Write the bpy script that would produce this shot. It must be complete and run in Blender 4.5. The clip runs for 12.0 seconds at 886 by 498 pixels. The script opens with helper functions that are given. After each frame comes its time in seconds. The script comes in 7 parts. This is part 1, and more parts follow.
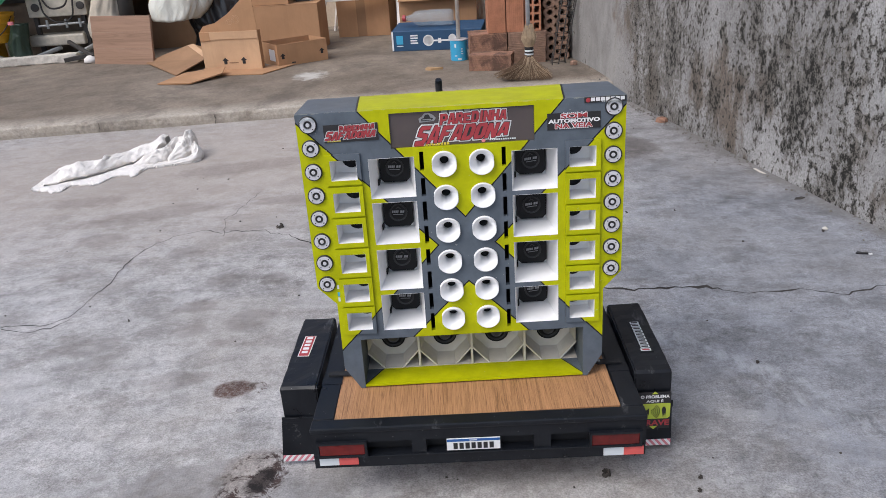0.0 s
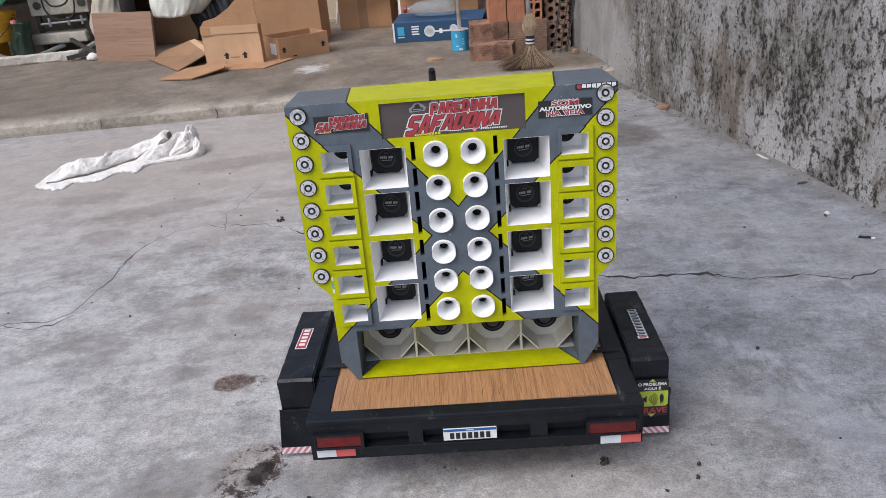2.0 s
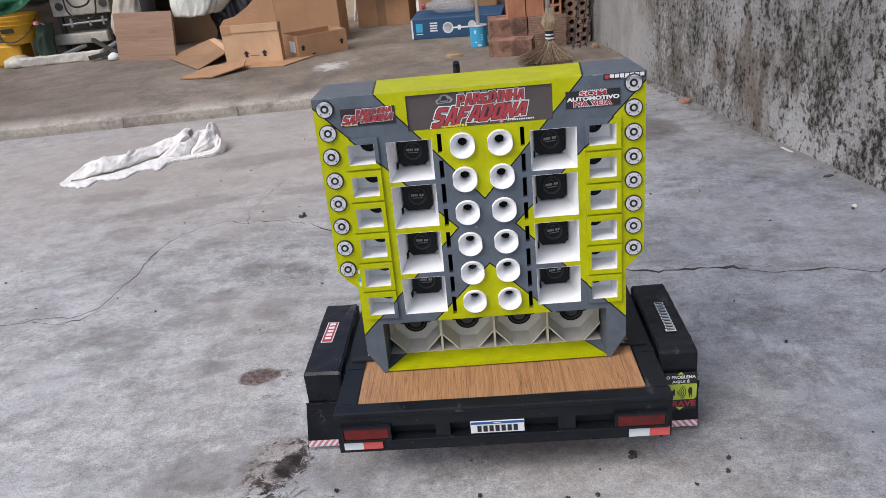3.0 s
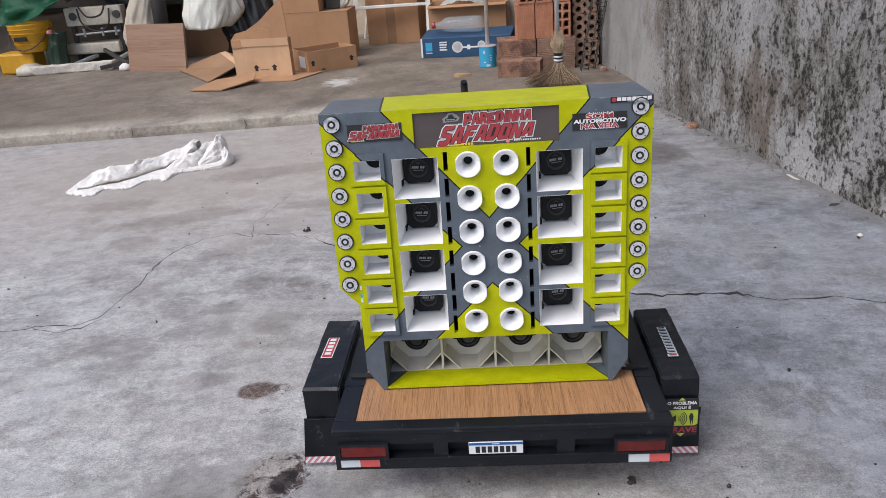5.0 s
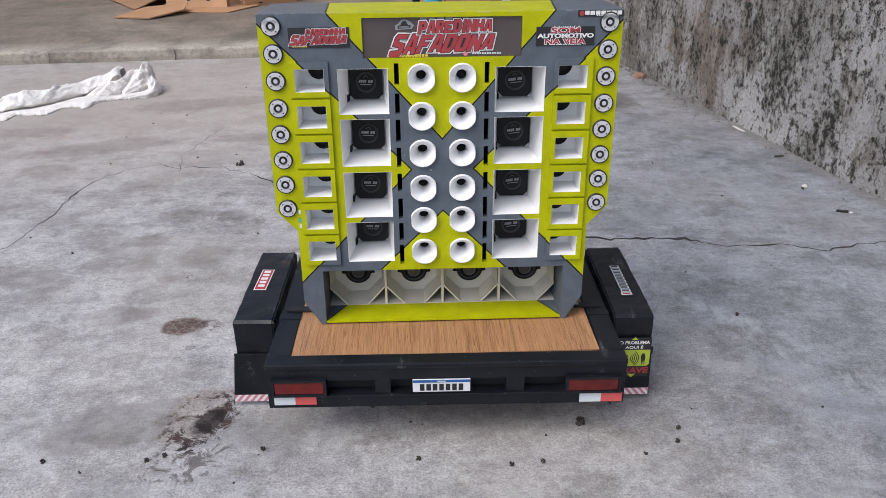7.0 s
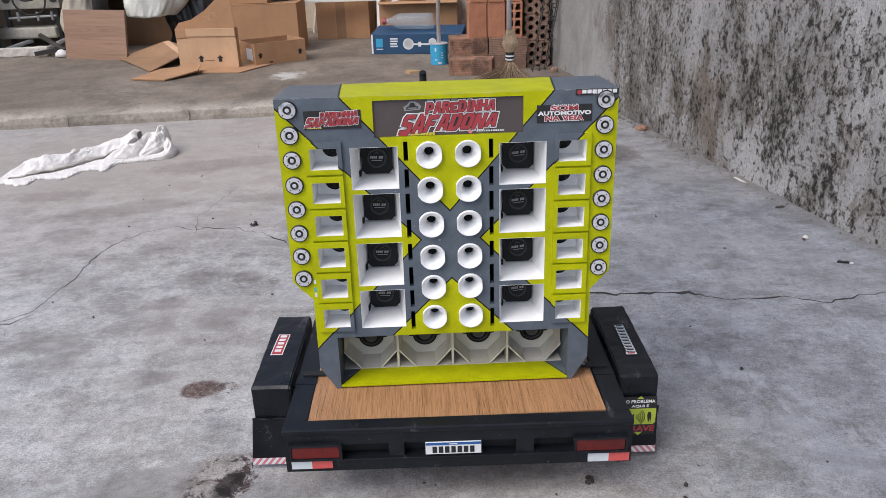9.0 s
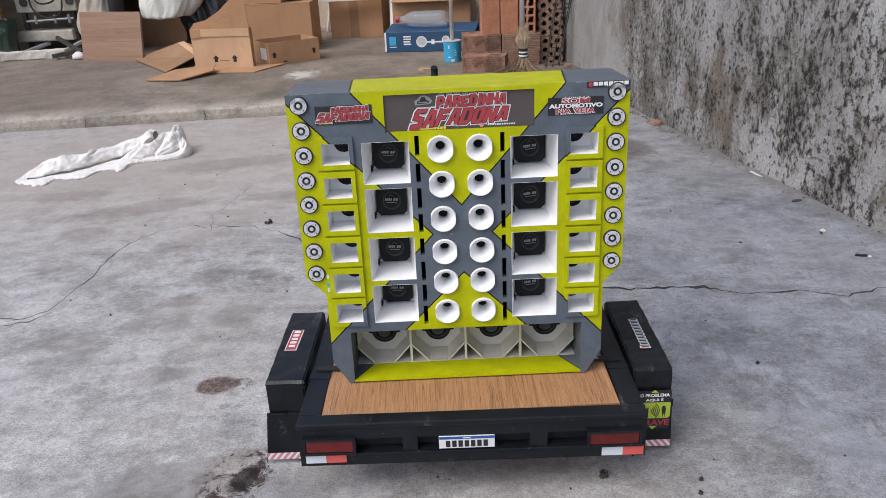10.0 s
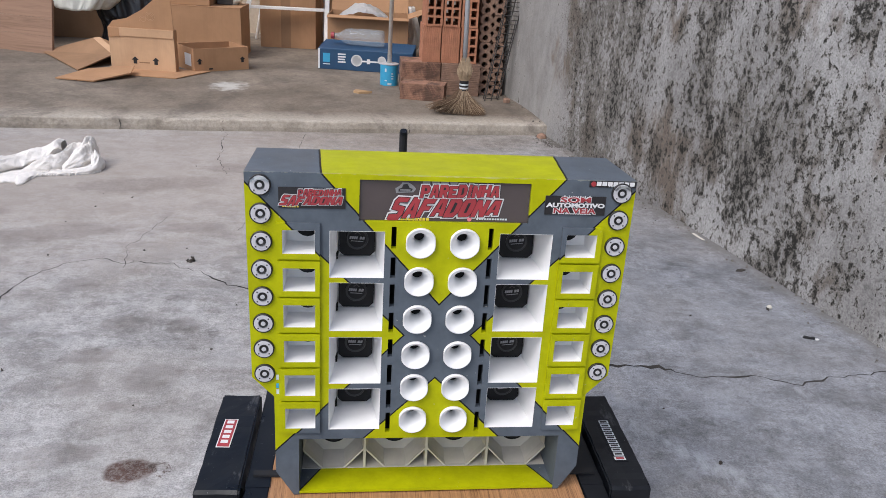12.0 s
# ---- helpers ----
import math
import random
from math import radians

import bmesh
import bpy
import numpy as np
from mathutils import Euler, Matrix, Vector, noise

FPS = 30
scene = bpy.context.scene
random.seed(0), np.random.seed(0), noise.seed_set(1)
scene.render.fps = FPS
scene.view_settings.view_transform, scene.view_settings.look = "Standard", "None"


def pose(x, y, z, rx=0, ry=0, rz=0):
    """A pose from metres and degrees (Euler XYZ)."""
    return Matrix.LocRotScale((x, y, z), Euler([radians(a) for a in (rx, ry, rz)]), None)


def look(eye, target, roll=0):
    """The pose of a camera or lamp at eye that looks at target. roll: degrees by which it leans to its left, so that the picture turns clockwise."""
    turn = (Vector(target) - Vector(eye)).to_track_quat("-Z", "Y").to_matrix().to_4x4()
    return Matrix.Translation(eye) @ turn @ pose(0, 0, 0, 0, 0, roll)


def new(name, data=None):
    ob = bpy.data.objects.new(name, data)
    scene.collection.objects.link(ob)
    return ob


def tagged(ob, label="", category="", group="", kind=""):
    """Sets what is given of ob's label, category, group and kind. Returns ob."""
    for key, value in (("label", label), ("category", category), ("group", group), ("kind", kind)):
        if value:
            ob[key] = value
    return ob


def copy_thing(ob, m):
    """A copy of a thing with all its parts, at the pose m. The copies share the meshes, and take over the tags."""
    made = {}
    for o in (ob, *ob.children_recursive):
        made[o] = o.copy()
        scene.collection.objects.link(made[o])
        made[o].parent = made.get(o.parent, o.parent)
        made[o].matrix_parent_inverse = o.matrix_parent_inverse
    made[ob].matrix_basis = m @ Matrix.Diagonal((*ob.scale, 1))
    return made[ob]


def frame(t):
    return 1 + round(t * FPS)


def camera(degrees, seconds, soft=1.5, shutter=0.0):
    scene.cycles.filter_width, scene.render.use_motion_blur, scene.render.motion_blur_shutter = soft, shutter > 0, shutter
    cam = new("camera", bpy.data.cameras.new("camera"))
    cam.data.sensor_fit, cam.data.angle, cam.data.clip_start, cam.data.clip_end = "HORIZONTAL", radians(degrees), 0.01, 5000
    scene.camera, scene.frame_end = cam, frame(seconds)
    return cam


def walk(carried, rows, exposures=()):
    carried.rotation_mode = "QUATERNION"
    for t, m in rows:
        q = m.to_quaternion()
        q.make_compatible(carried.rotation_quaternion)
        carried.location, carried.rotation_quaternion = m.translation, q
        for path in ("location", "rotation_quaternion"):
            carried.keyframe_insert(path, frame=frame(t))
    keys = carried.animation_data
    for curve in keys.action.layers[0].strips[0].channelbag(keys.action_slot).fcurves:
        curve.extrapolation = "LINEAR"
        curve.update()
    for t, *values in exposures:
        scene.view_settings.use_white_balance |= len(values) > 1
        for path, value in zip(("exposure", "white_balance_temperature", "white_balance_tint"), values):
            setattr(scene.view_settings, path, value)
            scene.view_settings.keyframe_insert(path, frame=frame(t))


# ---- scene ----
cam = camera(60.6, 12.0, soft=0.6)
PATH = [
    (0, (-0.023, -1.006, 0.876), (-0.049, 0.827, 0.077), -3.7),
    (0.5, (-0.029, -1.01, 0.869), (-0.058, 0.822, 0.068), -3.5),
    (1, (-0.025, -1.009, 0.869), (-0.057, 0.821, 0.061), -3.7),
    (1.5, (-0.008, -0.995, 0.874), (-0.043, 0.831, 0.06), -4.1),
    (2, (0.0, -1.004, 0.871), (-0.049, 0.821, 0.053), -4.9),
    (2.5, (0.004, -1.023, 0.878), (-0.069, 0.801, 0.06), -5.6),
    (3, (-0.016, -1.005, 0.863), (-0.11, 0.818, 0.044), -5.7),
    (3.2, (-0.031, -1.007, 0.861), (-0.133, 0.815, 0.042), -5.7),
    (4.8, (-0.015, -1.005, 0.866), (-0.127, 0.821, 0.059), -4.6),
    (5, (-0.015, -1.002, 0.862), (-0.116, 0.84, 0.087), -4.2),
    (5.5, (-0.015, -0.924, 0.762), (-0.071, 0.974, 0.135), -2.9),
    (6, (-0.037, -0.907, 0.676), (-0.048, 1.014, 0.118), -1.7),
    (6.5, (-0.046, -0.902, 0.694), (-0.008, 0.946, -0.07), -1.0),
    (7, (-0.038, -0.94, 0.786), (0.027, 0.852, -0.101), -0.4),
    (7.2, (-0.03, -0.951, 0.804), (0.027, 0.843, -0.076), -0.5),
    (8.8, (-0.033, -0.968, 0.836), (0.016, 0.87, 0.048), -1.4),
    (9, (-0.038, -0.971, 0.839), (0.006, 0.87, 0.058), -1.7),
    (9.5, (-0.034, -0.975, 0.834), (-0.01, 0.868, 0.057), -2.1),
    (10, (-0.033, -0.974, 0.833), (-0.03, 0.866, 0.05), -2.6),
    (10.5, (-0.031, -0.969, 0.827), (-0.017, 0.869, 0.038), -2.6),
    (11, (-0.027, -0.969, 0.827), (0.138, 0.873, 0.065), -0.6),
    (11.5, (-0.081, -0.968, 0.887), (0.22, 0.872, 0.165), 1.7),
    (12, (-0.116, -0.792, 0.896), (0.123, 1.043, 0.137), 3.7),
]

EXPOSURE = 0.385
walk(cam, [(t, look(eye, target, roll)) for t, eye, target, roll in PATH], [(0.0, EXPOSURE, 6240, 10), (12.0, EXPOSURE, 6240, 10)])

# ---- daylight: bright overcast sky over an open yard ----
world = bpy.data.worlds.new("world")
scene.world = world
world.use_nodes = True
wn = world.node_tree
sky = wn.nodes.new("ShaderNodeTexSky")
sky.sky_type = "NISHITA"
sky.sun_disc = False
sky.sun_elevation, sky.sun_rotation = radians(50), radians(230)
sky.air_density, sky.dust_density, sky.ozone_density = 1.0, 3.0, 1.0
wn.links.new(sky.outputs[0], wn.nodes["Background"].inputs[0])
wn.nodes["Background"].inputs[1].default_value = 0.15
sun_data = bpy.data.lights.new("sun", "SUN")
sun_data.energy, sun_data.angle, sun_data.color = 1.2, radians(40), (1.0, 0.99, 0.97)
sun = new("sun", sun_data)
sun.matrix_world = look((-2.4, -2.0, 4.6), (0, 0, 0))


# ---- materials ----
class Nodes:
    """A small helper to write node trees."""

    def __init__(self, name, rough=0.5, metal=0.0, spec=0.5):
        self.m = bpy.data.materials.new(name)
        self.m.use_nodes = True
        self.t = self.m.node_tree
        self.b = self.t.nodes["Principled BSDF"]
        self.b.inputs["Roughness"].default_value = rough
        self.b.inputs["Metallic"].default_value = metal
        self.b.inputs["Specular IOR Level"].default_value = spec

    def n(self, kind):
        return self.t.nodes.new(kind)

    def put(self, socket, value):
        if isinstance(value, bpy.types.NodeSocket):
            self.t.links.new(value, socket)
        else:
            socket.default_value = value

    def coords(self, scale=(1, 1, 1), turn=(0, 0, 0), move=(0, 0, 0), kind="Object"):
        c = self.n("ShaderNodeTexCoord")
        mp = self.n("ShaderNodeMapping")
        self.t.links.new(c.outputs[kind], mp.inputs[0])
        mp.inputs["Location"].default_value = move
        mp.inputs["Rotation"].default_value = turn
        mp.inputs["Scale"].default_value = scale
        return mp.outputs[0]

    def noise(self, scale, detail=4, rough=0.55, vec=None, warp=0.0):
        x = self.n("ShaderNodeTexNoise")
        x.inputs["Scale"].default_value = scale
        x.inputs["Detail"].default_value = detail
        x.inputs["Roughness"].default_value = rough
        x.inputs["Distortion"].default_value = warp
        if vec is not None:
            self.t.links.new(vec, x.inputs["Vector"])
        return x.outputs[0]

    def ramp(self, fac, stops):
        if len(stops) == 2 and all(isinstance(c, (int, float)) for _, c in stops):
            r = self.n("ShaderNodeMapRange")
            for i, v in enumerate((fac, stops[0][0], stops[1][0], stops[0][1], stops[1][1])):
                self.put(r.inputs[i], v)
            return r.outputs[0]
        r = self.n("ShaderNodeValToRGB")
        e = r.color_ramp.elements
        while len(e) < len(stops):
            e.new(0.5)
        for el, (p, c) in zip(e, stops):
            el.position = p
            el.color = (c, c, c, 1) if isinstance(c, (int, float)) else (*c, 1)
        self.put(r.inputs[0], fac)
        return r.outputs[0]

    def mix(self, fac, a, b, blend="MIX"):
        x = self.n("ShaderNodeMix")
        x.data_type, x.blend_type = "RGBA", blend
        self.put(x.inputs[0], fac)
        for i, v in ((6, a), (7, b)):
            if isinstance(v, tuple):
                v = (*v, 1) if len(v) == 3 else v
            self.put(x.inputs[i], v)
        return x.outputs[2]

    def math(self, op, a, b=0.0, c=0.0):
        x = self.n("ShaderNodeMath")
        x.operation = op
        for i, v in enumerate((a, b, c)):
            self.put(x.inputs[i], v)
        return x.outputs[0]

    def xyz(self, vec):
        s = self.n("ShaderNodeSeparateXYZ")
        self.t.links.new(vec, s.inputs[0])
        return s.outputs[0], s.outputs[1], s.outputs[2]

    def random(self):
        return self.n("ShaderNodeObjectInfo").outputs["Random"]

    def colour(self, value):
        self.put(self.b.inputs["Base Color"], (*value, 1) if isinstance(value, tuple) else value)
        return self

    def rough(self, value):
        self.put(self.b.inputs["Roughness"], value)
        return self

    def bump(self, height, strength=0.3, distance=0.002):
        x = self.n("ShaderNodeBump")
        x.inputs["Strength"].default_value = strength
        x.inputs["Distance"].default_value = distance
        self.put(x.inputs["Height"], height)
        self.t.links.new(x.outputs[0], self.b.inputs["Normal"])
        return self


def plain(name, col, rough=0.5, metal=0.0, vary=0.12, grain=60, bump=0.08, spec=0.5):
    """A painted or moulded surface with slight unevenness at two scales."""
    k = Nodes(name, rough, metal, spec)
    v = k.coords()
    a, b = k.noise(grain * 0.12, 3, 0.5, v), k.noise(grain, 5, 0.6, v)
    f = k.math("MULTIPLY_ADD", a, 0.6, k.math("MULTIPLY", b, 0.4))
    dark = tuple(c * (1 - vary) for c in col)
    light = tuple(min(1, c * (1 + vary)) for c in col)
    k.colour(k.ramp(f, [(0.3, dark), (0.7, light)]))
    k.rough(k.math("MULTIPLY_ADD", b, 0.2, rough - 0.1))
    if bump:
        k.bump(b, bump, 0.001)
    return k.m


def concrete_floor():
    k = Nodes("yard_concrete", 0.85)
    v = k.coords()
    big = k.noise(0.8, 5, 0.6, v, 0.6)
    mid = k.noise(6.5, 9, 0.70, k.coords((0.85, 1.15, 1), (0, 0, 0.15)), 0.3)
    blot = k.noise(19, 9, 0.72, k.coords((0.9, 1.1, 1)))
    fine = k.noise(85, 4, 0.75, v)
    grit = k.noise(270, 2, 0.7, v)
    trowel = k.noise(34, 7, 0.72, k.coords((1.0, 0.35, 1), (0, 0, radians(-62))), 0.3)
    col = k.ramp(big, [(0.34, (0.318, 0.306, 0.300)), (0.5, (0.378, 0.366, 0.361)), (0.66, (0.428, 0.416, 0.412))])
    for tex, lo, hi in ((mid, 0.75, 1.14), (blot, 0.79, 1.16), (fine, 0.80, 1.16), (trowel, 0.93, 1.07), (grit, 0.74, 1.20)):
        col = k.mix(1.0, col, k.ramp(tex, [(0.36, lo), (0.5, 1.0), (0.64, hi)]), "MULTIPLY")
    patch = k.noise(8.5, 6, 0.66, k.coords((0.9, 1.1, 1), (0, 0, 0.5), (5, 3, 0)))
    col = k.mix(k.ramp(patch, [(0.52, 0.0), (0.58, 1.0)]), col, (0.82, 0.81, 0.80), "MULTIPLY")
    smear = k.noise(15, 5, 0.66, k.coords((0.6, 1.2, 1), (0, 0, 0.15), (2, 6, 0)))
    col = k.mix(k.ramp(smear, [(0.54, 0.0), (0.585, 1.0)]), col, (0.86, 0.85, 0.84), "MULTIPLY")
    worn = k.noise(13, 6, 0.7, k.coords((0.9, 1.1, 1), (0, 0, 0.2), (1, 8, 0)))
    col = k.mix(k.ramp(worn, [(0.55, 0.0), (0.61, 0.35)]), col, (0.50, 0.492, 0.49))
    pale = k.noise(4.2, 8, 0.68, k.coords((1, 1, 1), (0, 0, 0.7), (1.3, 7, 0)), 0.9)
    col = k.mix(k.ramp(pale, [(0.54, 0.0), (0.66, 0.36)]), col, (0.47, 0.466, 0.478))
    smudge = k.noise(3.2, 7, 0.64, k.coords((1, 1.4, 1), (0, 0, 0.3), (4, 2, 0)), 0.8)
    col = k.mix(k.ramp(smudge, [(0.53, 0.0), (0.66, 0.45)]), col, (0.185, 0.176, 0.170))
    warm = k.noise(2.1, 5, 0.6, k.coords(move=(9, 1, 0)), 0.5)
    col = k.mix(k.ramp(warm, [(0.5, 0.0), (0.7, 0.35)]), col, (0.33, 0.295, 0.26))
    x, y, z = k.xyz(v)
    wob = k.noise(24, 9, 0.74, v)
    wob2 = k.noise(7, 5, 0.6, v)

    def spot(cx, cy, rx, ry, turn, edge, strength, tint, raw, blotch=None, lo=0.50, hi=0.56, soft=False):
        nonlocal col
        c, s = math.cos(turn), math.sin(turn)
        dx, dy = k.math("SUBTRACT", x, cx), k.math("SUBTRACT", y, cy)
        a = k.math("DIVIDE", k.math("ADD", k.math("MULTIPLY", dx, c), k.math("MULTIPLY", dy, s)), rx)
        b = k.math("DIVIDE", k.math("SUBTRACT", k.math("MULTIPLY", dy, c), k.math("MULTIPLY", dx, s)), ry)
        d = k.math("SQRT", k.math("ADD", k.math("MULTIPLY", a, a), k.math("MULTIPLY", b, b)))
        d = k.math("MULTIPLY_ADD", k.math("SUBTRACT", wob, 0.5), raw, d)
        d = k.math("MULTIPLY_ADD", k.math("SUBTRACT", wob2, 0.5), raw * 0.7, d)
        f = k.ramp(d, [(1 - edge, 1.0), (1.0, 0.0)])
        if blotch is not None:
            f = k.math("MULTIPLY", f, k.ramp(blotch, [(lo, 0.0), (hi, 1.0)]))
        if soft:
            col = k.mix(k.math("MULTIPLY", f, strength), col, tint)
        else:
            col = k.mix(k.math("MULTIPLY", f, strength), col, tuple(min(1.0, q / 0.34) for q in tint), "MULTIPLY")

    dark = k.noise(30, 8, 0.72, k.coords((1, 1, 1), (0, 0, 0.6), (2, 5, 0)), 1.0)
    grain = k.math("MULTIPLY_ADD", fine, 0.6, k.math("MULTIPLY", grit, 0.4))
    # the floor is browner towards the back
    spot(-1.1, 2.1, 1.9, 1.15, 0.1, 0.6, 0.62, (0.39, 0.337, 0.293), 0.5, None, 0, 1, True)
    spot(0.20, 2.80, 1.15, 0.42, 0.05, 0.6, 0.75, (0.225, 0.202, 0.178), 0.6)
    # old trodden patches
    for cx, cy, rx, ry, turn in ((-0.684, 0.728, 0.062, 0.040, 0.2), (-0.671, 0.599, 0.055, 0.040, 0.0), (-0.532, 0.646, 0.075, 0.060, 0.5), (-0.656, 0.884, 0.065, 0.042, 0.2), (-0.515, 0.876, 0.045, 0.050, 0.4),
                                 (-1.103, 0.965, 0.070, 0.050, 0.3), (-0.834, 1.089, 0.070, 0.050, 0.1), (-1.147, 1.236, 0.09, 0.06, 0.2), (-0.85, 1.95, 0.30, 0.10, 0.2), (-0.45, 2.15, 0.30, 0.10, -0.2), (-1.05, 1.45, 0.28, 0.08, 0.3), (-0.634, 0.383, 0.085, 0.045, 0.1),
                                 (-0.90, 0.55, 0.10, 0.05, 0.3), (-0.585, 0.535, 0.030, 0.020, 0.1), (-1.35, 1.62, 0.16, 0.07, 0.1), (-0.62, 1.52, 0.12, 0.05, 0.1)):
        spot(cx, cy, rx, ry, turn, 0.32, 0.85, (0.215, 0.204, 0.198), 1.3, grain, 0.34, 0.60)
    # oil ring, spilt dark stain, damp patches
    spot(-0.497, 0.335, 0.047, 0.036, 0.0, 0.14, 0.42, (0.15, 0.12, 0.105), 0.35)
    spot(-0.498, 0.336, 0.044, 0.033, 0.0, 0.2, 0.95, (0.080, 0.040, 0.030), 1.0, grain, 0.36, 0.54)
    spot(-0.452, 0.335, 0.034, 0.024, 0.2, 0.3, 0.9, (0.10, 0.075, 0.065), 1.0, dark, 0.50, 0.53)
    spot(-0.466, 0.258, 0.0095, 0.0075, 0.3, 0.12, 0.8, (0.12, 0.11, 0.10), 0.3)
    spot(-0.466, 0.258, 0.0078, 0.0060, 0.3, 0.12, 0.9, (0.30, 0.29, 0.29), 0.3, None, 0, 1, True)
    spot(-0.530, 0.040, 0.125, 0.070, 0.25, 0.2, 0.6, (0.165, 0.155, 0.15), 1.3, grain, 0.34, 0.54)
    spot(-0.405, 0.060, 0.060, 0.085, -0.3, 0.35, 0.5, (0.20, 0.165, 0.135), 0.9)
    spot(-0.390, 0.045, 0.062, 0.085, -0.3, 0.2, 0.95, (0.040, 0.020, 0.016), 0.9, dark)
    spot(-0.378, 0.040, 0.026, 0.040, -0.4, 0.3, 0.9, (0.030, 0.020, 0.018), 1.4)
    spot(-0.395, -0.05, 0.075, 0.050, 0.3, 0.2, 0.7, (0.05, 0.038, 0.033), 0.9, dark)
    spot(0.65, 1.93, 0.18, 0.20, 0.5, 0.22, 0.62, (0.13, 0.112, 0.10), 0.4)
    spot(0.95, 1.25, 0.30, 0.07, 1.9, 0.7, 0.25, (0.20, 0.195, 0.19), 1.4)
    # the floor is darker and bluer beside the wall, with paler trowel streaks
    spot(0.90, 0.60, 0.78, 1.25, 0.15, 0.5, 0.85, (0.210, 0.227, 0.256), 0.5)
    spot(0.82, 1.85, 0.40, 0.80, 0.17, 0.5, 0.75, (0.215, 0.218, 0.226), 0.5)
    spot(0.55, -0.25, 0.50, 0.45, 0.3, 0.7, 0.35, (0.26, 0.275, 0.305), 0.8)
    for cx, cy, rx, ry, turn in ((0.60, 0.29, 0.12, 0.034, -0.6), (0.645, 0.17, 0.13, 0.04, -0.8), (0.47, 0.42, 0.10, 0.05, -0.6), (0.90, 0.56, 0.05, 0.022, -0.5), (0.873, 0.407, 0.035, 0.014, 0.1), (0.78, 0.05, 0.16, 0.05, -0.7)):
        spot(cx, cy, rx, ry, turn, 0.6, 0.55, (0.40, 0.415, 0.44), 1.2, trowel, 0.46, 0.60, True)
    # dirt gathered along the foot of the side wall
    edge = k.math("SUBTRACT", k.math("MULTIPLY_ADD", y, -0.174, 1.354), x)
    f = k.ramp(k.math("MULTIPLY_ADD", k.math("SUBTRACT", wob, 0.5), 0.16, edge), [(0.0, 0.75), (0.075, 0.0)])
    col = k.mix(f, col, (0.14, 0.13, 0.118))
    specks = k.noise(190, 2, 0.5, v)
    col = k.mix(k.ramp(specks, [(0.735, 0.0), (0.76, 0.8)]), col, (0.06, 0.055, 0.05))
    k.colour(col)
    k.rough(k.ramp(mid, [(0.3, 0.7), (0.7, 0.92)]))
    k.bump(k.math("MULTIPLY_ADD", trowel, 0.25, k.math("MULTIPLY_ADD", fine, 0.45, k.math("MULTIPLY", grit, 0.55))), 0.6, 0.0032)
    return k.m


def platform_concrete():
    k = Nodes("platform_concrete", 0.8)
    v = k.coords()
    big = k.noise(1.1, 5, 0.6, v, 0.8)
    mid = k.noise(7.0, 9, 0.72, k.coords((1.1, 0.9, 1)))
    fine = k.noise(70, 8, 0.8, v)
    col = k.ramp(big, [(0.36, (0.135, 0.107, 0.080)), (0.5, (0.185, 0.150, 0.116)), (0.64, (0.240, 0.198, 0.156))])
    col = k.mix(1.0, col, k.ramp(mid, [(0.36, 0.74), (0.46, 0.95), (0.54, 1.04), (0.66, 1.20)]), "MULTIPLY")
    col = k.mix(1.0, col, k.ramp(fine, [(0.36, 0.80), (0.64, 1.18)]), "MULTIPLY")
    x, y, z = k.xyz(v)
    # the worn, paler lip of the step
    lip = k.math("SUBTRACT", y, k.math("MULTIPLY_ADD", x, 0.075, 2.83))
    f = k.ramp(k.math("MULTIPLY_ADD", k.math("SUBTRACT", mid, 0.5), 0.25, lip), [(0.02, 0.85), (0.16, 0.0)])
    col = k.mix(f, col, k.mix(1.0, k.ramp(mid, [(0.40, (0.39, 0.345, 0.285)), (0.60, (0.49, 0.44, 0.375))]), k.ramp(fine, [(0.36, 0.8), (0.64, 1.2)]), "MULTIPLY"))
    dirt = k.noise(3.4, 8, 0.72, k.coords((1.0, 0.9, 1), (0, 0, 0.4)), 0.3)
    col = k.mix(k.ramp(dirt, [(0.52, 0.0), (0.62, 0.5)]), col, (0.080, 0.064, 0.052))
    # a splash of dried mortar
    dx, dy = k.math("SUBTRACT", x, -0.80), k.math("SUBTRACT", y, 3.47)
    d = k.math("SQRT", k.math("ADD", k.math("MULTIPLY", k.math("MULTIPLY", dx, dx), 60), k.math("MULTIPLY", k.math("MULTIPLY", dy, dy), 40)))
    d = k.math("MULTIPLY_ADD", k.math("SUBTRACT", k.noise(16, 5, 0.7, v), 0.5), 2.2, d)
    col = k.mix(k.ramp(d, [(0.3, 0.85), (0.9, 0.0)]), col, (0.55, 0.53, 0.49))
    k.colour(col)
    k.bump(k.mix(0.5, fine, mid), 0.35, 0.003)
    return k.m


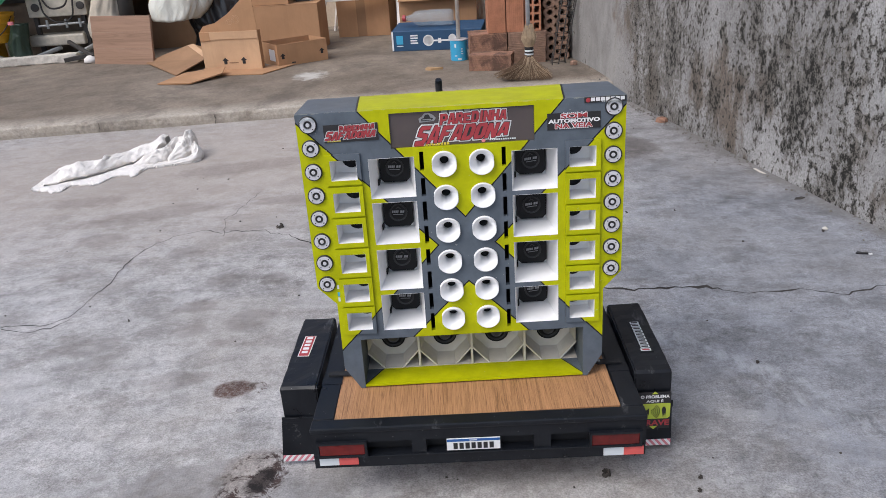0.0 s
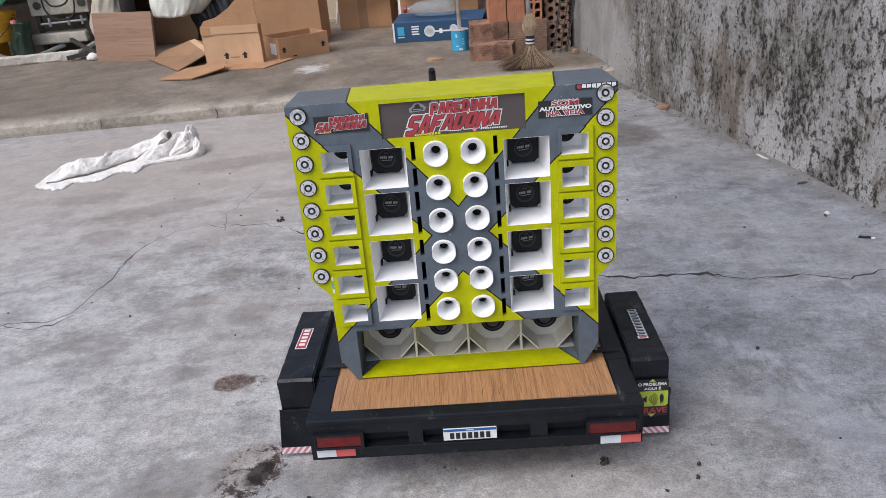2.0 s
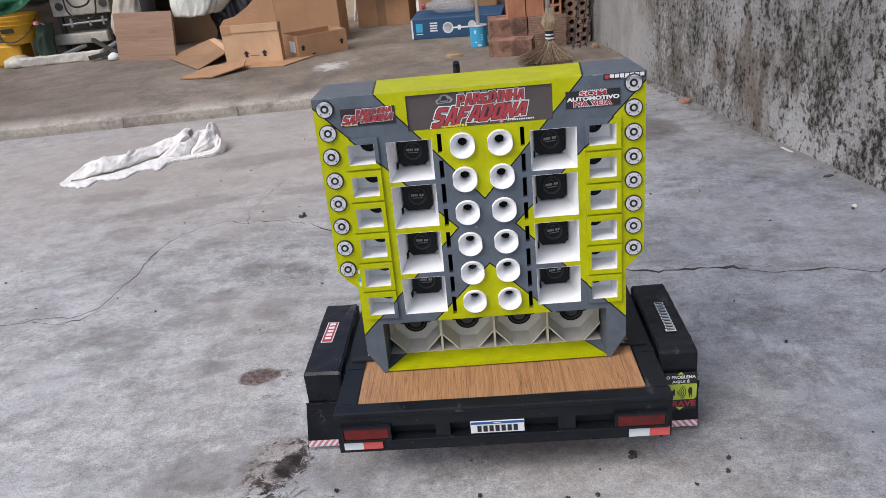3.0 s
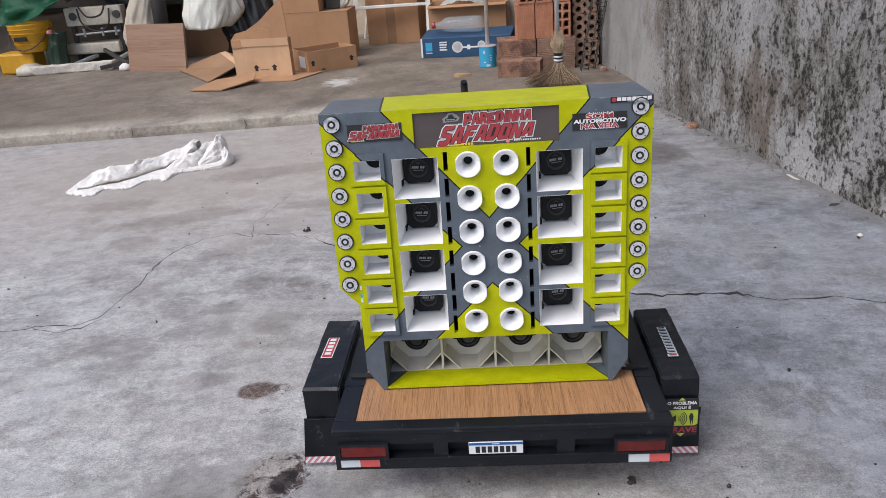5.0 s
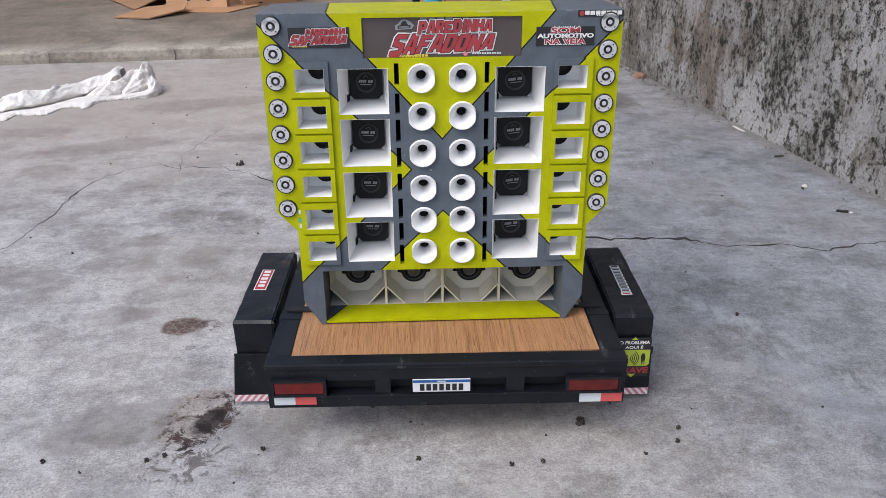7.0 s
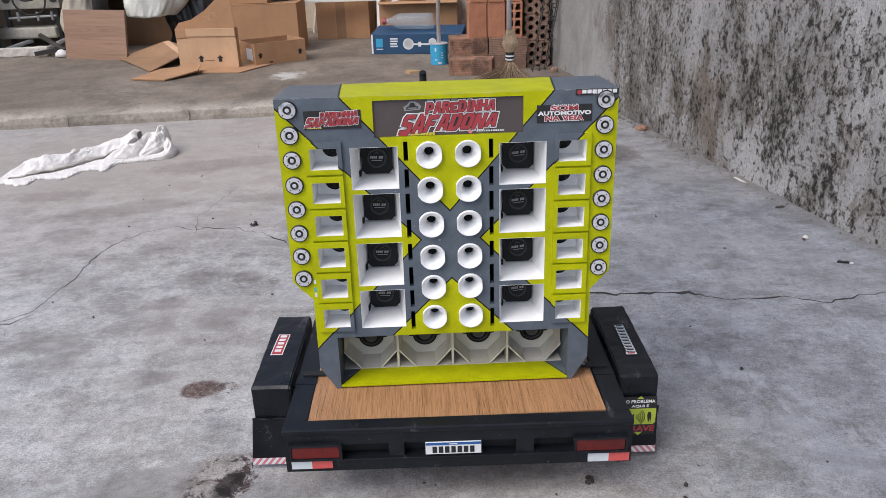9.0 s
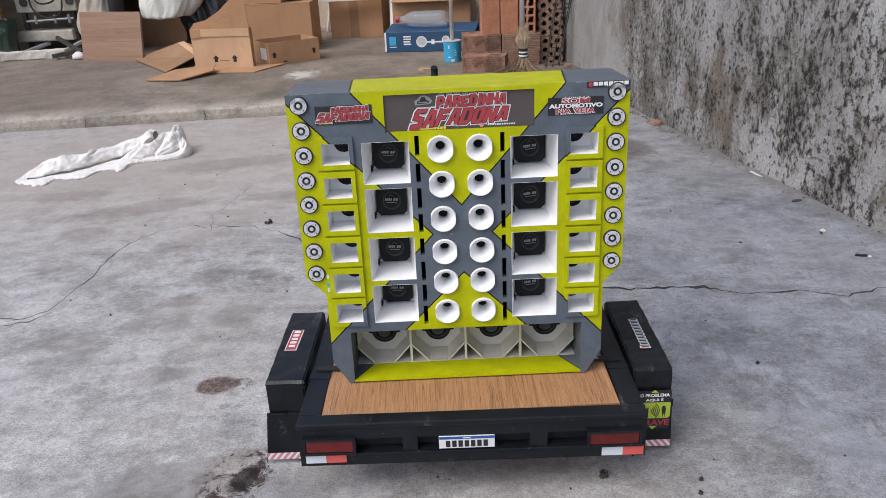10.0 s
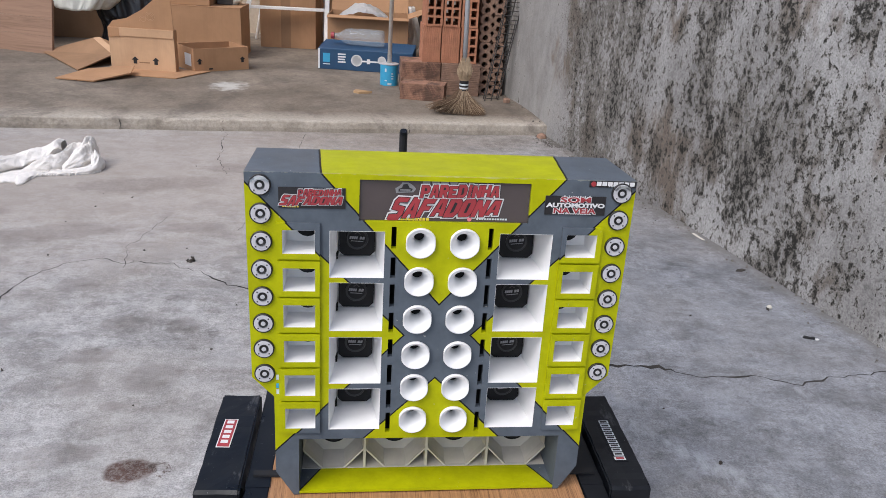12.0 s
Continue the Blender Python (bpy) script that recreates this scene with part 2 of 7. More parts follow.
def mouldy_plaster():
    k = Nodes("mouldy_plaster", 0.95, spec=0.15)
    v = k.coords()
    x, y, z = k.xyz(v)
    far = k.n("ShaderNodeMapRange")
    zone = k.noise(2.0, 3, 0.55, k.coords((1, 0.9, 0.55), move=(0, 0.35, 0.2)), 0.3)
    drip = k.noise(9.5, 5, 0.66, k.coords((1, 1.0, 0.55)), 0.2)
    grain = k.noise(52, 4, 0.74, k.coords((1, 1, 0.8)))
    fine = k.noise(170, 3, 0.7, v)
    base = k.ramp(k.noise(3.0, 6, 0.65, k.coords((1, 1, 0.6))), [(0.36, (0.245, 0.235, 0.226)), (0.5, (0.318, 0.308, 0.298)), (0.64, (0.395, 0.385, 0.375))])
    base = k.mix(1.0, base, k.ramp(fine, [(0.32, 0.66), (0.5, 1.0), (0.68, 1.22)]), "MULTIPLY")
    base = k.mix(1.0, base, k.ramp(grain, [(0.36, 0.70), (0.5, 1.0), (0.64, 1.16)]), "MULTIPLY")
    # towards the far corner: a duller grey base and less mould
    k.put(far.inputs[0], k.math("MULTIPLY_ADD", k.math("SUBTRACT", drip, 0.5), 0.7, k.math("MULTIPLY_ADD", z, -0.16, y)))
    far.inputs[1].default_value, far.inputs[2].default_value = 2.62, 2.92
    far.inputs[3].default_value, far.inputs[4].default_value = 0.0, 0.30
    base = k.mix(k.math("MULTIPLY", far.outputs[0], 2.6), base, k.ramp(drip, [(0.38, (0.235, 0.225, 0.212)), (0.62, (0.33, 0.318, 0.302))]))
    # rusty brown damp, mostly low and towards the corner
    brown = k.math("MULTIPLY_ADD", k.math("SUBTRACT", drip, 0.5), 0.55, k.noise(3.0, 4, 0.6, k.coords((1, 1, 0.7), move=(3, 1, 2))))
    brown = k.math("SUBTRACT", brown, k.math("MULTIPLY", k.math("ABSOLUTE", k.math("SUBTRACT", z, 0.22)), 0.14))
    base = k.mix(k.ramp(brown, [(0.50, 0.0), (0.60, 0.80)]), base, k.mix(1.0, (0.150, 0.112, 0.082), k.ramp(grain, [(0.36, 0.6), (0.64, 1.4)]), "MULTIPLY"))
    # grey-green film of mould that runs down in streaks, then black flecks within it
    low = k.ramp(k.math("MULTIPLY_ADD", k.math("SUBTRACT", drip, 0.5), 0.5, z), [(0.02, 0.010), (0.30, 0.0)])
    # the stretch next to the corner is the greyest
    heavy = k.ramp(k.math("MULTIPLY_ADD", k.math("SUBTRACT", zone, 0.5), 1.6, k.math("DIVIDE", k.math("SUBTRACT", y, 1.2), 2.0)), [(0.26, 0.0), (0.60, 0.10)])
    film = k.math("MULTIPLY_ADD", zone, 0.42, k.math("MULTIPLY_ADD", drip, 0.80, k.math("MULTIPLY_ADD", grain, 1.10, -0.66)))
    bare = k.ramp(k.math("MULTIPLY_ADD", y, -0.5, k.math("MULTIPLY_ADD", k.math("SUBTRACT", drip, 0.5), 0.6, z)), [(-0.35, 0.0), (0.25, 0.085)])
    film = k.math("SUBTRACT", k.math("ADD", k.math("SUBTRACT", k.math("SUBTRACT", film, far.outputs[0]), low), heavy), bare)
    col = k.mix(k.ramp(film, [(0.465, 0.0), (0.535, 0.80)]), base, k.mix(1.0, (0.128, 0.116, 0.100), k.ramp(fine, [(0.34, 0.5), (0.66, 1.55)]), "MULTIPLY"))
    fleck = k.math("MULTIPLY_ADD", zone, 0.22, k.math("MULTIPLY_ADD", drip, 0.75, k.math("MULTIPLY_ADD", grain, 1.25, k.math("MULTIPLY_ADD", fine, 0.80, -1.01))))
    fleck = k.math("SUBTRACT", k.math("SUBTRACT", k.math("SUBTRACT", fleck, far.outputs[0]), low), k.math("MULTIPLY", bare, 0.5))
    col = k.mix(k.ramp(fleck, [(0.575, 0.0), (0.635, 0.95)]), col, (0.020, 0.019, 0.017))
    k.colour(col)
    k.bump(k.math("MULTIPLY_ADD", grain, 0.7, k.math("MULTIPLY_ADD", fine, 0.5, k.math("MULTIPLY", fleck, -0.3))), 0.75, 0.006)
    return k.m


def beige_plaster():
    k = Nodes("beige_plaster", 0.9)
    v = k.coords()
    col = k.ramp(k.noise(1.6, 6, 0.62, v, 0.4), [(0.36, (0.50, 0.400, 0.290)), (0.5, (0.59, 0.485, 0.365)), (0.64, (0.66, 0.555, 0.435))])
    col = k.mix(0.35, col, k.ramp(k.noise(45, 6, 0.7, v), [(0.3, 0.35), (0.7, 0.65)]), "OVERLAY")
    col = k.mix(k.ramp(k.noise(5, 6, 0.7, v), [(0.62, 0.0), (0.75, 0.5)]), col, (0.28, 0.24, 0.2))
    k.colour(col)
    k.bump(k.noise(60, 6, 0.7, v), 0.3, 0.003)
    return k.m


YELLOW, GREY = (0.438, 0.455, 0.001), (0.105, 0.125, 0.150)


def cabinet_paint(floor_board=False):
    """Lime yellow and slate grey fields with thin black lines between them, in the cabinet's own millimetres."""
    k = Nodes("cabinet_paint", 0.42, spec=0.16)
    v = k.coords((1000, 1000, 1000))
    x, y, z = k.xyz(v)
    u = k.math("ABSOLUTE", x)
    lin = lambda a, b, c: k.math("ADD", k.math("MULTIPLY_ADD", u, a, c), k.math("MULTIPLY", z, b))
    if floor_board:
        d = k.math("MULTIPLY", k.math("SUBTRACT", k.math("MULTIPLY_ADD", y, -0.56, 186.0), u), 0.87)
    else:
        back = k.math("MULTIPLY_ADD", k.math("GREATER_THAN", x, 0.0), 0.055, 0.06)
        v_top = k.math("MULTIPLY", k.math("MULTIPLY_ADD", y, back, lin(-1.0, 0.884, 155.5 - 0.884 * 472.8)), 0.75)
        side = k.math("MULTIPLY", k.math("MINIMUM", lin(1.0, -0.978, -45 + 0.978 * 252), lin(1.0, 0.964, -45 - 0.964 * 252)), 0.715)
        low = k.math("MULTIPLY", k.math("MINIMUM", lin(-1.0, -1.0, 188.0), k.math("SUBTRACT", z, 80.0)), 0.707)
        d = k.math("MAXIMUM", v_top, k.math("MAXIMUM", side, low))
    wob = k.noise(0.05, 2, 0.5, v)
    d = k.math("MULTIPLY_ADD", k.math("SUBTRACT", wob, 0.5), 1.0, d)
    soil = k.noise(0.018, 5, 0.6, v)
    fine = k.noise(0.5, 4, 0.6, v)
    yel = k.ramp(soil, [(0.3, tuple(c * 0.92 for c in YELLOW)), (0.7, tuple(c * 1.05 for c in YELLOW))])
    gry = k.ramp(soil, [(0.3, tuple(c * 0.86 for c in GREY)), (0.7, tuple(c * 1.12 for c in GREY))])
    col = k.mix(k.math("GREATER_THAN", d, 0.0), gry, yel)
    col = k.mix(k.math("LESS_THAN", k.math("ABSOLUTE", d), 1.0), col, (0.012, 0.012, 0.014))
    chips = k.noise(0.16, 3, 0.6, k.coords((1000, 1000, 1000), move=(40, 7, 90)))
    col = k.mix(k.ramp(chips, [(0.715, 0.0), (0.735, 0.7)]), col, (0.42, 0.42, 0.40))
    rub = k.noise(0.03, 6, 0.7, v)
    col = k.mix(1.0, col, k.ramp(rub, [(0.36, 0.88), (0.64, 1.08)]), "MULTIPLY")
    if not floor_board:
        # bare filler where the top front edge has been rubbed
        edge = k.math("ADD", k.math("ABSOLUTE", k.math("SUBTRACT", z, 472.0)), k.math("ABSOLUTE", y))
        edge = k.math("MULTIPLY_ADD", k.math("SUBTRACT", k.noise(0.045, 5, 0.7, v), 0.56), 9.0, k.math("SUBTRACT", 2.0, edge))
        col = k.mix(k.ramp(edge, [(0.45, 0.0), (1.0, 0.30)]), col, (0.58, 0.58, 0.45))
    k.colour(col)
    k.rough(k.math("MULTIPLY_ADD", soil, 0.3, 0.27))
    k.bump(k.mix(0.4, fine, k.noise(0.06, 3, 0.5, v)), 0.1, 0.0015)
    return k.m


def oak_board(name, light, dark, grain=(400, 9, 400)):
    k = Nodes(name, 0.45)
    v = k.coords(grain)
    a = k.noise(1.0, 6, 0.7, v, 1.2)
    b = k.noise(3.5, 4, 0.7, v, 0.4)
    c = k.noise(0.25, 3, 0.5, v, 0.5)
    col = k.ramp(k.math("MULTIPLY_ADD", a, 0.75, k.math("MULTIPLY", b, 0.25)), [(0.36, dark), (0.47, tuple(0.65 * p + 0.35 * q for p, q in zip(light, dark))), (0.56, light)])
    col = k.mix(0.4, col, k.ramp(c, [(0.3, 0.36), (0.7, 0.62)]), "OVERLAY")
    k.colour(col)
    k.bump(a, 0.08, 0.001)
    return k.m


def cardboard(name, col=(0.50, 0.302, 0.178)):
    k = Nodes(name, 0.85, spec=0.2)
    v = k.coords()
    f = k.noise(5, 6, 0.62, v, 0.3)
    flute = k.noise(1.0, 2, 0.5, k.coords((160, 160, 3)))
    c = k.ramp(f, [(0.3, tuple(q * 0.84 for q in col)), (0.7, tuple(q * 1.10 for q in col))])
    c = k.mix(0.10, c, k.ramp(flute, [(0.3, 0.38), (0.7, 0.62)]), "OVERLAY")
    c = k.mix(k.math("MULTIPLY", k.random(), 0.25), c, tuple(q * 0.8 for q in col))
    k.colour(c)
    k.bump(f, 0.15, 0.003)
    return k.m


def clay(name, col, ribbed=True, burnt=0.0):
    k = Nodes(name, 0.9, spec=0.2)
    v = k.coords()
    f = k.noise(14, 7, 0.65, v, 0.3)
    g = k.noise(120, 5, 0.7, v)
    c = k.ramp(f, [(0.3, tuple(q * 0.72 for q in col)), (0.52, col), (0.75, tuple(min(1, q * 1.25) for q in col))])
    c = k.mix(0.35, c, k.ramp(g, [(0.3, 0.35), (0.7, 0.65)]), "OVERLAY")
    c = k.mix(k.math("MULTIPLY", k.random(), 0.35), c, tuple(q * 0.68 for q in col))
    if burnt:
        c = k.mix(k.ramp(k.noise(11, 5, 0.7, v, 0.6), [(0.42, 0.0), (0.6, burnt)]), c, (0.035, 0.03, 0.028))
    k.colour(c)
    k.bump(k.mix(0.5, f, g), 0.4, 0.002)
    return k.m


def black_paint():
    k = Nodes("black_trailer_paint", 0.42, spec=0.28)
    v = k.coords()
    f = k.noise(18, 6, 0.7, v, 0.4)
    g = k.noise(140, 4, 0.6, v)
    c = k.ramp(f, [(0.35, (0.006, 0.007, 0.010)), (0.7, (0.012, 0.014, 0.018))])
    scuff = k.noise(26, 5, 0.75, k.coords((1, 0.35, 1), (0, 0, 0.4)))
    c = k.mix(k.ramp(scuff, [(0.615, 0.0), (0.70, 0.5)]), c, (0.13, 0.13, 0.135))
    dust = k.noise(230, 2, 0.5, v)
    c = k.mix(k.ramp(dust, [(0.74, 0.0), (0.78, 0.5)]), c, (0.3, 0.3, 0.3))
    k.colour(c)
    k.rough(k.ramp(f, [(0.3, 0.26), (0.7, 0.46)]))
    k.bump(k.mix(0.5, f, g), 0.1, 0.0015)
    return k.m


def stripes(name, a, b, pitch, slant):
    k = Nodes(name, 0.4)
    x, y, z = k.xyz(k.coords())
    s = k.math("FRACT", k.math("DIVIDE", k.math("MULTIPLY_ADD", z, slant, k.math("ABSOLUTE", x)), pitch))
    k.colour(k.mix(k.math("GREATER_THAN", s, 0.5), a, b))
    return k.m


def cloth(name, col, scale=1.0, soft=0.95):
    k = Nodes(name, soft, spec=0.1)
    v = k.coords()
    f = k.noise(16 * scale, 5, 0.6, v)
    weave = k.noise(500 * scale, 3, 0.6, v)
    k.colour(k.mix(0.3, k.ramp(f, [(0.3, tuple(q * 0.82 for q in col)), (0.7, tuple(min(1, q * 1.06) for q in col))]), k.ramp(weave, [(0.3, 0.35), (0.7, 0.65)]), "OVERLAY"))
    k.bump(k.math("MULTIPLY_ADD", weave, 0.5, k.noise(70 * scale, 6, 0.7, v, 0.5)), 0.5, 0.004)
    return k.m


def bag_plastic(name, col, rough):
    k = Nodes(name, rough)
    v = k.coords()
    w = k.math("MULTIPLY_ADD", k.noise(34, 4, 0.6, k.coords((1.3, 1.3, 0.6)), 0.4), 0.25, k.noise(9, 4, 0.5, k.coords((1.5, 1.5, 0.6))))
    k.colour(k.ramp(k.noise(5, 4, 0.6, v), [(0.36, tuple(q * 0.85 for q in col)), (0.64, tuple(min(1, q * 1.08) for q in col))]))
    ridge = k.math("ABSOLUTE", k.math("SUBTRACT", k.noise(7, 3, 0.55, k.coords((1.2, 1.2, 0.8)), 0.8), 0.5))
    k.bump(k.math("MULTIPLY_ADD", k.ramp(ridge, [(0.0, 0.0), (0.12, 1.0)]), 0.16, k.math("MULTIPLY", w, 0.35)), 0.32, 0.05)
    return k.m


def clear_plastic():
    k = Nodes("clear_plastic", 0.08)
    k.b.inputs["Alpha"].default_value = 0.30
    k.colour((0.45, 0.52, 0.56))
    k.bump(k.noise(40, 3, 0.6, k.coords()), 0.3, 0.004)
    return k.m


M = {
    "floor": concrete_floor(), "platform": platform_concrete(), "plaster": mouldy_plaster(), "beige": beige_plaster(),
    "paint": cabinet_paint(), "paint_floor": cabinet_paint(True),
    "white": plain("white_enamel", (0.86, 0.86, 0.86), 0.4, vary=0.05, grain=90),
    "cream": plain("cream_enamel", (0.585, 0.55, 0.485), 0.5, vary=0.14, grain=60),
    "cone": plain("black_speaker", (0.005, 0.005, 0.006), 0.5, vary=0.3, grain=200, spec=0.25),
    "basket": plain("grey_dust_cap", (0.075, 0.075, 0.078), 0.35, vary=0.2),
    "print_grey": plain("grey_print", (0.24, 0.24, 0.245), 0.5), "surround": plain("grey_cone_paper", (0.055, 0.050, 0.046), 0.7, vary=0.25),
    # near-black colour that paints in the darkness inside openings
    "hole": plain("hollow_shade", (0.006, 0.006, 0.006), 0.9, bump=0),
    "silver": plain("pale_silver", (0.58, 0.575, 0.60), 0.32, 0.15, vary=0.10, grain=300),
    "ring": plain("black_ring", (0.011, 0.011, 0.012), 0.42),
    "oak": oak_board("oak_laminate", (0.465, 0.247, 0.117), (0.125, 0.054, 0.023), (480, 12, 480)),
    "panel_wood": oak_board("brown_board", (0.32, 0.198, 0.135), (0.225, 0.135, 0.090), (1.6, 30, 34)),
    "panel_dark": plain("dark_print", (0.09, 0.06, 0.05), 0.6, vary=0.4, grain=120),
    "black": black_paint(),
    "matt_black": plain("matt_black", (0.012, 0.012, 0.014), 0.7, vary=0.25),
    "red": plain("red_lens", (0.115, 0.007, 0.006), 0.18, vary=0.45, grain=90),
    "red_film": plain("red_reflective_film", (0.62, 0.10, 0.09), 0.3, vary=0.12),
    "white_film": plain("white_reflective_film", (0.62, 0.66, 0.68), 0.3, vary=0.06),
    "chevron": stripes("pink_white_chevrons", (0.72, 0.72, 0.72), (0.60, 0.20, 0.24), 0.011, 0.8),
    "ink": plain("black_ink", (0.015, 0.015, 0.017), 0.5),
    "ink_blue": plain("blue_ink", (0.02, 0.10, 0.32), 0.45),
    "sticker_black": plain("black_sticker", (0.018, 0.017, 0.019), 0.35, vary=0.2),
    "sign": plain("smoked_sign_sheet", (0.085, 0.068, 0.066), 0.22, vary=0.12, grain=30),
    "letter_red": plain("red_letters", (0.36, 0.040, 0.048), 0.4, vary=0.2, grain=120),
    "letter_white": plain("white_letters", (0.74, 0.74, 0.74), 0.4, vary=0.06),
    "lime": plain("lime_sticker", (0.42, 0.50, 0.05), 0.4, vary=0.08),
    "orange": plain("amber_letters", (0.70, 0.55, 0.05), 0.4),
    # the darkest board serves for bases, tapes and some outer faces
    "card": cardboard("cardboard", (0.44, 0.252, 0.138)), "card_light": cardboard("pale_cardboard", (0.57, 0.365, 0.220)), "card_in": cardboard("dark_cardboard", (0.30, 0.178, 0.102)),
    "clay": clay("orange_clay", (0.45, 0.205, 0.122)), "clay_dull": clay("brown_clay", (0.37, 0.205, 0.14), burnt=0.7),
    "clay_pale": clay("pale_clay", (0.34, 0.215, 0.155), burnt=0.35),
    "alu": plain("ladder_aluminium", (0.84, 0.82, 0.79), 0.42, 0.1, vary=0.12),
    "steel": plain("dark_steel", (0.065, 0.060, 0.056), 0.6, 0.3, vary=0.4, grain=30),
    "zinc": plain("zinc_sheet", (0.40, 0.41, 0.41), 0.5, 0.4, vary=0.22, grain=25),
    "wire": plain("rusty_wire", (0.045, 0.04, 0.037), 0.65, 0.3, vary=0.4),
    "straw": plain("straw", (0.43, 0.325, 0.215), 0.85, vary=0.3, grain=90),
    "straw_dark": plain("dark_straw", (0.15, 0.095, 0.058), 0.9, vary=0.35, grain=90),
    "pole_grey": plain("grey_handle", (0.46, 0.48, 0.50), 0.5, vary=0.15),
    "pole_wood": plain("weathered_pole", (0.56, 0.53, 0.48), 0.7, vary=0.22),
    "blue": plain("blue_carton", (0.017, 0.062, 0.135), 0.55, vary=0.12),
    "can_blue": plain("sky_blue_tin", (0.05, 0.34, 0.56), 0.35, vary=0.12),
    "towel": cloth("white_towel", (0.83, 0.79, 0.75), 1.4), "rag": cloth("grey_rag", (0.56, 0.50, 0.41)),
    "soot": plain("sooty_steel", (0.026, 0.023, 0.021), 0.75, 0.0, vary=0.5, grain=40, bump=0.3),
    # brown that stands for the hazy shade under the bench
    "bench_back": plain("under_bench_shade", (0.17, 0.135, 0.105), 0.85, vary=0.4, grain=20),
    "bag_white": bag_plastic("white_sack", (0.68, 0.68, 0.61), 0.38), "bag_black": bag_plastic("black_bin_bag", (0.022, 0.023, 0.026), 0.38),
    "dark_green": bag_plastic("dark_green_bag", (0.012, 0.03, 0.018), 0.5),
    "tarp": bag_plastic("green_tarp", (0.02, 0.16, 0.075), 0.5),
    "bucket_yellow": plain("yellow_plastic", (0.62, 0.33, 0.02), 0.45, vary=0.15), "clear": clear_plastic(),
    "old_white": plain("stained_white_enamel", (0.50, 0.455, 0.375), 0.6, vary=0.45, grain=22),
    "crack": plain("crack_shadow", (0.036, 0.032, 0.029), 0.95, vary=0.6, grain=40),
    "debris": plain("dark_grit", (0.05, 0.042, 0.036), 0.9, vary=0.5), "crumb": plain("plaster_crumb", (0.16, 0.145, 0.13), 0.9, vary=0.5, grain=30), "leaf": plain("dry_leaf", (0.42, 0.27, 0.14), 0.8, vary=0.2),
    "roof": plain("roof_sheet", (0.20, 0.19, 0.18), 0.8), "pink": plain("pink_tag", (0.7, 0.22, 0.25), 0.5),
    "canvas": cloth("cream_canvas", (0.80, 0.75, 0.64)), "teal": cloth("teal_print_cloth", (0.26, 0.36, 0.32), 2.0), "stone": plain("mottled_white_stone", (0.56, 0.52, 0.46), 0.85, vary=0.35, grain=60),
}


# ---- building helpers ----
def thing(name, at, label, category, group="", turn=(0, 0, 0)):
    ob = new(name)
    ob.matrix_basis = pose(*at, *turn)
    ob.empty_display_size = 0.05
    return tagged(ob, label, category, group)


def finish(bm, name, mat, smooth=False):
    bmesh.ops.recalc_face_normals(bm, faces=bm.faces)
    me = bpy.data.meshes.new(name)
    bm.to_mesh(me)
    bm.free()
    for m in (mat if isinstance(mat, (list, tuple)) else [mat]):
        me.materials.append(M[m])
    if smooth:
        for p in me.polygons:
            p.use_smooth = True
    return me


def part(name, bm, mat, parent, label="", smooth=False, at=None):
    ob = new(name, finish(bm, name, mat, smooth))
    ob.parent = parent
    if at is not None:
        ob.matrix_basis = at
    return tagged(ob, label)


def solid(name, bm, mat, label, category, group="", kind="", smooth=False, at=None):
    ob = new(name, finish(bm, name, mat, smooth))
    if at is not None:
        ob.matrix_basis = at
    return tagged(ob, label, category, group, kind)


def box(bm, x0, x1, y0, y1, z0, z1, bevel=0.0):
    vs = [bm.verts.new((x, y, z)) for z in (z0, z1) for x, y in ((x0, y0), (x1, y0), (x1, y1), (x0, y1))]
    fs = [bm.faces.new([vs[i] for i in q]) for q in ((3, 2, 1, 0), (4, 5, 6, 7), (0, 1, 5, 4), (1, 2, 6, 5), (2, 3, 7, 6), (3, 0, 4, 7))]
    if bevel:
        es = list({e for f in fs for e in f.edges})
        bmesh.ops.bevel(bm, geom=es, offset=bevel, segments=2, affect="EDGES", profile=0.5)
    return bm


def B(*a, **k):
    return box(bmesh.new(), *a, **k)


def prism(bm, pts, axis, a, b):
    """A flat outline drawn out along an axis from a to b. pts are the other two coordinates in x, y, z order."""
    def at(p, d):
        q = list(p)
        q.insert("xyz".index(axis), d)
        return bm.verts.new(q)
    lo, hi = [at(p, a) for p in pts], [at(p, b) for p in pts]
    bm.faces.new(lo)
    bm.faces.new(hi)
    for i in range(len(pts)):
        j = (i + 1) % len(pts)
        bm.faces.new((lo[i], lo[j], hi[j], hi[i]))
    return bm


def rod(bm, p, q, r, r2=None, n=10, caps=True):
    p, q = Vector(p), Vector(q)
    d = (q - p).normalized()
    a = d.orthogonal().normalized()
    b = d.cross(a)
    r2 = r if r2 is None else r2
    ring = lambda c, s: [bm.verts.new(c + (a * math.cos(2 * math.pi * i / n) + b * math.sin(2 * math.pi * i / n)) * s) for i in range(n)]
    lo, hi = ring(p, r), ring(q, r2)
    for i in range(n):
        j = (i + 1) % n
        bm.faces.new((lo[i], lo[j], hi[j], hi[i]))
    if caps:
        bm.faces.new(lo)
        bm.faces.new(hi)
    return bm


def pipe(bm, pts, r, n=8):
    for p, q in zip(pts, pts[1:]):
        rod(bm, p, q, r, n=n)
    return bm


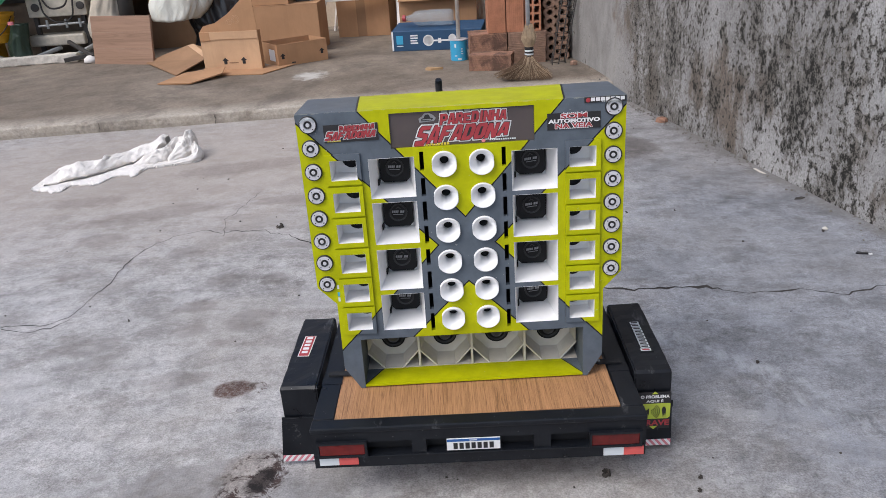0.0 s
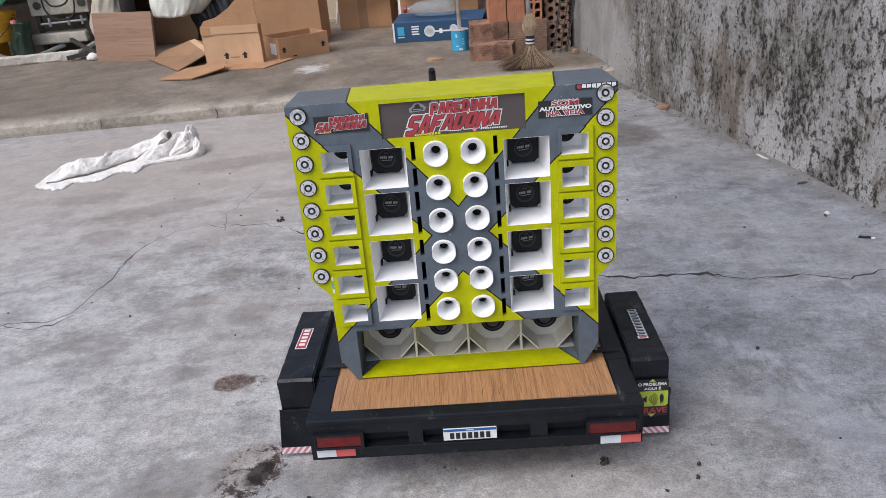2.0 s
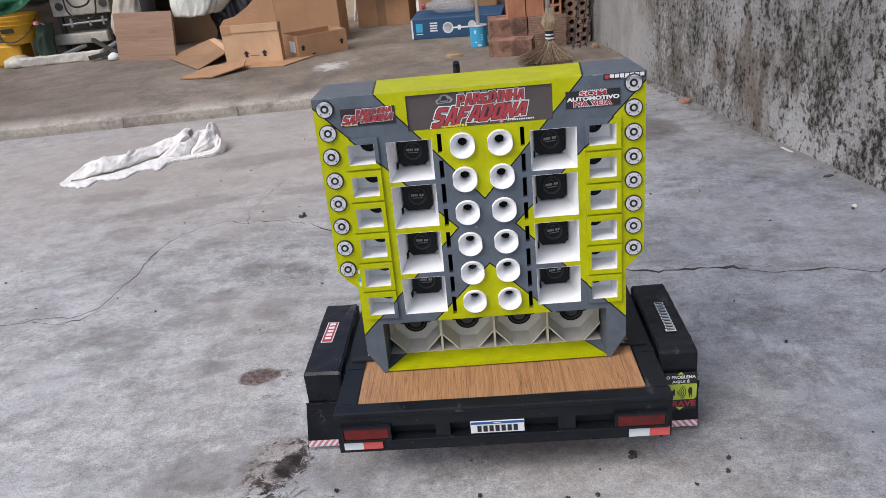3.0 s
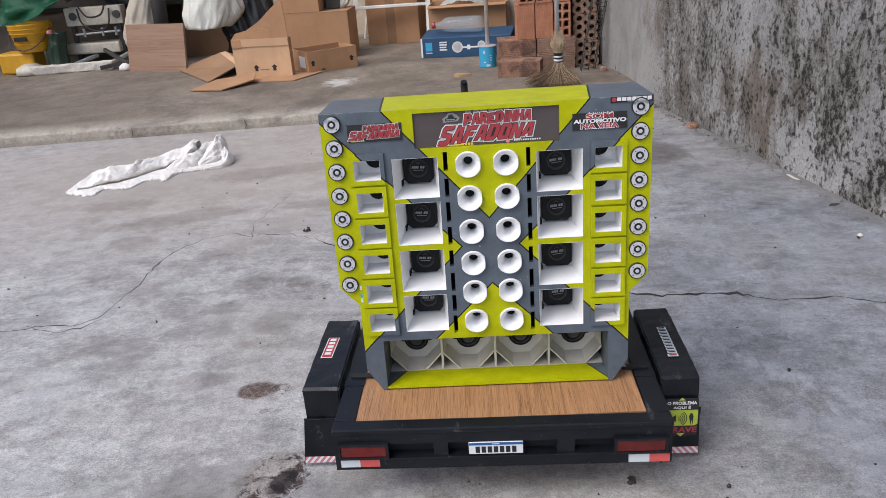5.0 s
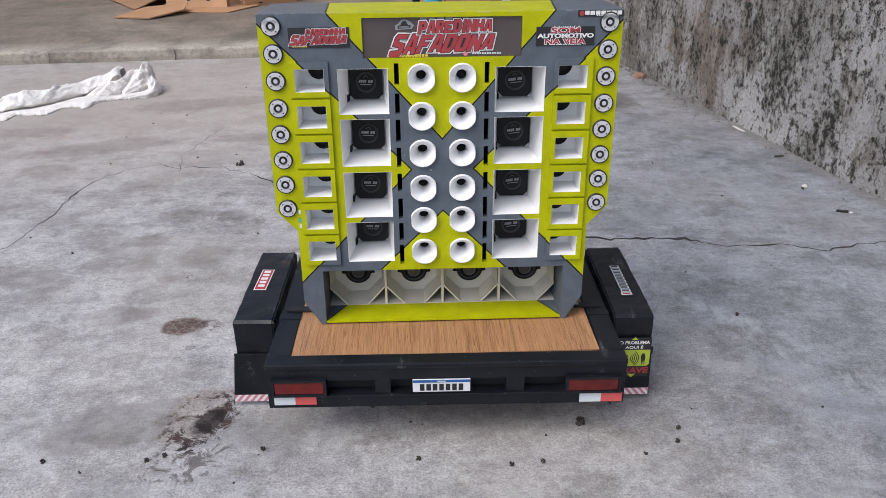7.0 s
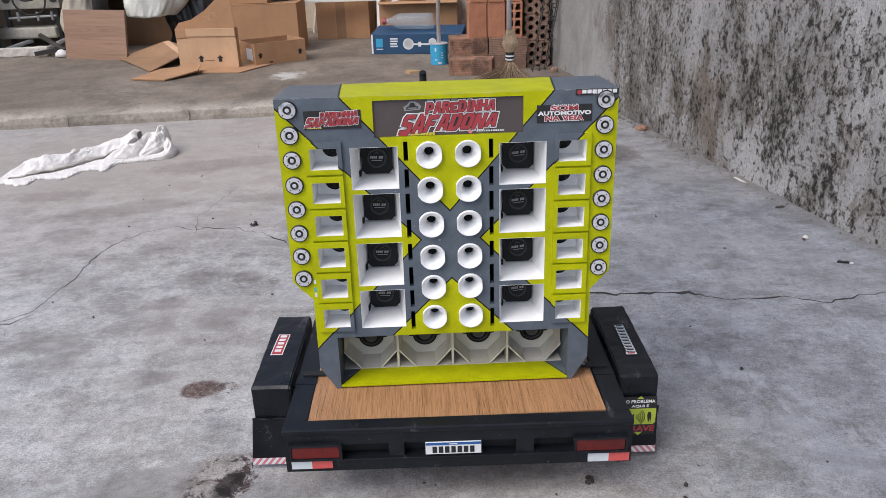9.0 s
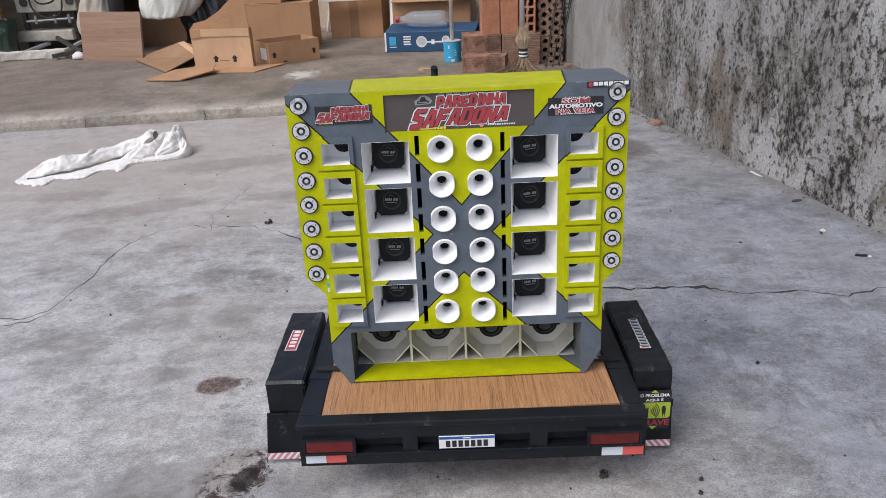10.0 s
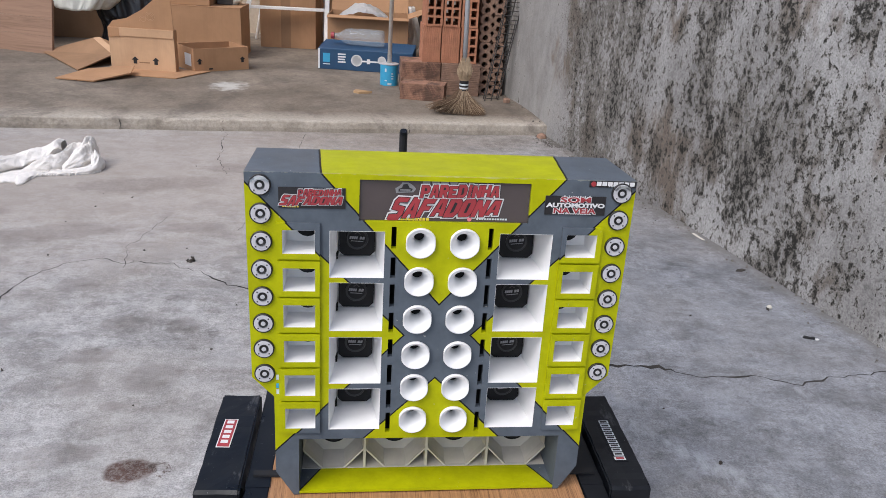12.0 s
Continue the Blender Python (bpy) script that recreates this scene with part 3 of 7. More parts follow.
def lathe(bm, prof, centre=(0, 0, 0), axis="z", n=24):
    """Turns a profile of (radius, along) about an axis through centre."""
    c = Vector(centre)
    rings = []
    for r, h in prof:
        ring = []
        for i in range(n):
            t = 2 * math.pi * i / n
            a, b = r * math.cos(t), r * math.sin(t)
            v = {"z": (a, b, h), "y": (a, h, b), "x": (h, a, b)}[axis]
            ring.append(bm.verts.new(c + Vector(v)))
        rings.append(ring)
    for A, C in zip(rings, rings[1:]):
        for i in range(n):
            j = (i + 1) % n
            bm.faces.new((A[i], A[j], C[j], C[i]))
    for ring in (rings[0], rings[-1]):
        bm.faces.new(ring)
    return bm


def pierced(bm, x0, x1, z0, z1, y0, y1, holes):
    """A board in the xz plane from y0 to y1 with rectangular holes (x0, x1, z0, z1) right through it."""
    xs = sorted({x0, x1, *[h[0] for h in holes], *[h[1] for h in holes]})
    zs = sorted({z0, z1, *[h[2] for h in holes], *[h[3] for h in holes]})
    inside = lambda x, z: not any(h[0] < x < h[1] and h[2] < z < h[3] for h in holes)
    full = {}
    for i in range(len(xs) - 1):
        for j in range(len(zs) - 1):
            full[i, j] = inside((xs[i] + xs[i + 1]) / 2, (zs[j] + zs[j + 1]) / 2)
    verts = {}

    def v(i, j, y):
        if (i, j, y) not in verts:
            verts[i, j, y] = bm.verts.new((xs[i], y, zs[j]))
        return verts[i, j, y]
    for (i, j), on in full.items():
        if not on:
            continue
        for y in (y0, y1):
            bm.faces.new((v(i, j, y), v(i + 1, j, y), v(i + 1, j + 1, y), v(i, j + 1, y)))
        for di, dj, a, b in ((-1, 0, (i, j), (i, j + 1)), (1, 0, (i + 1, j), (i + 1, j + 1)), (0, -1, (i, j), (i + 1, j)), (0, 1, (i, j + 1), (i + 1, j + 1))):
            if not full.get((i + di, j + dj), False):
                bm.faces.new((v(*a, y0), v(*b, y0), v(*b, y1), v(*a, y1)))
    return bm


def funnel(bm, r0, y0, r1, y1, th=0.0015, back=True, lip=None):
    """A four-sided tapering duct from rectangle r0 = (x0, x1, z0, z1) at y0 to r1 at y1, open in front."""
    def ring(r, y, g):
        return [bm.verts.new(p) for p in ((r[0] - g, y, r[2] - g), (r[1] + g, y, r[2] - g), (r[1] + g, y, r[3] + g), (r[0] - g, y, r[3] + g))]
    a, b, c, d = ring(r0, y0, 0), ring(r1, y1, 0), ring(r0, y0, th if lip is None else lip), ring(r1, y1 + th, th)
    for i in range(4):
        j = (i + 1) % 4
        bm.faces.new((a[i], a[j], b[j], b[i]))
        bm.faces.new((c[i], c[j], d[j], d[i]))
        bm.faces.new((a[i], a[j], c[j], c[i]))
    if back:
        bm.faces.new(b)
    bm.faces.new(d)
    return bm


def text_mesh(text, width, height, depth=0.0006, shear=0.0, bold=0.0):
    """The words as a mesh in the xz plane, centred, scaled to width and height."""
    cu = bpy.data.curves.new("lettering", "FONT")
    cu.body, cu.extrude, cu.shear, cu.offset, cu.resolution_u = text, 0.01, shear, bold, 3
    cu.align_x, cu.align_y = "CENTER", "CENTER"
    ob = new("lettering", cu)
    bpy.context.view_layer.update()
    me = bpy.data.meshes.new_from_object(ob.evaluated_get(bpy.context.evaluated_depsgraph_get()))
    bpy.data.objects.remove(ob)
    bpy.data.curves.remove(cu)
    co = np.array([v.co for v in me.vertices])
    lo, hi = co.min(0), co.max(0)
    mid, size = (lo + hi) / 2, np.maximum(hi - lo, 1e-6)
    for v in me.vertices:
        x, y, z = (np.array(v.co) - mid) / size
        v.co = (x * width, -(z + 0.5) * depth, y * height)
    return me


def lettering(text, mat, parent, at, width, height, shear=0.0, bold=0.0, depth=0.0006, label=""):
    me = text_mesh(text, width, height, depth, shear, bold)
    me.materials.clear()
    me.materials.append(M[mat])
    ob = new("lettering", me)
    ob.parent = parent
    ob.matrix_basis = at
    return tagged(ob, label)


def bars(mat, parent, at, n, width, height, gap=0.35, name="printed_bar", depth=0.0005):
    """A row of plain bars in place of writing."""
    w = width / (n + (n - 1) * gap)
    for i in range(n):
        x = -width / 2 + i * w * (1 + gap)
        part(name, B(x, x + w, -depth, 0, -height / 2, height / 2), mat, parent, at=at)


# ---- the yard: ground, step, walls, roof ----
ZP = 0.078
WALL = lambda y: 1.19 - 0.174 * (y - 0.94)
STEP = lambda x: 2.83 + 0.075 * x

bm = bmesh.new()
box(bm, -60, 60, -60, 60, -0.3, 0.0)
ground = solid("ground", bm, "floor", "cracked and stained grey concrete yard floor", "floor", kind="structure")

bm = bmesh.new()
N = 420
xs = [-6.0 + 7.4 * i / N for i in range(N + 1)]
rows = []
for x in xs:
    y = STEP(x) + 0.010 * noise.noise(Vector((x * 3, 0, 0))) + 0.004 * noise.noise(Vector((x * 21, 0, 5)))
    chip = max(0.0, noise.noise(Vector((x * 13, 2, 9))) - 0.25) * 0.016
    prof = [(y + 0.003, 0.0003), (y, 0.02), (y + 0.001, 0.040), (y + 0.002 + chip, 0.049 - chip), (y + 0.007 + chip, 0.0535), (y + 0.020, 0.0552), (y + 0.09, 0.062), (y + 0.20, 0.071), (y + 0.36, ZP), (7.0, ZP)]
    rows.append([bm.verts.new((x, py + (0.0009 * noise.noise(Vector((x * 40, i * 3, 1))) if 0 < i < 6 else 0), pz + (0.0010 * noise.noise(Vector((x * 30, i * 3, 4))) if 0 < i < 7 else 0))) for i, (py, pz) in enumerate(prof)])
for a, b in zip(rows, rows[1:]):
    for i in range(len(a) - 1):
        bm.faces.new((a[i], b[i], b[i + 1], a[i + 1]))
platform = solid("platform", bm, "platform", "low raised concrete platform with a worn step edge", "floor", kind="structure")


def wall_strip(name, p, q, height, thick, mat, label):
    """A wall from p to q (plan), its thickness to the right of the way."""
    p, q = Vector((*p, 0)), Vector((*q, 0))
    d = (q - p).normalized()
    n = Vector((d.y, -d.x, 0)) * thick
    bm = bmesh.new()
    prism(bm, [(v.x, v.y) for v in (p, q, q + n, p + n)], "z", -0.05, height)
    return solid(name, bm, mat, label, "wall", kind="structure")


# raised to 5 m: its unseen upper part blocks skylight on the right
wall_strip("wall_east", (WALL(5.9), 5.9), (WALL(-5.0), -5.0), 5.0, -0.15, "plaster", "grey plastered boundary wall streaked with black mould")
wall_strip("wall_north", (-6.0, 5.75), (1.2, 5.75), 2.8, -0.15, "beige", "stained beige plaster wall behind the junk")
# added wall out of view, kept low so light enters from the left
wall_strip("wall_west", (-6.0, -6.0), (-6.0, 6.0), 1.8, -0.15, "beige", "unseen plaster wall added to close the yard")
# debris strip at the foot of the wall
bm = bmesh.new()
rnd = random.Random(9)
for i in range(420):
    y = rnd.choice((rnd.uniform(0.2, 3.4), rnd.uniform(1.5, 2.7)))
    x = WALL(y) - abs(rnd.gauss(0, 0.034)) - 0.004
    z = 0.0 if y < STEP(x) else 0.056 + 0.022 * min(1, max(0, (y - STEP(x)) / 0.36))
    s = rnd.choice((0.0012, 0.0018, 0.0026, 0.0048)) * rnd.uniform(0.7, 1.3)
    rod(bm, (x, y, z), (x + s * rnd.uniform(-1, 1), y + s * rnd.uniform(-1, 1), z + s), s, s * 0.4, n=5)
solid("dirt_crumbs", bm, "crumb", "crumbs of dirt and plaster along the wall foot", "dirt", kind="stuff")
bm = bmesh.new()
for i in range(90):
    x, y = rnd.choice(((rnd.uniform(-0.6, 0.9), rnd.uniform(-0.5, 0.1)), (rnd.uniform(-1.4, 1.0), rnd.uniform(0.2, 2.6))))
    s = rnd.uniform(0.0012, 0.0035)
    rod(bm, (x, y, 0), (x + s * rnd.uniform(-2, 2), y + s * rnd.uniform(-2, 2), s), s, s * 0.4, n=5)
solid("grit", bm, "debris", "scattered dark grit on the concrete", "dirt", kind="stuff")


def crack(pts, width, seed):
    """A thin jagged crack that runs along pts on the ground."""
    rnd = random.Random(seed)
    line = []
    for p, q in zip(pts, pts[1:]):
        n = max(2, int(math.dist(p, q) / 0.018))
        for i in range(n):
            t = i / n
            line.append((p[0] + (q[0] - p[0]) * t + rnd.uniform(-0.005, 0.005) + 0.006 * noise.noise(Vector((p[0] * 5 + t * 6, seed, 0))), p[1] + (q[1] - p[1]) * t + rnd.uniform(-0.006, 0.006) + 0.006 * noise.noise(Vector((p[0] * 5 + t * 7, seed, 3)))))
    line.append(pts[-1])
    bm = bmesh.new()
    prev = None
    for i, p in enumerate(line):
        q = line[min(i + 1, len(line) - 1)]
        o = line[max(i - 1, 0)]
        d = Vector((q[0] - o[0], q[1] - o[1]))
        n = Vector((-d.y, d.x)).normalized() * width * (0.42 + 3.4 * abs(noise.noise(Vector((p[0] * 11, p[1] * 11, seed)))) ** 1.3) * rnd.uniform(0.65, 1.0) * 0.5
        row = [bm.verts.new((p[0] + n.x, p[1] + n.y, 0.0006)), bm.verts.new((p[0] - n.x, p[1] - n.y, 0.0006))]
        if prev:
            bm.faces.new((prev[0], prev[1], row[1], row[0]))
        prev = row
    ob = solid("floor_crack", bm, "crack", "", "")
    ob.parent = ground
    return ob


crack([(0.25, 0.75), (0.377, 0.690), (0.417, 0.680), (0.488, 0.683), (0.598, 0.676), (0.620, 0.659), (0.684, 0.625), (0.746, 0.629), (0.815, 0.633), (0.891, 0.594), (0.949, 0.605), (0.995, 0.621), (1.23, 0.66)], 0.0056, 1)
crack([(-1.6, 0.64), (-1.208, 0.653), (-1.160, 0.675), (-1.052, 0.667), (-1.013, 0.711), (-0.998, 0.803), (-0.983, 0.903), (-0.984, 1.016), (-0.955, 1.157), (-0.905, 1.228), (-0.818, 1.266), (-0.782, 1.249), (-0.752, 1.232), (-0.725, 1.246)], 0.0038, 2)
crack([(-1.16, 0.668), (-1.09, 0.640), (-1.03, 0.655), (-1.0, 0.70)], 0.0026, 7)
crack([(-0.725, 1.246), (-0.612, 1.236), (-0.588, 1.208), (-0.529, 1.181), (-0.475, 1.124), (-0.25, 0.98)], 0.0042, 8)
crack([(-0.742, 1.203), (-0.771, 1.356), (-0.750, 1.431), (-0.714, 1.614)], 0.0020, 5)
crack([(-0.47, 1.50), (-0.42, 1.95), (-0.36, 2.35), (-0.34, 2.80)], 0.0022, 3)
for x in (-1.74, -1.17, -0.72, 0.15):
    rnd = random.Random(int(x * 100))
    bm = bmesh.new()
    pts = []
    for i in range(15):
        z = 0.050 * i / 14
        pts.append((x + 0.010 * noise.noise(Vector((x, z * 40, 3))) + rnd.uniform(-0.002, 0.002), STEP(x) + 0.0012, z))
    pipe(bm, pts, 0.0011, 5)
    ob = solid("step_crack", bm, "crack", "", "")
    ob.parent = platform
crack([(-0.725, 2.765), (-0.690, 2.729), (-0.700, 2.60), (-0.672, 2.45), (-0.67, 2.317), (-0.60, 2.1)], 0.0022, 11)


def wrinkle(bm, amount, seed, step=0.014):
    """Cuts large faces up and lets the surface wave a little, like film wrapped over board."""
    for _ in range(5):
        es = [e for e in bm.edges if e.calc_length() > step * 1.6]
        if not es:
            break
        bmesh.ops.subdivide_edges(bm, edges=es, cuts=1, use_grid_fill=True)
    bmesh.ops.triangulate(bm, faces=[f for f in bm.faces if len(f.verts) > 4])
    for v in bm.verts:
        p = v.co
        v.co = p + amount * (noise.noise_vector(p * 38 + Vector((seed, 0, 0))) + 0.4 * noise.noise_vector(p * 110 + Vector((0, seed, 0))))
    return bm


# ---- trailer ----
trailer = thing("trailer", (0, 0, 0), "miniature black flatbed trailer with oak-look deck, lights and mudguards", "trailer", turn=(0, 0, -1.0))
YF = -0.0245
# rear beam with three openings, in one pierced board, and the rails behind it
part("rear_beam", pierced(bmesh.new(), -0.265, 0.265, 0.072, 0.1400, YF, YF + 0.016, [(-0.182, -0.106, 0.095, 0.120), (-0.083, 0.088, 0.095, 0.120), (0.115, 0.180, 0.095, 0.120)]), "black", trailer)
part("beam_back", B(-0.255, 0.255, YF + 0.020, YF + 0.026, 0.080, 0.130), "matt_black", trailer)
part("rear_rail", B(-0.2655, 0.2655, YF - 0.0030, -0.001, 0.1402, 0.1500, bevel=0.0022), "black", trailer)
for s in (-1, 1):
    part("side_rail", B(s * 0.2475 - 0.0175, s * 0.2475 + 0.0175, 0.0, 0.42, 0.105, 0.1493, bevel=0.002), "black", trailer)
    part("edge_strip", wrinkle(B(s * 0.2475 - 0.0172, s * 0.2475 + 0.0172, 0.100, 0.122, 0.1494, 0.1502), 0.0006, 60 + s, 0.006), "black", trailer, "creased black tape")
part("opening_sill", B(-0.262, 0.262, YF - 0.0035, YF + 0.0002, 0.0928, 0.0948, bevel=0.0006), "black", trailer)
part("deck_board", B(-0.2295, 0.2295, 0.0, 0.34, 0.138, 0.1485, bevel=0.0008), "oak", trailer, "oak-look laminate board", at=pose(0, 0, 0, 0, 0, 1.0))
part("front_rail", B(-0.265, 0.265, 0.40, 0.42, 0.105, 0.1490), "black", trailer)
part("axle", rod(bmesh.new(), (-0.27, 0.2, 0.055), (0.27, 0.2, 0.055), 0.008), "matt_black", trailer)
part("jack_post", rod(bmesh.new(), (-0.040, 0.468, 0.118), (-0.040, 0.468, 0.587), 0.0068, n=16), "matt_black", trailer, "black tube standing on the drawbar")
part("jack_cap", rod(bmesh.new(), (-0.040, 0.466, 0.5865), (-0.040, 0.464, 0.5910), 0.0070, 0.0060, n=16), "black", trailer)
part("drawbar", B(-0.02, 0.02, 0.42, 0.56, 0.10, 0.12, bevel=0.002), "black", trailer)
for s in (-1, 1):
    # lamps on the beam
    xa, xb = (-0.254, -0.181) if s < 0 else (0.179, 0.254)
    z0 = 0.100 if s < 0 else 0.0975
    lamp = part("tail_lamp", pierced(bmesh.new(), xa - 0.004, xb + 0.004, z0 - 0.004, z0 + 0.025, YF - 0.007, YF - 0.0005, [(xa, xb, z0, z0 + 0.021)]), "black", trailer)
    part("lamp_lens", B(xa, xb, YF - 0.0055, YF - 0.0008, z0, z0 + 0.021, bevel=0.001), "red", lamp, "dull red lens")
    part("lens_rib", B((xa + xb) / 2 - s * 0.010, (xa + xb) / 2 - s * 0.010 + 0.0012, YF - 0.0062, YF - 0.0050, z0 + 0.001, z0 + 0.020), "red", lamp)
    ra, rb = (-0.2565, -0.194) if s < 0 else (0.1985, 0.2620)
    rz = 0.0785 if s < 0 else 0.0745
    mid = (ra + rb) / 2
    white, red = (ra, mid), (mid, rb)
    part("reflector", B(white[0], white[1], YF - 0.0022, YF, rz, rz + 0.0155), "white_film", trailer, "white half of a reflector")
    part("reflector", B(red[0], red[1], YF - 0.0022, YF, rz, rz + 0.0155), "red_film", trailer, "red half of a reflector")
# number plate: plain bars
plate = part("number_plate", B(-0.0505, 0.0345, YF - 0.0030, YF - 0.0005, 0.0985, 0.1205, bevel=0.0006), "letter_white", trailer, "white plate with a blue band")
part("plate_band", B(-0.0500, 0.0340, YF - 0.0034, YF - 0.0029, 0.1155, 0.1200), "ink_blue", plate)
bars("ink", plate, pose(-0.008, YF - 0.0030, 0.1070), 7, 0.064, 0.0115, 0.42)
bars("white_film", plate, pose(-0.008, YF - 0.0034, 0.1178), 1, 0.012, 0.0014)

for s in (-1, 1):
    guard = part("mudguard", bmesh.new(), "black", trailer)
    x0, x1 = (0.268, 0.331) if s > 0 else (-0.333, -0.270)
    bm = bmesh.new()
    # folded sheet: sloped front, flat top, back, with closed sides
    prism(bm, [(0.078, 0.092), (0.078, 0.156), (0.083, 0.1600), (0.320, 0.1600), (0.326, 0.156), (0.326, 0.092), (0.300, 0.092), (0.290, 0.120), (0.120, 0.120), (0.105, 0.092)], "x", x0, x1)
    bmesh.ops.bevel(bm, geom=[e for e in bm.edges if abs(e.verts[0].co.x - e.verts[1].co.x) < 1e-6], offset=0.0025, segments=2, affect="EDGES")
    wrinkle(bm, 0.0011, 40 + s)
    bm.to_mesh(guard.data)
    bm.free()
    bm = bmesh.new()
    rnd = random.Random(30 + s)
    prism(bm, [(0.0742, 0.096), (0.0742, 0.0100), (0.0772, 0.0100), (0.0772, 0.096)], "x", x0, x1)
    for v in bm.verts:
        v.co.x += s * (0.004 + (0.096 - v.co.z) * 0.12) if s < 0 else 0.002 + (0.096 - v.co.z) * 0.035
    flap = part("mud_flap", bm, "black", guard)
    bm = B(x0 - 0.0015, x1 + 0.0005, 0.0742, 0.0772, 0.0890, 0.1020, bevel=0.0012) if s < 0 else B(x0 - 0.0005, x1 + 0.0015, 0.0742, 0.0772, 0.0890, 0.1020, bevel=0.0012)
    bmesh.ops.subdivide_edges(bm, edges=list(bm.edges), cuts=3)
    for v in bm.verts:
        v.co += Vector((s * 0.0025, 0.0009 * noise.noise(v.co * 160), 0.0022 * noise.noise(v.co * 70)))
    part("flap_band", bm, "black", guard, "creased tape over the flap")
    bm = B(x0 + 0.001, x1 - 0.001, 0.0733, 0.0741, 0.0104, 0.0230)
    for v in bm.verts:
        v.co.x += s * (0.004 + (0.096 - v.co.z) * 0.12) if s < 0 else 0.002 + (0.096 - v.co.z) * 0.035
    part("chevron_tape", bm, "chevron", guard, "pink and white striped tape")
    # wheel under the guard
    wheel = part("wheel", lathe(bmesh.new(), [(0.020, -0.016), (0.050, -0.018), (0.055, -0.012), (0.055, 0.012), (0.050, 0.018), (0.020, 0.016)], (s * 0.300, 0.2, 0.055), "x", 28), "matt_black", trailer, smooth=True)
    part("rim", lathe(bmesh.new(), [(0.004, -0.017), (0.026, -0.018), (0.026, 0.018), (0.004, 0.017)], (s * 0.300, 0.2, 0.055), "x", 20), "silver", wheel)
# makers' stickers as plain shapes
st = part("sticker", B(-0.0105, 0.0105, -0.036, 0.036, 0, 0.0006), "letter_white", trailer, "white and red maker's sticker", at=pose(-0.3085, 0.215, 0.1603, 0, 0, -2))
part("sticker_field", B(-0.0090, 0.0090, -0.0345, 0.0345, 0.0005, 0.0009), "letter_red", st)
for i in range(5):
    y = -0.026 + i * 0.0125
    part("printed_bar", B(-0.0055, 0.0055, y, y + 0.0075, 0.0008, 0.0012), "letter_white", st)
st = part("sticker", B(-0.0115, 0.0115, -0.056, 0.056, 0, 0.0004), "black", trailer, "dark sticker with a pale outlined maker's mark", at=pose(0.3035, 0.195, 0.1603, 0, 0, 0))
for i in range(10):
    y = -0.053 + i * 0.0106
    part("printed_bar", B(-0.0100 + (0.002 if i else 0), 0.0080, y, y + 0.0078, 0.0005, 0.0009), "white_film", st)
    part("printed_bar", B(-0.0072 + (0.001 if i else 0), 0.0055, y + 0.0018, y + 0.0060, 0.0008, 0.0012), "letter_red" if i == 0 else "sticker_black", st)
# warning sticker on the right flap: lime diamond, words
ws = part("warning_sticker", B(-0.030, 0.030, -0.0054, -0.0048, -0.040, 0.040), "sticker_black", trailer, "black and lime warning sticker", at=pose(0.3030, 0.0778, 0.0845, 0, 0, 0))
ws.scale = (0.90, 1.0, 0.93)
WS = pose(0, -0.0048, 0)
part("diamond", prism(bmesh.new(), [(0, 0.0415), (0.0300, 0.014), (0.0300, -0.014), (0.0, -0.0415), (-0.0300, -0.014), (-0.0300, 0.014)], "y", -0.0010, -0.0005), "lime", ws, at=WS)
part("word_band", B(-0.0302, 0.0302, -0.0014, -0.0009, 0.016, 0.036), "sticker_black", ws, at=WS)
part("word_band", B(-0.0302, 0.0302, -0.0014, -0.0009, -0.034, -0.018), "sticker_black", ws, at=WS)
lettering("O PROBLEMA", "letter_white", ws, pose(0, -0.0061, 0.0310), 0.054, 0.0065, bold=0.02)
lettering("AQUI É", "letter_white", ws, pose(0, -0.0061, 0.0215), 0.032, 0.0075, bold=0.02)
lettering("GRAVE", "letter_red", ws, pose(0, -0.0061, -0.0265), 0.058, 0.0125, bold=0.03)
for i in range(5):
    r = 0.004 + i * 0.0035
    bm = bmesh.new()
    pts = [(0.002 - 0.010 + r * math.cos(a), -0.0013, -0.002 + r * math.sin(a)) for a in [-0.9 + 1.8 * j / 7 for j in range(8)]]
    pipe(bm, pts, 0.0007, 5)
    part("sound_arc", bm, "ink", ws, at=WS)
part("speaker_mark", prism(bmesh.new(), [(-0.018, -0.006), (-0.014, -0.006), (-0.010, -0.010), (-0.010, 0.006), (-0.014, 0.002), (-0.018, 0.002)], "y", -0.0016, -0.0009), "ink", ws, at=WS)
part("figure_mark", prism(bmesh.new(), [(0.017, -0.016), (0.019, -0.005), (0.021, -0.016), (0.022, 0.002), (0.020, 0.008), (0.016, 0.008), (0.014, 0.002)], "y", -0.0016, -0.0009), "ink", ws, at=WS)

# latch straps that hold the loudspeaker cabinet
for s in (-1, 1):
    tip = [(0.2100 + 0.0065 - 0.0065 * math.sin(a), 0.128 + 0.0065 * math.cos(a)) for a in [math.pi * i / 8 for i in range(9)]]
    part("latch", prism(bmesh.new(), [(s * x, y) for x, y in tip + [(0.256, 0.1225), (0.256, 0.1345)]], "z", 0.1504, 0.1535), "matt_black", trailer)
    part("latch_bolt", lathe(bmesh.new(), [(0.0032, 0), (0.0032, 0.0015), (0.002, 0.0022)], (s * 0.2165, 0.128, 0.1535), "z", 12), "zinc", trailer)

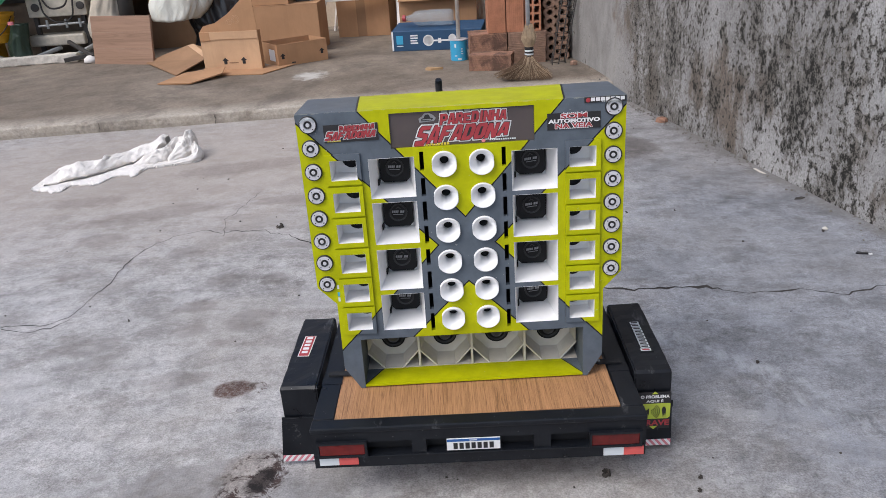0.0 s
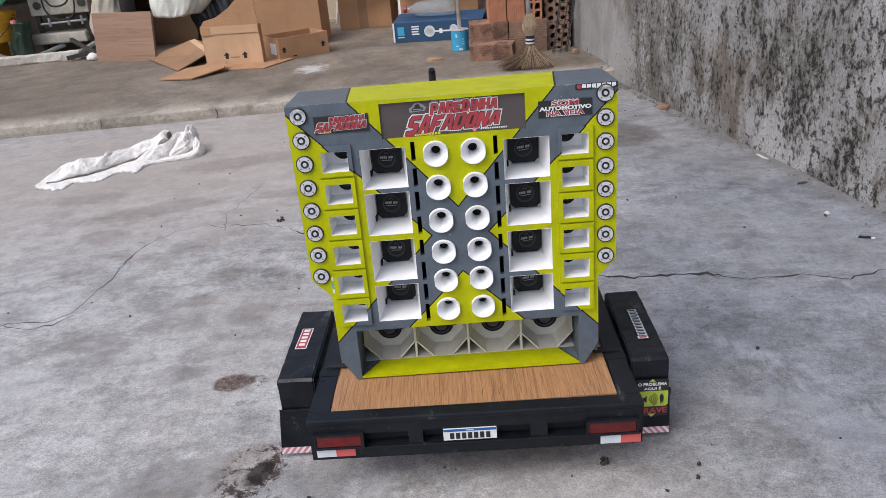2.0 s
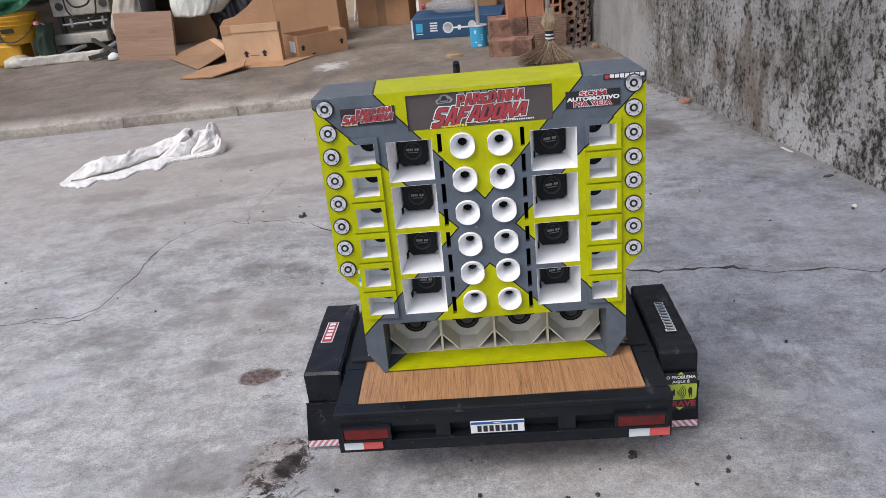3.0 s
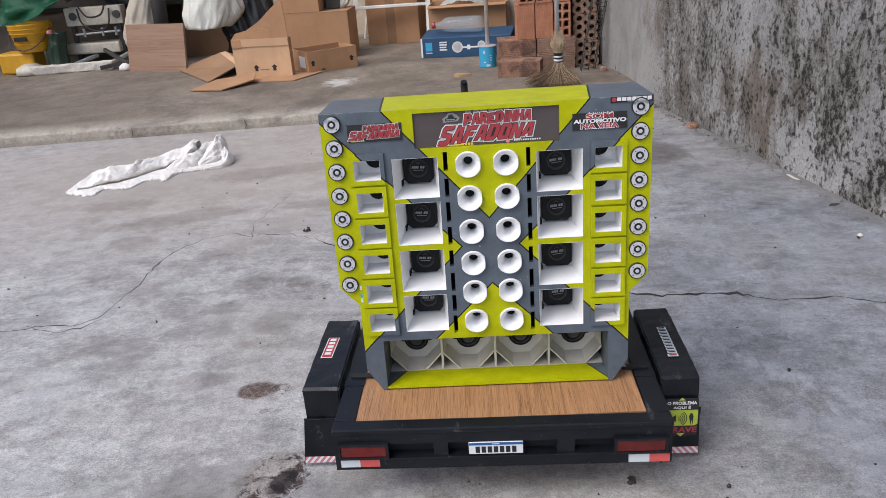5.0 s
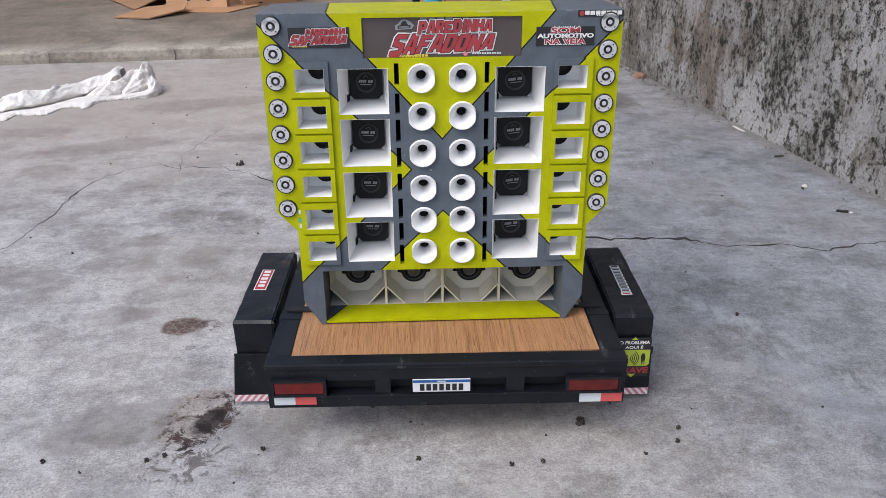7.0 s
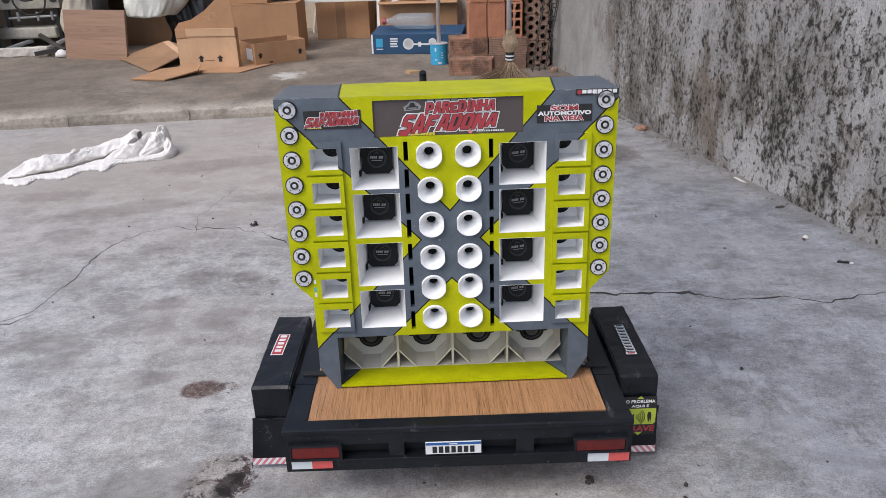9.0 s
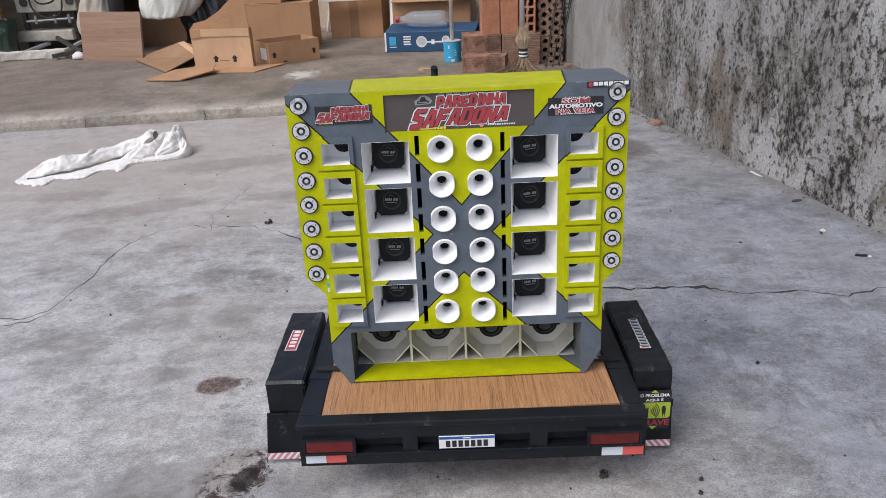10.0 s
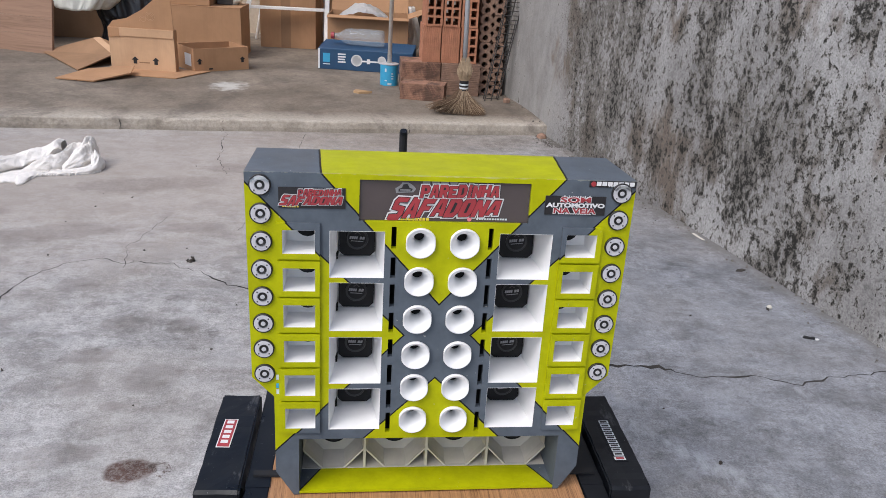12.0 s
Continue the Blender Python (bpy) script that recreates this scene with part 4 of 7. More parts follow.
# ---- loudspeaker wall ----
# Its own axes: x across, y into the cabinet, z up the front, in metres from the foot of the front.
cab = thing("loudspeaker_wall", (0, 0.088, 0.1495), "lime and grey miniature loudspeaker wall on the trailer deck", "loudspeaker", turn=(-2.7, 0, 0))
mm = 0.001
D = 0.132
PORT = [(399 - 51.1 * i, 399 - 51.1 * i - 31.5) for i in range(6)]
HORN = [(397.5, 334.5), (327.0, 258.5), (249.0, 179.5), (171.0, 107.5)]
CONE_W = [384.0, 331.0, 277.0, 224.0, 174.3, 123.4]
SLOT = [(404.5, 375), (363, 334.5), (325.5, 293.7), (285, 256), (246, 219), (207.7, 176), (169, 140.5), (133, 101.5)]
TW = [456.0, 419.5, 383.0, 345.2, 308.0, 270.3, 233.4, 196.6]
holes = []
for s in (-1, 1):
    def span(a, b):
        return (min(s * a, s * b) * mm, max(s * a, s * b) * mm)
    holes += [(*span(162, 202.5), b * mm, t * mm) for t, b in PORT]
    holes += [(*span(74.5, 144), b * mm, t * mm) for t, b in HORN]
    holes += [(*span(14.3, 42.7), (w - 14.2) * mm, (w + 14.2) * mm) for w in CONE_W]
    holes += [(*span(59.5, 66), b * mm, t * mm) for t, b in SLOT]
holes += [(-0.1075, 0.1098, 0.4116, 0.4650)]
part("front_panel", pierced(bmesh.new(), -0.217, 0.217, 0.092, 0.472, 0, 0.010, holes), "paint", cab)
for s in (-1, 1):
    # wings that carry the tweeters, with a cut lower corner
    q = [(0.217, 0.472), (0.2475, 0.472), (0.2455, 0.190), (0.217, 0.160)]
    part("wing", prism(bmesh.new(), [(s * x, z) for x, z in q], "y", 0.0, D), "paint", cab)
    # legs beside the bass mouth
    q = [(0.185, 0.092), (0.217, 0.092), (0.217, 0.040), (0.1925, 0.0), (0.185, 0.0)]
    part("leg", prism(bmesh.new(), [(s * x, z) for x, z in q], "y", 0.0, D), "paint", cab)
part("top_panel", B(-0.217, 0.217, 0.0102, D, 0.462, 0.472), "paint", cab)
part("back_panel", B(-0.217, 0.217, D - 0.008, D - 0.0005, 0.005, 0.4618), "paint", cab)
for s in (-1, 1):
    part("side_panel", B(min(s * 0.209, s * 0.217), max(s * 0.209, s * 0.217), 0.0102, D - 0.009, 0.0925, 0.4618), "paint", cab)
part("bass_floor", B(-0.1848, 0.1848, 0.0, D - 0.009, 0.0020, 0.0055), "paint_floor", cab)
part("bass_ceiling", B(-0.208, 0.208, 0.0102, D - 0.009, 0.092, 0.098), "paint", cab)

# port frames: raised mouldings round the small ports
for s in (-1, 1):
    for t, b in PORT:
        x0, x1 = min(s * 155.8, s * 209.8) * mm, max(s * 155.8, s * 209.8) * mm
        h = (min(s * 162.0, s * 202.5) * mm, max(s * 162.0, s * 202.5) * mm, b * mm, t * mm)
        part("port_frame", pierced(bmesh.new(), x0, x1, (b - 7.3) * mm, (t + 9.3) * mm, -0.0045, -0.0002, [h]), "paint", cab)
        g = 1.5 * mm
        port = part("port", funnel(bmesh.new(), (h[0] + 0.0003, h[1] - 0.0003, h[2] + 0.0003, h[3] - 0.0003), -0.0040, (h[0] + g, h[1] - g, h[2] + g, h[3] - g), 0.042), "white", cab, "small white port")
        cx = (h[0] + h[1]) / 2
        part("port_driver", lathe(bmesh.new(), [(0.0150, 0.0412), (0.0150, 0.036), (0.009, 0.039), (0.004, 0.038)], (cx - s * 0.0085, 0, h[3] - 0.0065), "y", 16), "cone", port)
    for row, (t, b) in enumerate(HORN):
        h = (min(s * 74.6, s * 143.9) * mm, max(s * 74.6, s * 143.9) * mm, (b + 0.1) * mm, (t - 0.1) * mm)
        cx = (h[0] + h[1]) / 2 + 0.0004
        back = (cx - 0.0248, cx + 0.0248, h[2] + 0.0070, h[2] + 0.0590)
        horn = part("horn_mouth", funnel(bmesh.new(), h, -0.0003, back, 0.0660, lip=0.0003), "white", cab, "white flared mid-range horn")
        cz = back[2] + 0.0262
        r, c = 0.0240, 0.0062
        octo = [(cx + a * r, cz + e * r) for a, e in ((-1, -1 + c / r), (-1 + c / r, -1), (1 - c / r, -1), (1, -1 + c / r), (1, 1 - c / r), (1 - c / r, 1), (-1 + c / r, 1), (-1, 1 - c / r))]
        xg = cx - 0.0262
        # solid near-black wedge; the gap's shade is put into its colour
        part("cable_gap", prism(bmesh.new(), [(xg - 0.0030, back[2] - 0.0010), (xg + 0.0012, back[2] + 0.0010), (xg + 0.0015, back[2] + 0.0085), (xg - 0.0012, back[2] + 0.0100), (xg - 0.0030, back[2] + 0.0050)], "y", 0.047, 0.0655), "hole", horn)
        if s < 0 and row == 0:
            part("glue_run", prism(bmesh.new(), [(xg - 0.0016, back[2] + 0.012), (xg + 0.0006, back[2] + 0.020), (xg + 0.0012, back[3] - 0.004), (xg - 0.0024, back[3] - 0.001), (xg - 0.0012, back[2] + 0.030)], "y", 0.052, 0.0652), "pole_wood", horn, "brown run of old glue")
        drv = part("driver", prism(bmesh.new(), octo, "y", 0.0575, 0.0658), "cone", horn, "black square-framed driver")
        part("driver_ring", lathe(bmesh.new(), [(0.0150, 0.0574), (0.0150, 0.0560), (0.0138, 0.0556), (0.0128, 0.0566), (0.006, 0.0570)], (cx, 0, cz), "y", 24), "ring", drv, smooth=True)
        lean = -2.5 if s < 0 else 6.0
        plate = part("maker_print", lathe(bmesh.new(), [(0.0122, 0.0566), (0.0120, 0.0561), (0.002, 0.0560)], (cx, 0, cz), "y", 20), "cone", drv)
        for q, (u, w, z0, z1) in enumerate(((-0.0105, 0.0024, -0.0020, 0.0018), (-0.0076, 0.0024, -0.0020, 0.0018), (-0.0047, 0.0024, -0.0020, 0.0018), (-0.0018, 0.0020, -0.0020, 0.0018), (0.0030, 0.0030, -0.0020, 0.0018), (0.0066, 0.0030, -0.0020, 0.0018), (-0.0085, 0.0165, -0.0052, -0.0044))):
            bm = prism(bmesh.new(), [(u, z0), (u + w, z0), (u + w + 0.0007, z1), (u + 0.0007, z1)], "y", 0.0553, 0.0559)
            part("printed_bar", bm, "print_grey", plate, at=pose(cx, 0, cz + 0.002, 0, -lean, 0))
        part("printed_mark", prism(bmesh.new(), [(-0.0042, 0.0060), (0.0, 0.0098), (0.0042, 0.0060), (0.0028, 0.0060), (0.0, 0.0084), (-0.0028, 0.0060)], "y", 0.0553, 0.0559), "surround", plate, at=pose(cx, 0, cz + 0.001, 0, -lean, 0))
    for w in CONE_W:
        prof = [(0.0196, -0.0005), (0.0206, -0.0030), (0.0200, -0.0060), (0.0190, -0.0066), (0.0180, -0.0058), (0.0134, -0.0005), (0.0112, 0.0050), (0.0088, 0.0120), (0.0074, 0.0190), (0.0070, 0.0300), (0.0, 0.0301)]
        bm = bmesh.new()
        lathe(bm, prof[:-1], (s * 0.0285, 0, w * mm), "y", 28)
        bmesh.ops.delete(bm, geom=[f for f in bm.faces if len(f.verts) > 4], context="FACES")
        for v in bm.verts:  # the rims are trimmed flat at both sides
            v.co.x = s * 0.0285 + max(-0.0188, min(0.0188, v.co.x - s * 0.0285))
        hc = part("tweeter_horn", bm, "white", cab, "round white tweeter horn", smooth=True)
        # near-black plug that paints the shade deep in the horn
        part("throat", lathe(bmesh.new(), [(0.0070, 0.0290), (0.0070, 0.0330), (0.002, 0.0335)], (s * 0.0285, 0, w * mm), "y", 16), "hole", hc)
    for t, b in SLOT:
        x0, x1 = min(s * 59.3, s * 66.2) * mm, max(s * 59.3, s * 66.2) * mm
        # near-black box behind each slot, coloured as the shade inside
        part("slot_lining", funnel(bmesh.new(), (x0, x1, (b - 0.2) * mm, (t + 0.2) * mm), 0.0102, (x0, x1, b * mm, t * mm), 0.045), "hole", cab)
    for w in TW:
        c = (s * 0.2285, 0, w * mm)
        tw = part("tweeter", lathe(bmesh.new(), [(0.0135, -0.0002), (0.0135, -0.0030), (0.0128, -0.0036), (0.0118, -0.0036), (0.0118, -0.0026)], c, "y", 28), "ring", cab, "small silver tweeter")
        part("face_plate", lathe(bmesh.new(), [(0.0118, -0.0024), (0.0118, -0.0038), (0.0066, -0.0040), (0.0062, -0.0030)], c, "y", 28), "silver", tw)
        part("dome", lathe(bmesh.new(), [(0.0060, -0.0030), (0.0056, -0.0044), (0.0048, -0.0040), (0.0030, -0.0034), (0.0012, -0.0034)], c, "y", 20), "ring", tw)
        part("dome_cap", lathe(bmesh.new(), [(0.0030, -0.0034), (0.0030, -0.0040), (0.0024, -0.0042), (0.0008, -0.0042)], c, "y", 18), "silver", tw)
        for a in (45, 135, 225, 315):
            q = (c[0] + 0.0094 * math.cos(radians(a)), 0, c[2] + 0.0094 * math.sin(radians(a)))
            part("screw", lathe(bmesh.new(), [(0.0010, -0.0038), (0.0010, -0.0043), (0.0004, -0.0044)], q, "y", 6), "ink", tw)

# bass chambers, set back behind the mouth
YB = 0.053
part("chamber_floor", B(-0.1846, 0.1846, YB - 0.001, D - 0.010, 0.0057, 0.0064), "cream", cab)
for x in (-0.0924, 0.0, 0.0924):
    part("bass_divider", B(x - 0.0019, x + 0.0019, YB, 0.096, 0.0066, 0.0918), "cream", cab)
for i in range(4):
    x0, x1 = -0.1848 + i * 0.0924, -0.1848 + (i + 1) * 0.0924
    cx, cz = (x0 + x1) / 2, 0.0590
    for s in (-1, 1):
        xa = cx + s * 0.0443
        q = [(xa, 0.0385), (xa, 0.0350), (xa - s * 0.0262, 0.0057), (xa - s * 0.0298, 0.0057)]
        part("corner_brace", prism(bmesh.new(), q, "y", YB + 0.0005, 0.0900), "cream", cab)
    # octagonal duct that narrows to the driver
    bm = bmesh.new()

    def octagon(y, hw, z0, z1, cxx, czz):
        return [bm.verts.new((cx + a, y, b)) for a, b in ((-hw, z1), (-hw, z0 + czz), (-hw + cxx, z0), (hw - cxx, z0), (hw, z0 + czz), (hw, z1))]
    A = octagon(YB + 0.004, 0.0440, 0.0062, 0.0915, 0.0270, 0.0290)
    C = octagon(0.0900, 0.0385, 0.0130, 0.0915, 0.0235, 0.0250)
    for k in range(5):
        bm.faces.new((A[k], A[k + 1], C[k + 1], C[k]))
    bm.faces.new(C)
    bass = part("bass_chamber", bm, "cream", cab, "cream-painted bass chamber")
    wz = cz - 0.0090
    prof = [(0.0212, 0.0895), (0.0212, 0.0858), (0.0204, 0.0848), (0.0185, 0.0872), (0.0140, 0.0890), (0.0110, 0.0862), (0.0100, 0.0850)]
    woofer = part("woofer", lathe(bmesh.new(), prof, (cx, 0, wz), "y", 32), "cone", bass, "black woofer", smooth=True)
    for sx in (-1, 1):  # torn ends of the gasket beside the frame
        q = [(cx + sx * 0.012, wz - 0.006), (cx + sx * 0.0275, wz - 0.0035), (cx + sx * 0.0265, wz + 0.0015), (cx + sx * 0.0315, wz + 0.0040), (cx + sx * 0.0320, wz + 0.030), (cx + sx * 0.012, wz + 0.032)]
        part("gasket", prism(bmesh.new(), q, "y", 0.0872, 0.0897), "cone", woofer)
    part("surround", lathe(bmesh.new(), [(0.0186, 0.0868), (0.0180, 0.0856), (0.0158, 0.0856), (0.0150, 0.0872)], (cx, 0, wz), "y", 28), "ring", woofer, smooth=True)
    part("cap_ring", lathe(bmesh.new(), [(0.0106, 0.0850), (0.0106, 0.0838), (0.0092, 0.0834), (0.0088, 0.0842)], (cx, 0, wz), "y", 24), "basket", woofer, "grey ring round the dust cap", smooth=True)
    part("dust_cap", lathe(bmesh.new(), [(0.0088, 0.0846), (0.0076, 0.0834), (0.0045, 0.0826), (0.001, 0.0823)], (cx, 0, wz), "y", 20), "surround", woofer, smooth=True)

# hand-drawn block letters: outline and dark counters in a unit box
GLYPH = {
    "S": ([(0, 0), (0.85, 0), (1, 0.18), (0.95, 0.55), (0.35, 0.64), (0.37, 0.78), (0.95, 0.8), (1, 1), (0.15, 1), (0, 0.85), (0.02, 0.45), (0.62, 0.36), (0.6, 0.22), (0, 0.2)], None),
    "A": ([(0, 0), (0.28, 1), (0.78, 1), (1, 0), (0.68, 0), (0.64, 0.2), (0.38, 0.2), (0.32, 0)], [(0.42, 0.38), (0.5, 0.76), (0.58, 0.38)]),
    "F": ([(0, 0), (0.05, 1), (1, 1), (0.92, 0.76), (0.4, 0.74), (0.4, 0.6), (0.8, 0.58), (0.74, 0.38), (0.38, 0.38), (0.34, 0)], None),
    "D": ([(0, 0), (0, 1), (0.7, 1), (1, 0.75), (1, 0.25), (0.75, 0)], [(0.38, 0.2), (0.38, 0.78), (0.6, 0.74), (0.62, 0.28)]),
    "O": ([(0.15, 0), (0, 0.2), (0, 0.8), (0.18, 1), (0.82, 1), (1, 0.8), (1, 0.2), (0.85, 0)], [(0.4, 0.22), (0.38, 0.76), (0.58, 0.78), (0.6, 0.24)]),
    "N": ([(0, 0), (0, 1), (0.35, 1), (0.66, 0.5), (0.66, 1), (1, 1), (1, 0), (0.68, 0), (0.36, 0.5), (0.34, 0)], None),
    "P": ([(0, 0), (0, 1), (0.75, 1), (1, 0.8), (1, 0.5), (0.8, 0.36), (0.38, 0.34), (0.36, 0)], [(0.38, 0.55), (0.38, 0.8), (0.62, 0.78), (0.64, 0.57)]),
    "R": ([(0, 0), (0, 1), (0.75, 1), (1, 0.8), (1, 0.55), (0.78, 0.42), (1, 0), (0.66, 0), (0.42, 0.36), (0.36, 0)], [(0.38, 0.6), (0.38, 0.82), (0.62, 0.8), (0.64, 0.62)]),
    "E": ([(0, 0), (0, 1), (0.95, 1), (0.9, 0.78), (0.38, 0.78), (0.38, 0.62), (0.8, 0.6), (0.8, 0.4), (0.38, 0.38), (0.38, 0.24), (0.95, 0.22), (1, 0)], None),
    "I": ([(0.2, 0), (0.25, 1), (0.8, 1), (0.8, 0)], None),
    "H": ([(0, 0), (0, 1), (0.34, 1), (0.34, 0.62), (0.66, 0.62), (0.66, 1), (1, 1), (1, 0), (0.66, 0), (0.66, 0.38), (0.34, 0.38), (0.34, 0)], None),
}


def grown(pts, g):
    """The outline moved outwards by g."""
    area = sum(p[0] * q[1] - q[0] * p[1] for p, q in zip(pts, pts[1:] + pts[:1]))
    sgn = 1 if area > 0 else -1
    out = []
    for i, p in enumerate(pts):
        a, b = Vector(pts[i - 1]), Vector(pts[(i + 1) % len(pts)])
        p = Vector(p)
        e, f = (p - a).normalized(), (b - p).normalized()
        n1, n2 = Vector((e.y, -e.x)) * sgn, Vector((f.y, -f.x)) * sgn
        m = (n1 + n2)
        m = m.normalized() if m.length > 1e-4 else n1
        out.append(tuple(p + m * g * min(1.5, 1 / max(0.35, m.dot(n1)))))
    return out


def block_word(text, parent, y, x0, x1, base, top, shear, edge, seed):
    """A word in block letters from x0 to x1; base and top give the heights at both ends."""
    rnd = random.Random(seed)
    wide = [0.55 if c == "I" else 1.0 for c in text]
    pitch = (x1 - x0) / sum(wide)
    x = x0
    white, black = bmesh.new(), bmesh.new()
    for i, (c, w) in enumerate(zip(text, wide)):
        outline, counter = GLYPH[c]
        lift, drop = rnd.uniform(-0.04, 0.10), rnd.uniform(-0.08, 0.04)

        def put(p):
            u = x + p[0] * pitch * w * 0.96
            f = (u - x0) / (x1 - x0)
            lo, hi = base[0] + (base[1] - base[0]) * f, top[0] + (top[1] - top[0]) * f
            v = p[1] * (1 + lift - drop) + drop
            return (u + shear * (v - 0.5) * (hi - lo), lo + (hi - lo) * v)
        pts = [put(p) for p in outline]
        d = i * 0.00003
        prism(white, grown(pts, edge), "y", y - 0.0005 - d, y - 0.0001)
        prism(black, grown(pts, edge * 0.36), "y", y - 0.0009 - d, y - 0.0006)
        part("letter", prism(bmesh.new(), pts, "y", y - 0.0016, y - 0.0013), "letter_red", parent)
        if counter:
            prism(black, [put(p) for p in counter], "y", y - 0.0019, y - 0.0017)
        x += pitch * w
    part("letter_border", white, "letter_white", parent, "white border of the lettering")
    part("letter_shadow", black, "ink", parent)


# sign and stickers
sign = part("sign", B(-0.1073, 0.1096, 0.0040, 0.0068, 0.4118, 0.4648), "sign", cab, "smoked sign with red graffiti lettering")
block_word("SAFADONA", sign, 0.0040, -0.066, 0.0735, (0.4162, 0.4214), (0.4428, 0.4415), 0.42, 0.0025, 4)
block_word("PAREDINHA", sign, 0.0026, -0.031, 0.0700, (0.4425, 0.4468), (0.4585, 0.4612), 0.16, 0.0017, 5)
part("caption_tag", B(-0.072, -0.058, 0.0028, 0.0040, 0.4122, 0.4165), "letter_red", sign)
bars("orange", sign, pose(-0.037, 0.0038, 0.4142), 8, 0.036, 0.0036, 0.3)
bars("white_film", sign, pose(0.062, 0.0038, 0.4160), 12, 0.040, 0.0022, 0.4)
part("round_mark", lathe(bmesh.new(), [(0.0030, 0.0040), (0.0030, 0.0030), (0.0015, 0.0029)], (0.033, 0, 0.4155), "y", 14), "pink", sign)
part("emblem", prism(bmesh.new(), [(-0.062, 0.4480), (-0.040, 0.4495), (-0.037, 0.4540), (-0.041, 0.4585), (-0.047, 0.4620), (-0.054, 0.4618), (-0.058, 0.4570), (-0.063, 0.4540)], "y", 0.0034, 0.0039), "print_grey", sign)
part("emblem_mark", prism(bmesh.new(), [(-0.059, 0.4500), (-0.043, 0.4508), (-0.041, 0.4540), (-0.045, 0.4550), (-0.048, 0.4600), (-0.053, 0.4595), (-0.055, 0.4550), (-0.059, 0.4535)], "y", 0.0031, 0.0034), "ink", sign)
part("emblem_mark", B(-0.057, -0.044, 0.0028, 0.0031, 0.4515, 0.4530), "print_grey", sign)
for i in range(4):
    part("emblem", lathe(bmesh.new(), [(0.0048, 0.0040), (0.0048, 0.0032), (0.0034, 0.0032), (0.0034, 0.0038)], (-0.024 + i * 0.0115, 0, 0.4622 + i * 0.0004), "y", 12), "print_grey", sign)

s1 = part("name_sticker", B(-0.2065, -0.1245, -0.0012, -0.0002, 0.4270, 0.4535), "sticker_black", cab, "small black sticker with red lettering")
block_word("SAFADONA", s1, -0.0012, -0.2035, -0.1275, (0.4302, 0.4330), (0.4430, 0.4425), 0.42, 0.0012, 6)
block_word("PAREDINHA", s1, -0.0020, -0.1825, -0.1290, (0.4428, 0.4450), (0.4512, 0.4525), 0.16, 0.0010, 7)
bars("orange", s1, pose(-0.192, -0.0012, 0.4290), 7, 0.020, 0.0020, 0.3)
s2 = part("name_sticker", B(0.1290, 0.2090, -0.0012, -0.0002, 0.4255, 0.4505), "sticker_black", cab, "small black sticker with white and red words")
for word, z, w, h in (("SOM", 0.4456, 0.040, 0.0076), ("NA VEIA", 0.4314, 0.056, 0.0080)):
    lettering(word, "letter_white", s2, pose(0.1690, -0.0011, z), w * 1.03, h * 1.18, 0.0, 0.09, 0.0003)
    lettering(word, "letter_red", s2, pose(0.1690, -0.0014, z), w, h, 0.0, 0.03, 0.0003)
lettering("AUTOMOTIVO", "ink", s2, pose(0.1690, -0.0017, 0.4386), 0.0795, 0.0080, 0.0, 0.09, 0.0003)
lettering("AUTOMOTIVO", "letter_white", s2, pose(0.1690, -0.0020, 0.4386), 0.0775, 0.0062, 0.0, 0.05, 0.0003)
bars("white_film", s2, pose(0.1690, -0.0012, 0.4270), 14, 0.044, 0.0012, 0.5)
for i in range(13):
    h = 0.002 + 0.003 * abs(math.sin(i * 1.7))
    part("skyline_bar", B(0.150 + i * 0.003, 0.1515 + i * 0.003, -0.0016, -0.0012, 0.4485, 0.4485 + h * 0.6), "white_film", s2)
s3 = part("maker_sticker", B(0.1845, 0.2465, -0.0012, -0.0002, 0.4632, 0.4716), "sticker_black", cab, "narrow black maker's sticker")
part("maker_mark", lathe(bmesh.new(), [(0.0034, -0.0012), (0.0034, -0.0016), (0.0020, -0.0017)], (0.190, 0, 0.4674), "y", 12), "letter_red", s3)
bars("letter_white", s3, pose(0.2190, -0.0012, 0.4680), 7, 0.050, 0.0052, 0.22)
bars("white_film", s3, pose(0.2250, -0.0012, 0.4645), 10, 0.030, 0.0010, 0.5)
# curls of film left on the uppermost tweeters
for s, mat in ((-1, "white_film"), (1, "zinc")):
    bm = bmesh.new()
    a = [(0.0128 * math.cos(t), 0.0128 * math.sin(t) * 0.9) for t in [0.5 + 2.2 * i / 9 for i in range(10)]]
    ring = [(bm.verts.new((s * 0.2285 + x, -0.0046 - 0.0018 * math.sin(i), 0.456 + z)), bm.verts.new((s * 0.2285 + x * 0.80, -0.0052, 0.4555 + z * 0.72))) for i, (x, z) in enumerate(a)]
    for p, q in zip(ring, ring[1:]):
        bm.faces.new((p[0], q[0], q[1], p[1]))
    bmesh.ops.solidify(bm, geom=list(bm.faces), thickness=0.0004)
    part("film_curl", bm, mat, cab, "curl of peeling film")
# pasted letters on the lower left edge, worn
for i, w in enumerate((0.190, 0.177, 0.168)):
    part("pasted_letter", B(-0.2138, -0.2098, -0.0010, -0.0002, w - 0.0035, w + 0.0035), "white_film" if i != 1 else "can_blue", cab)

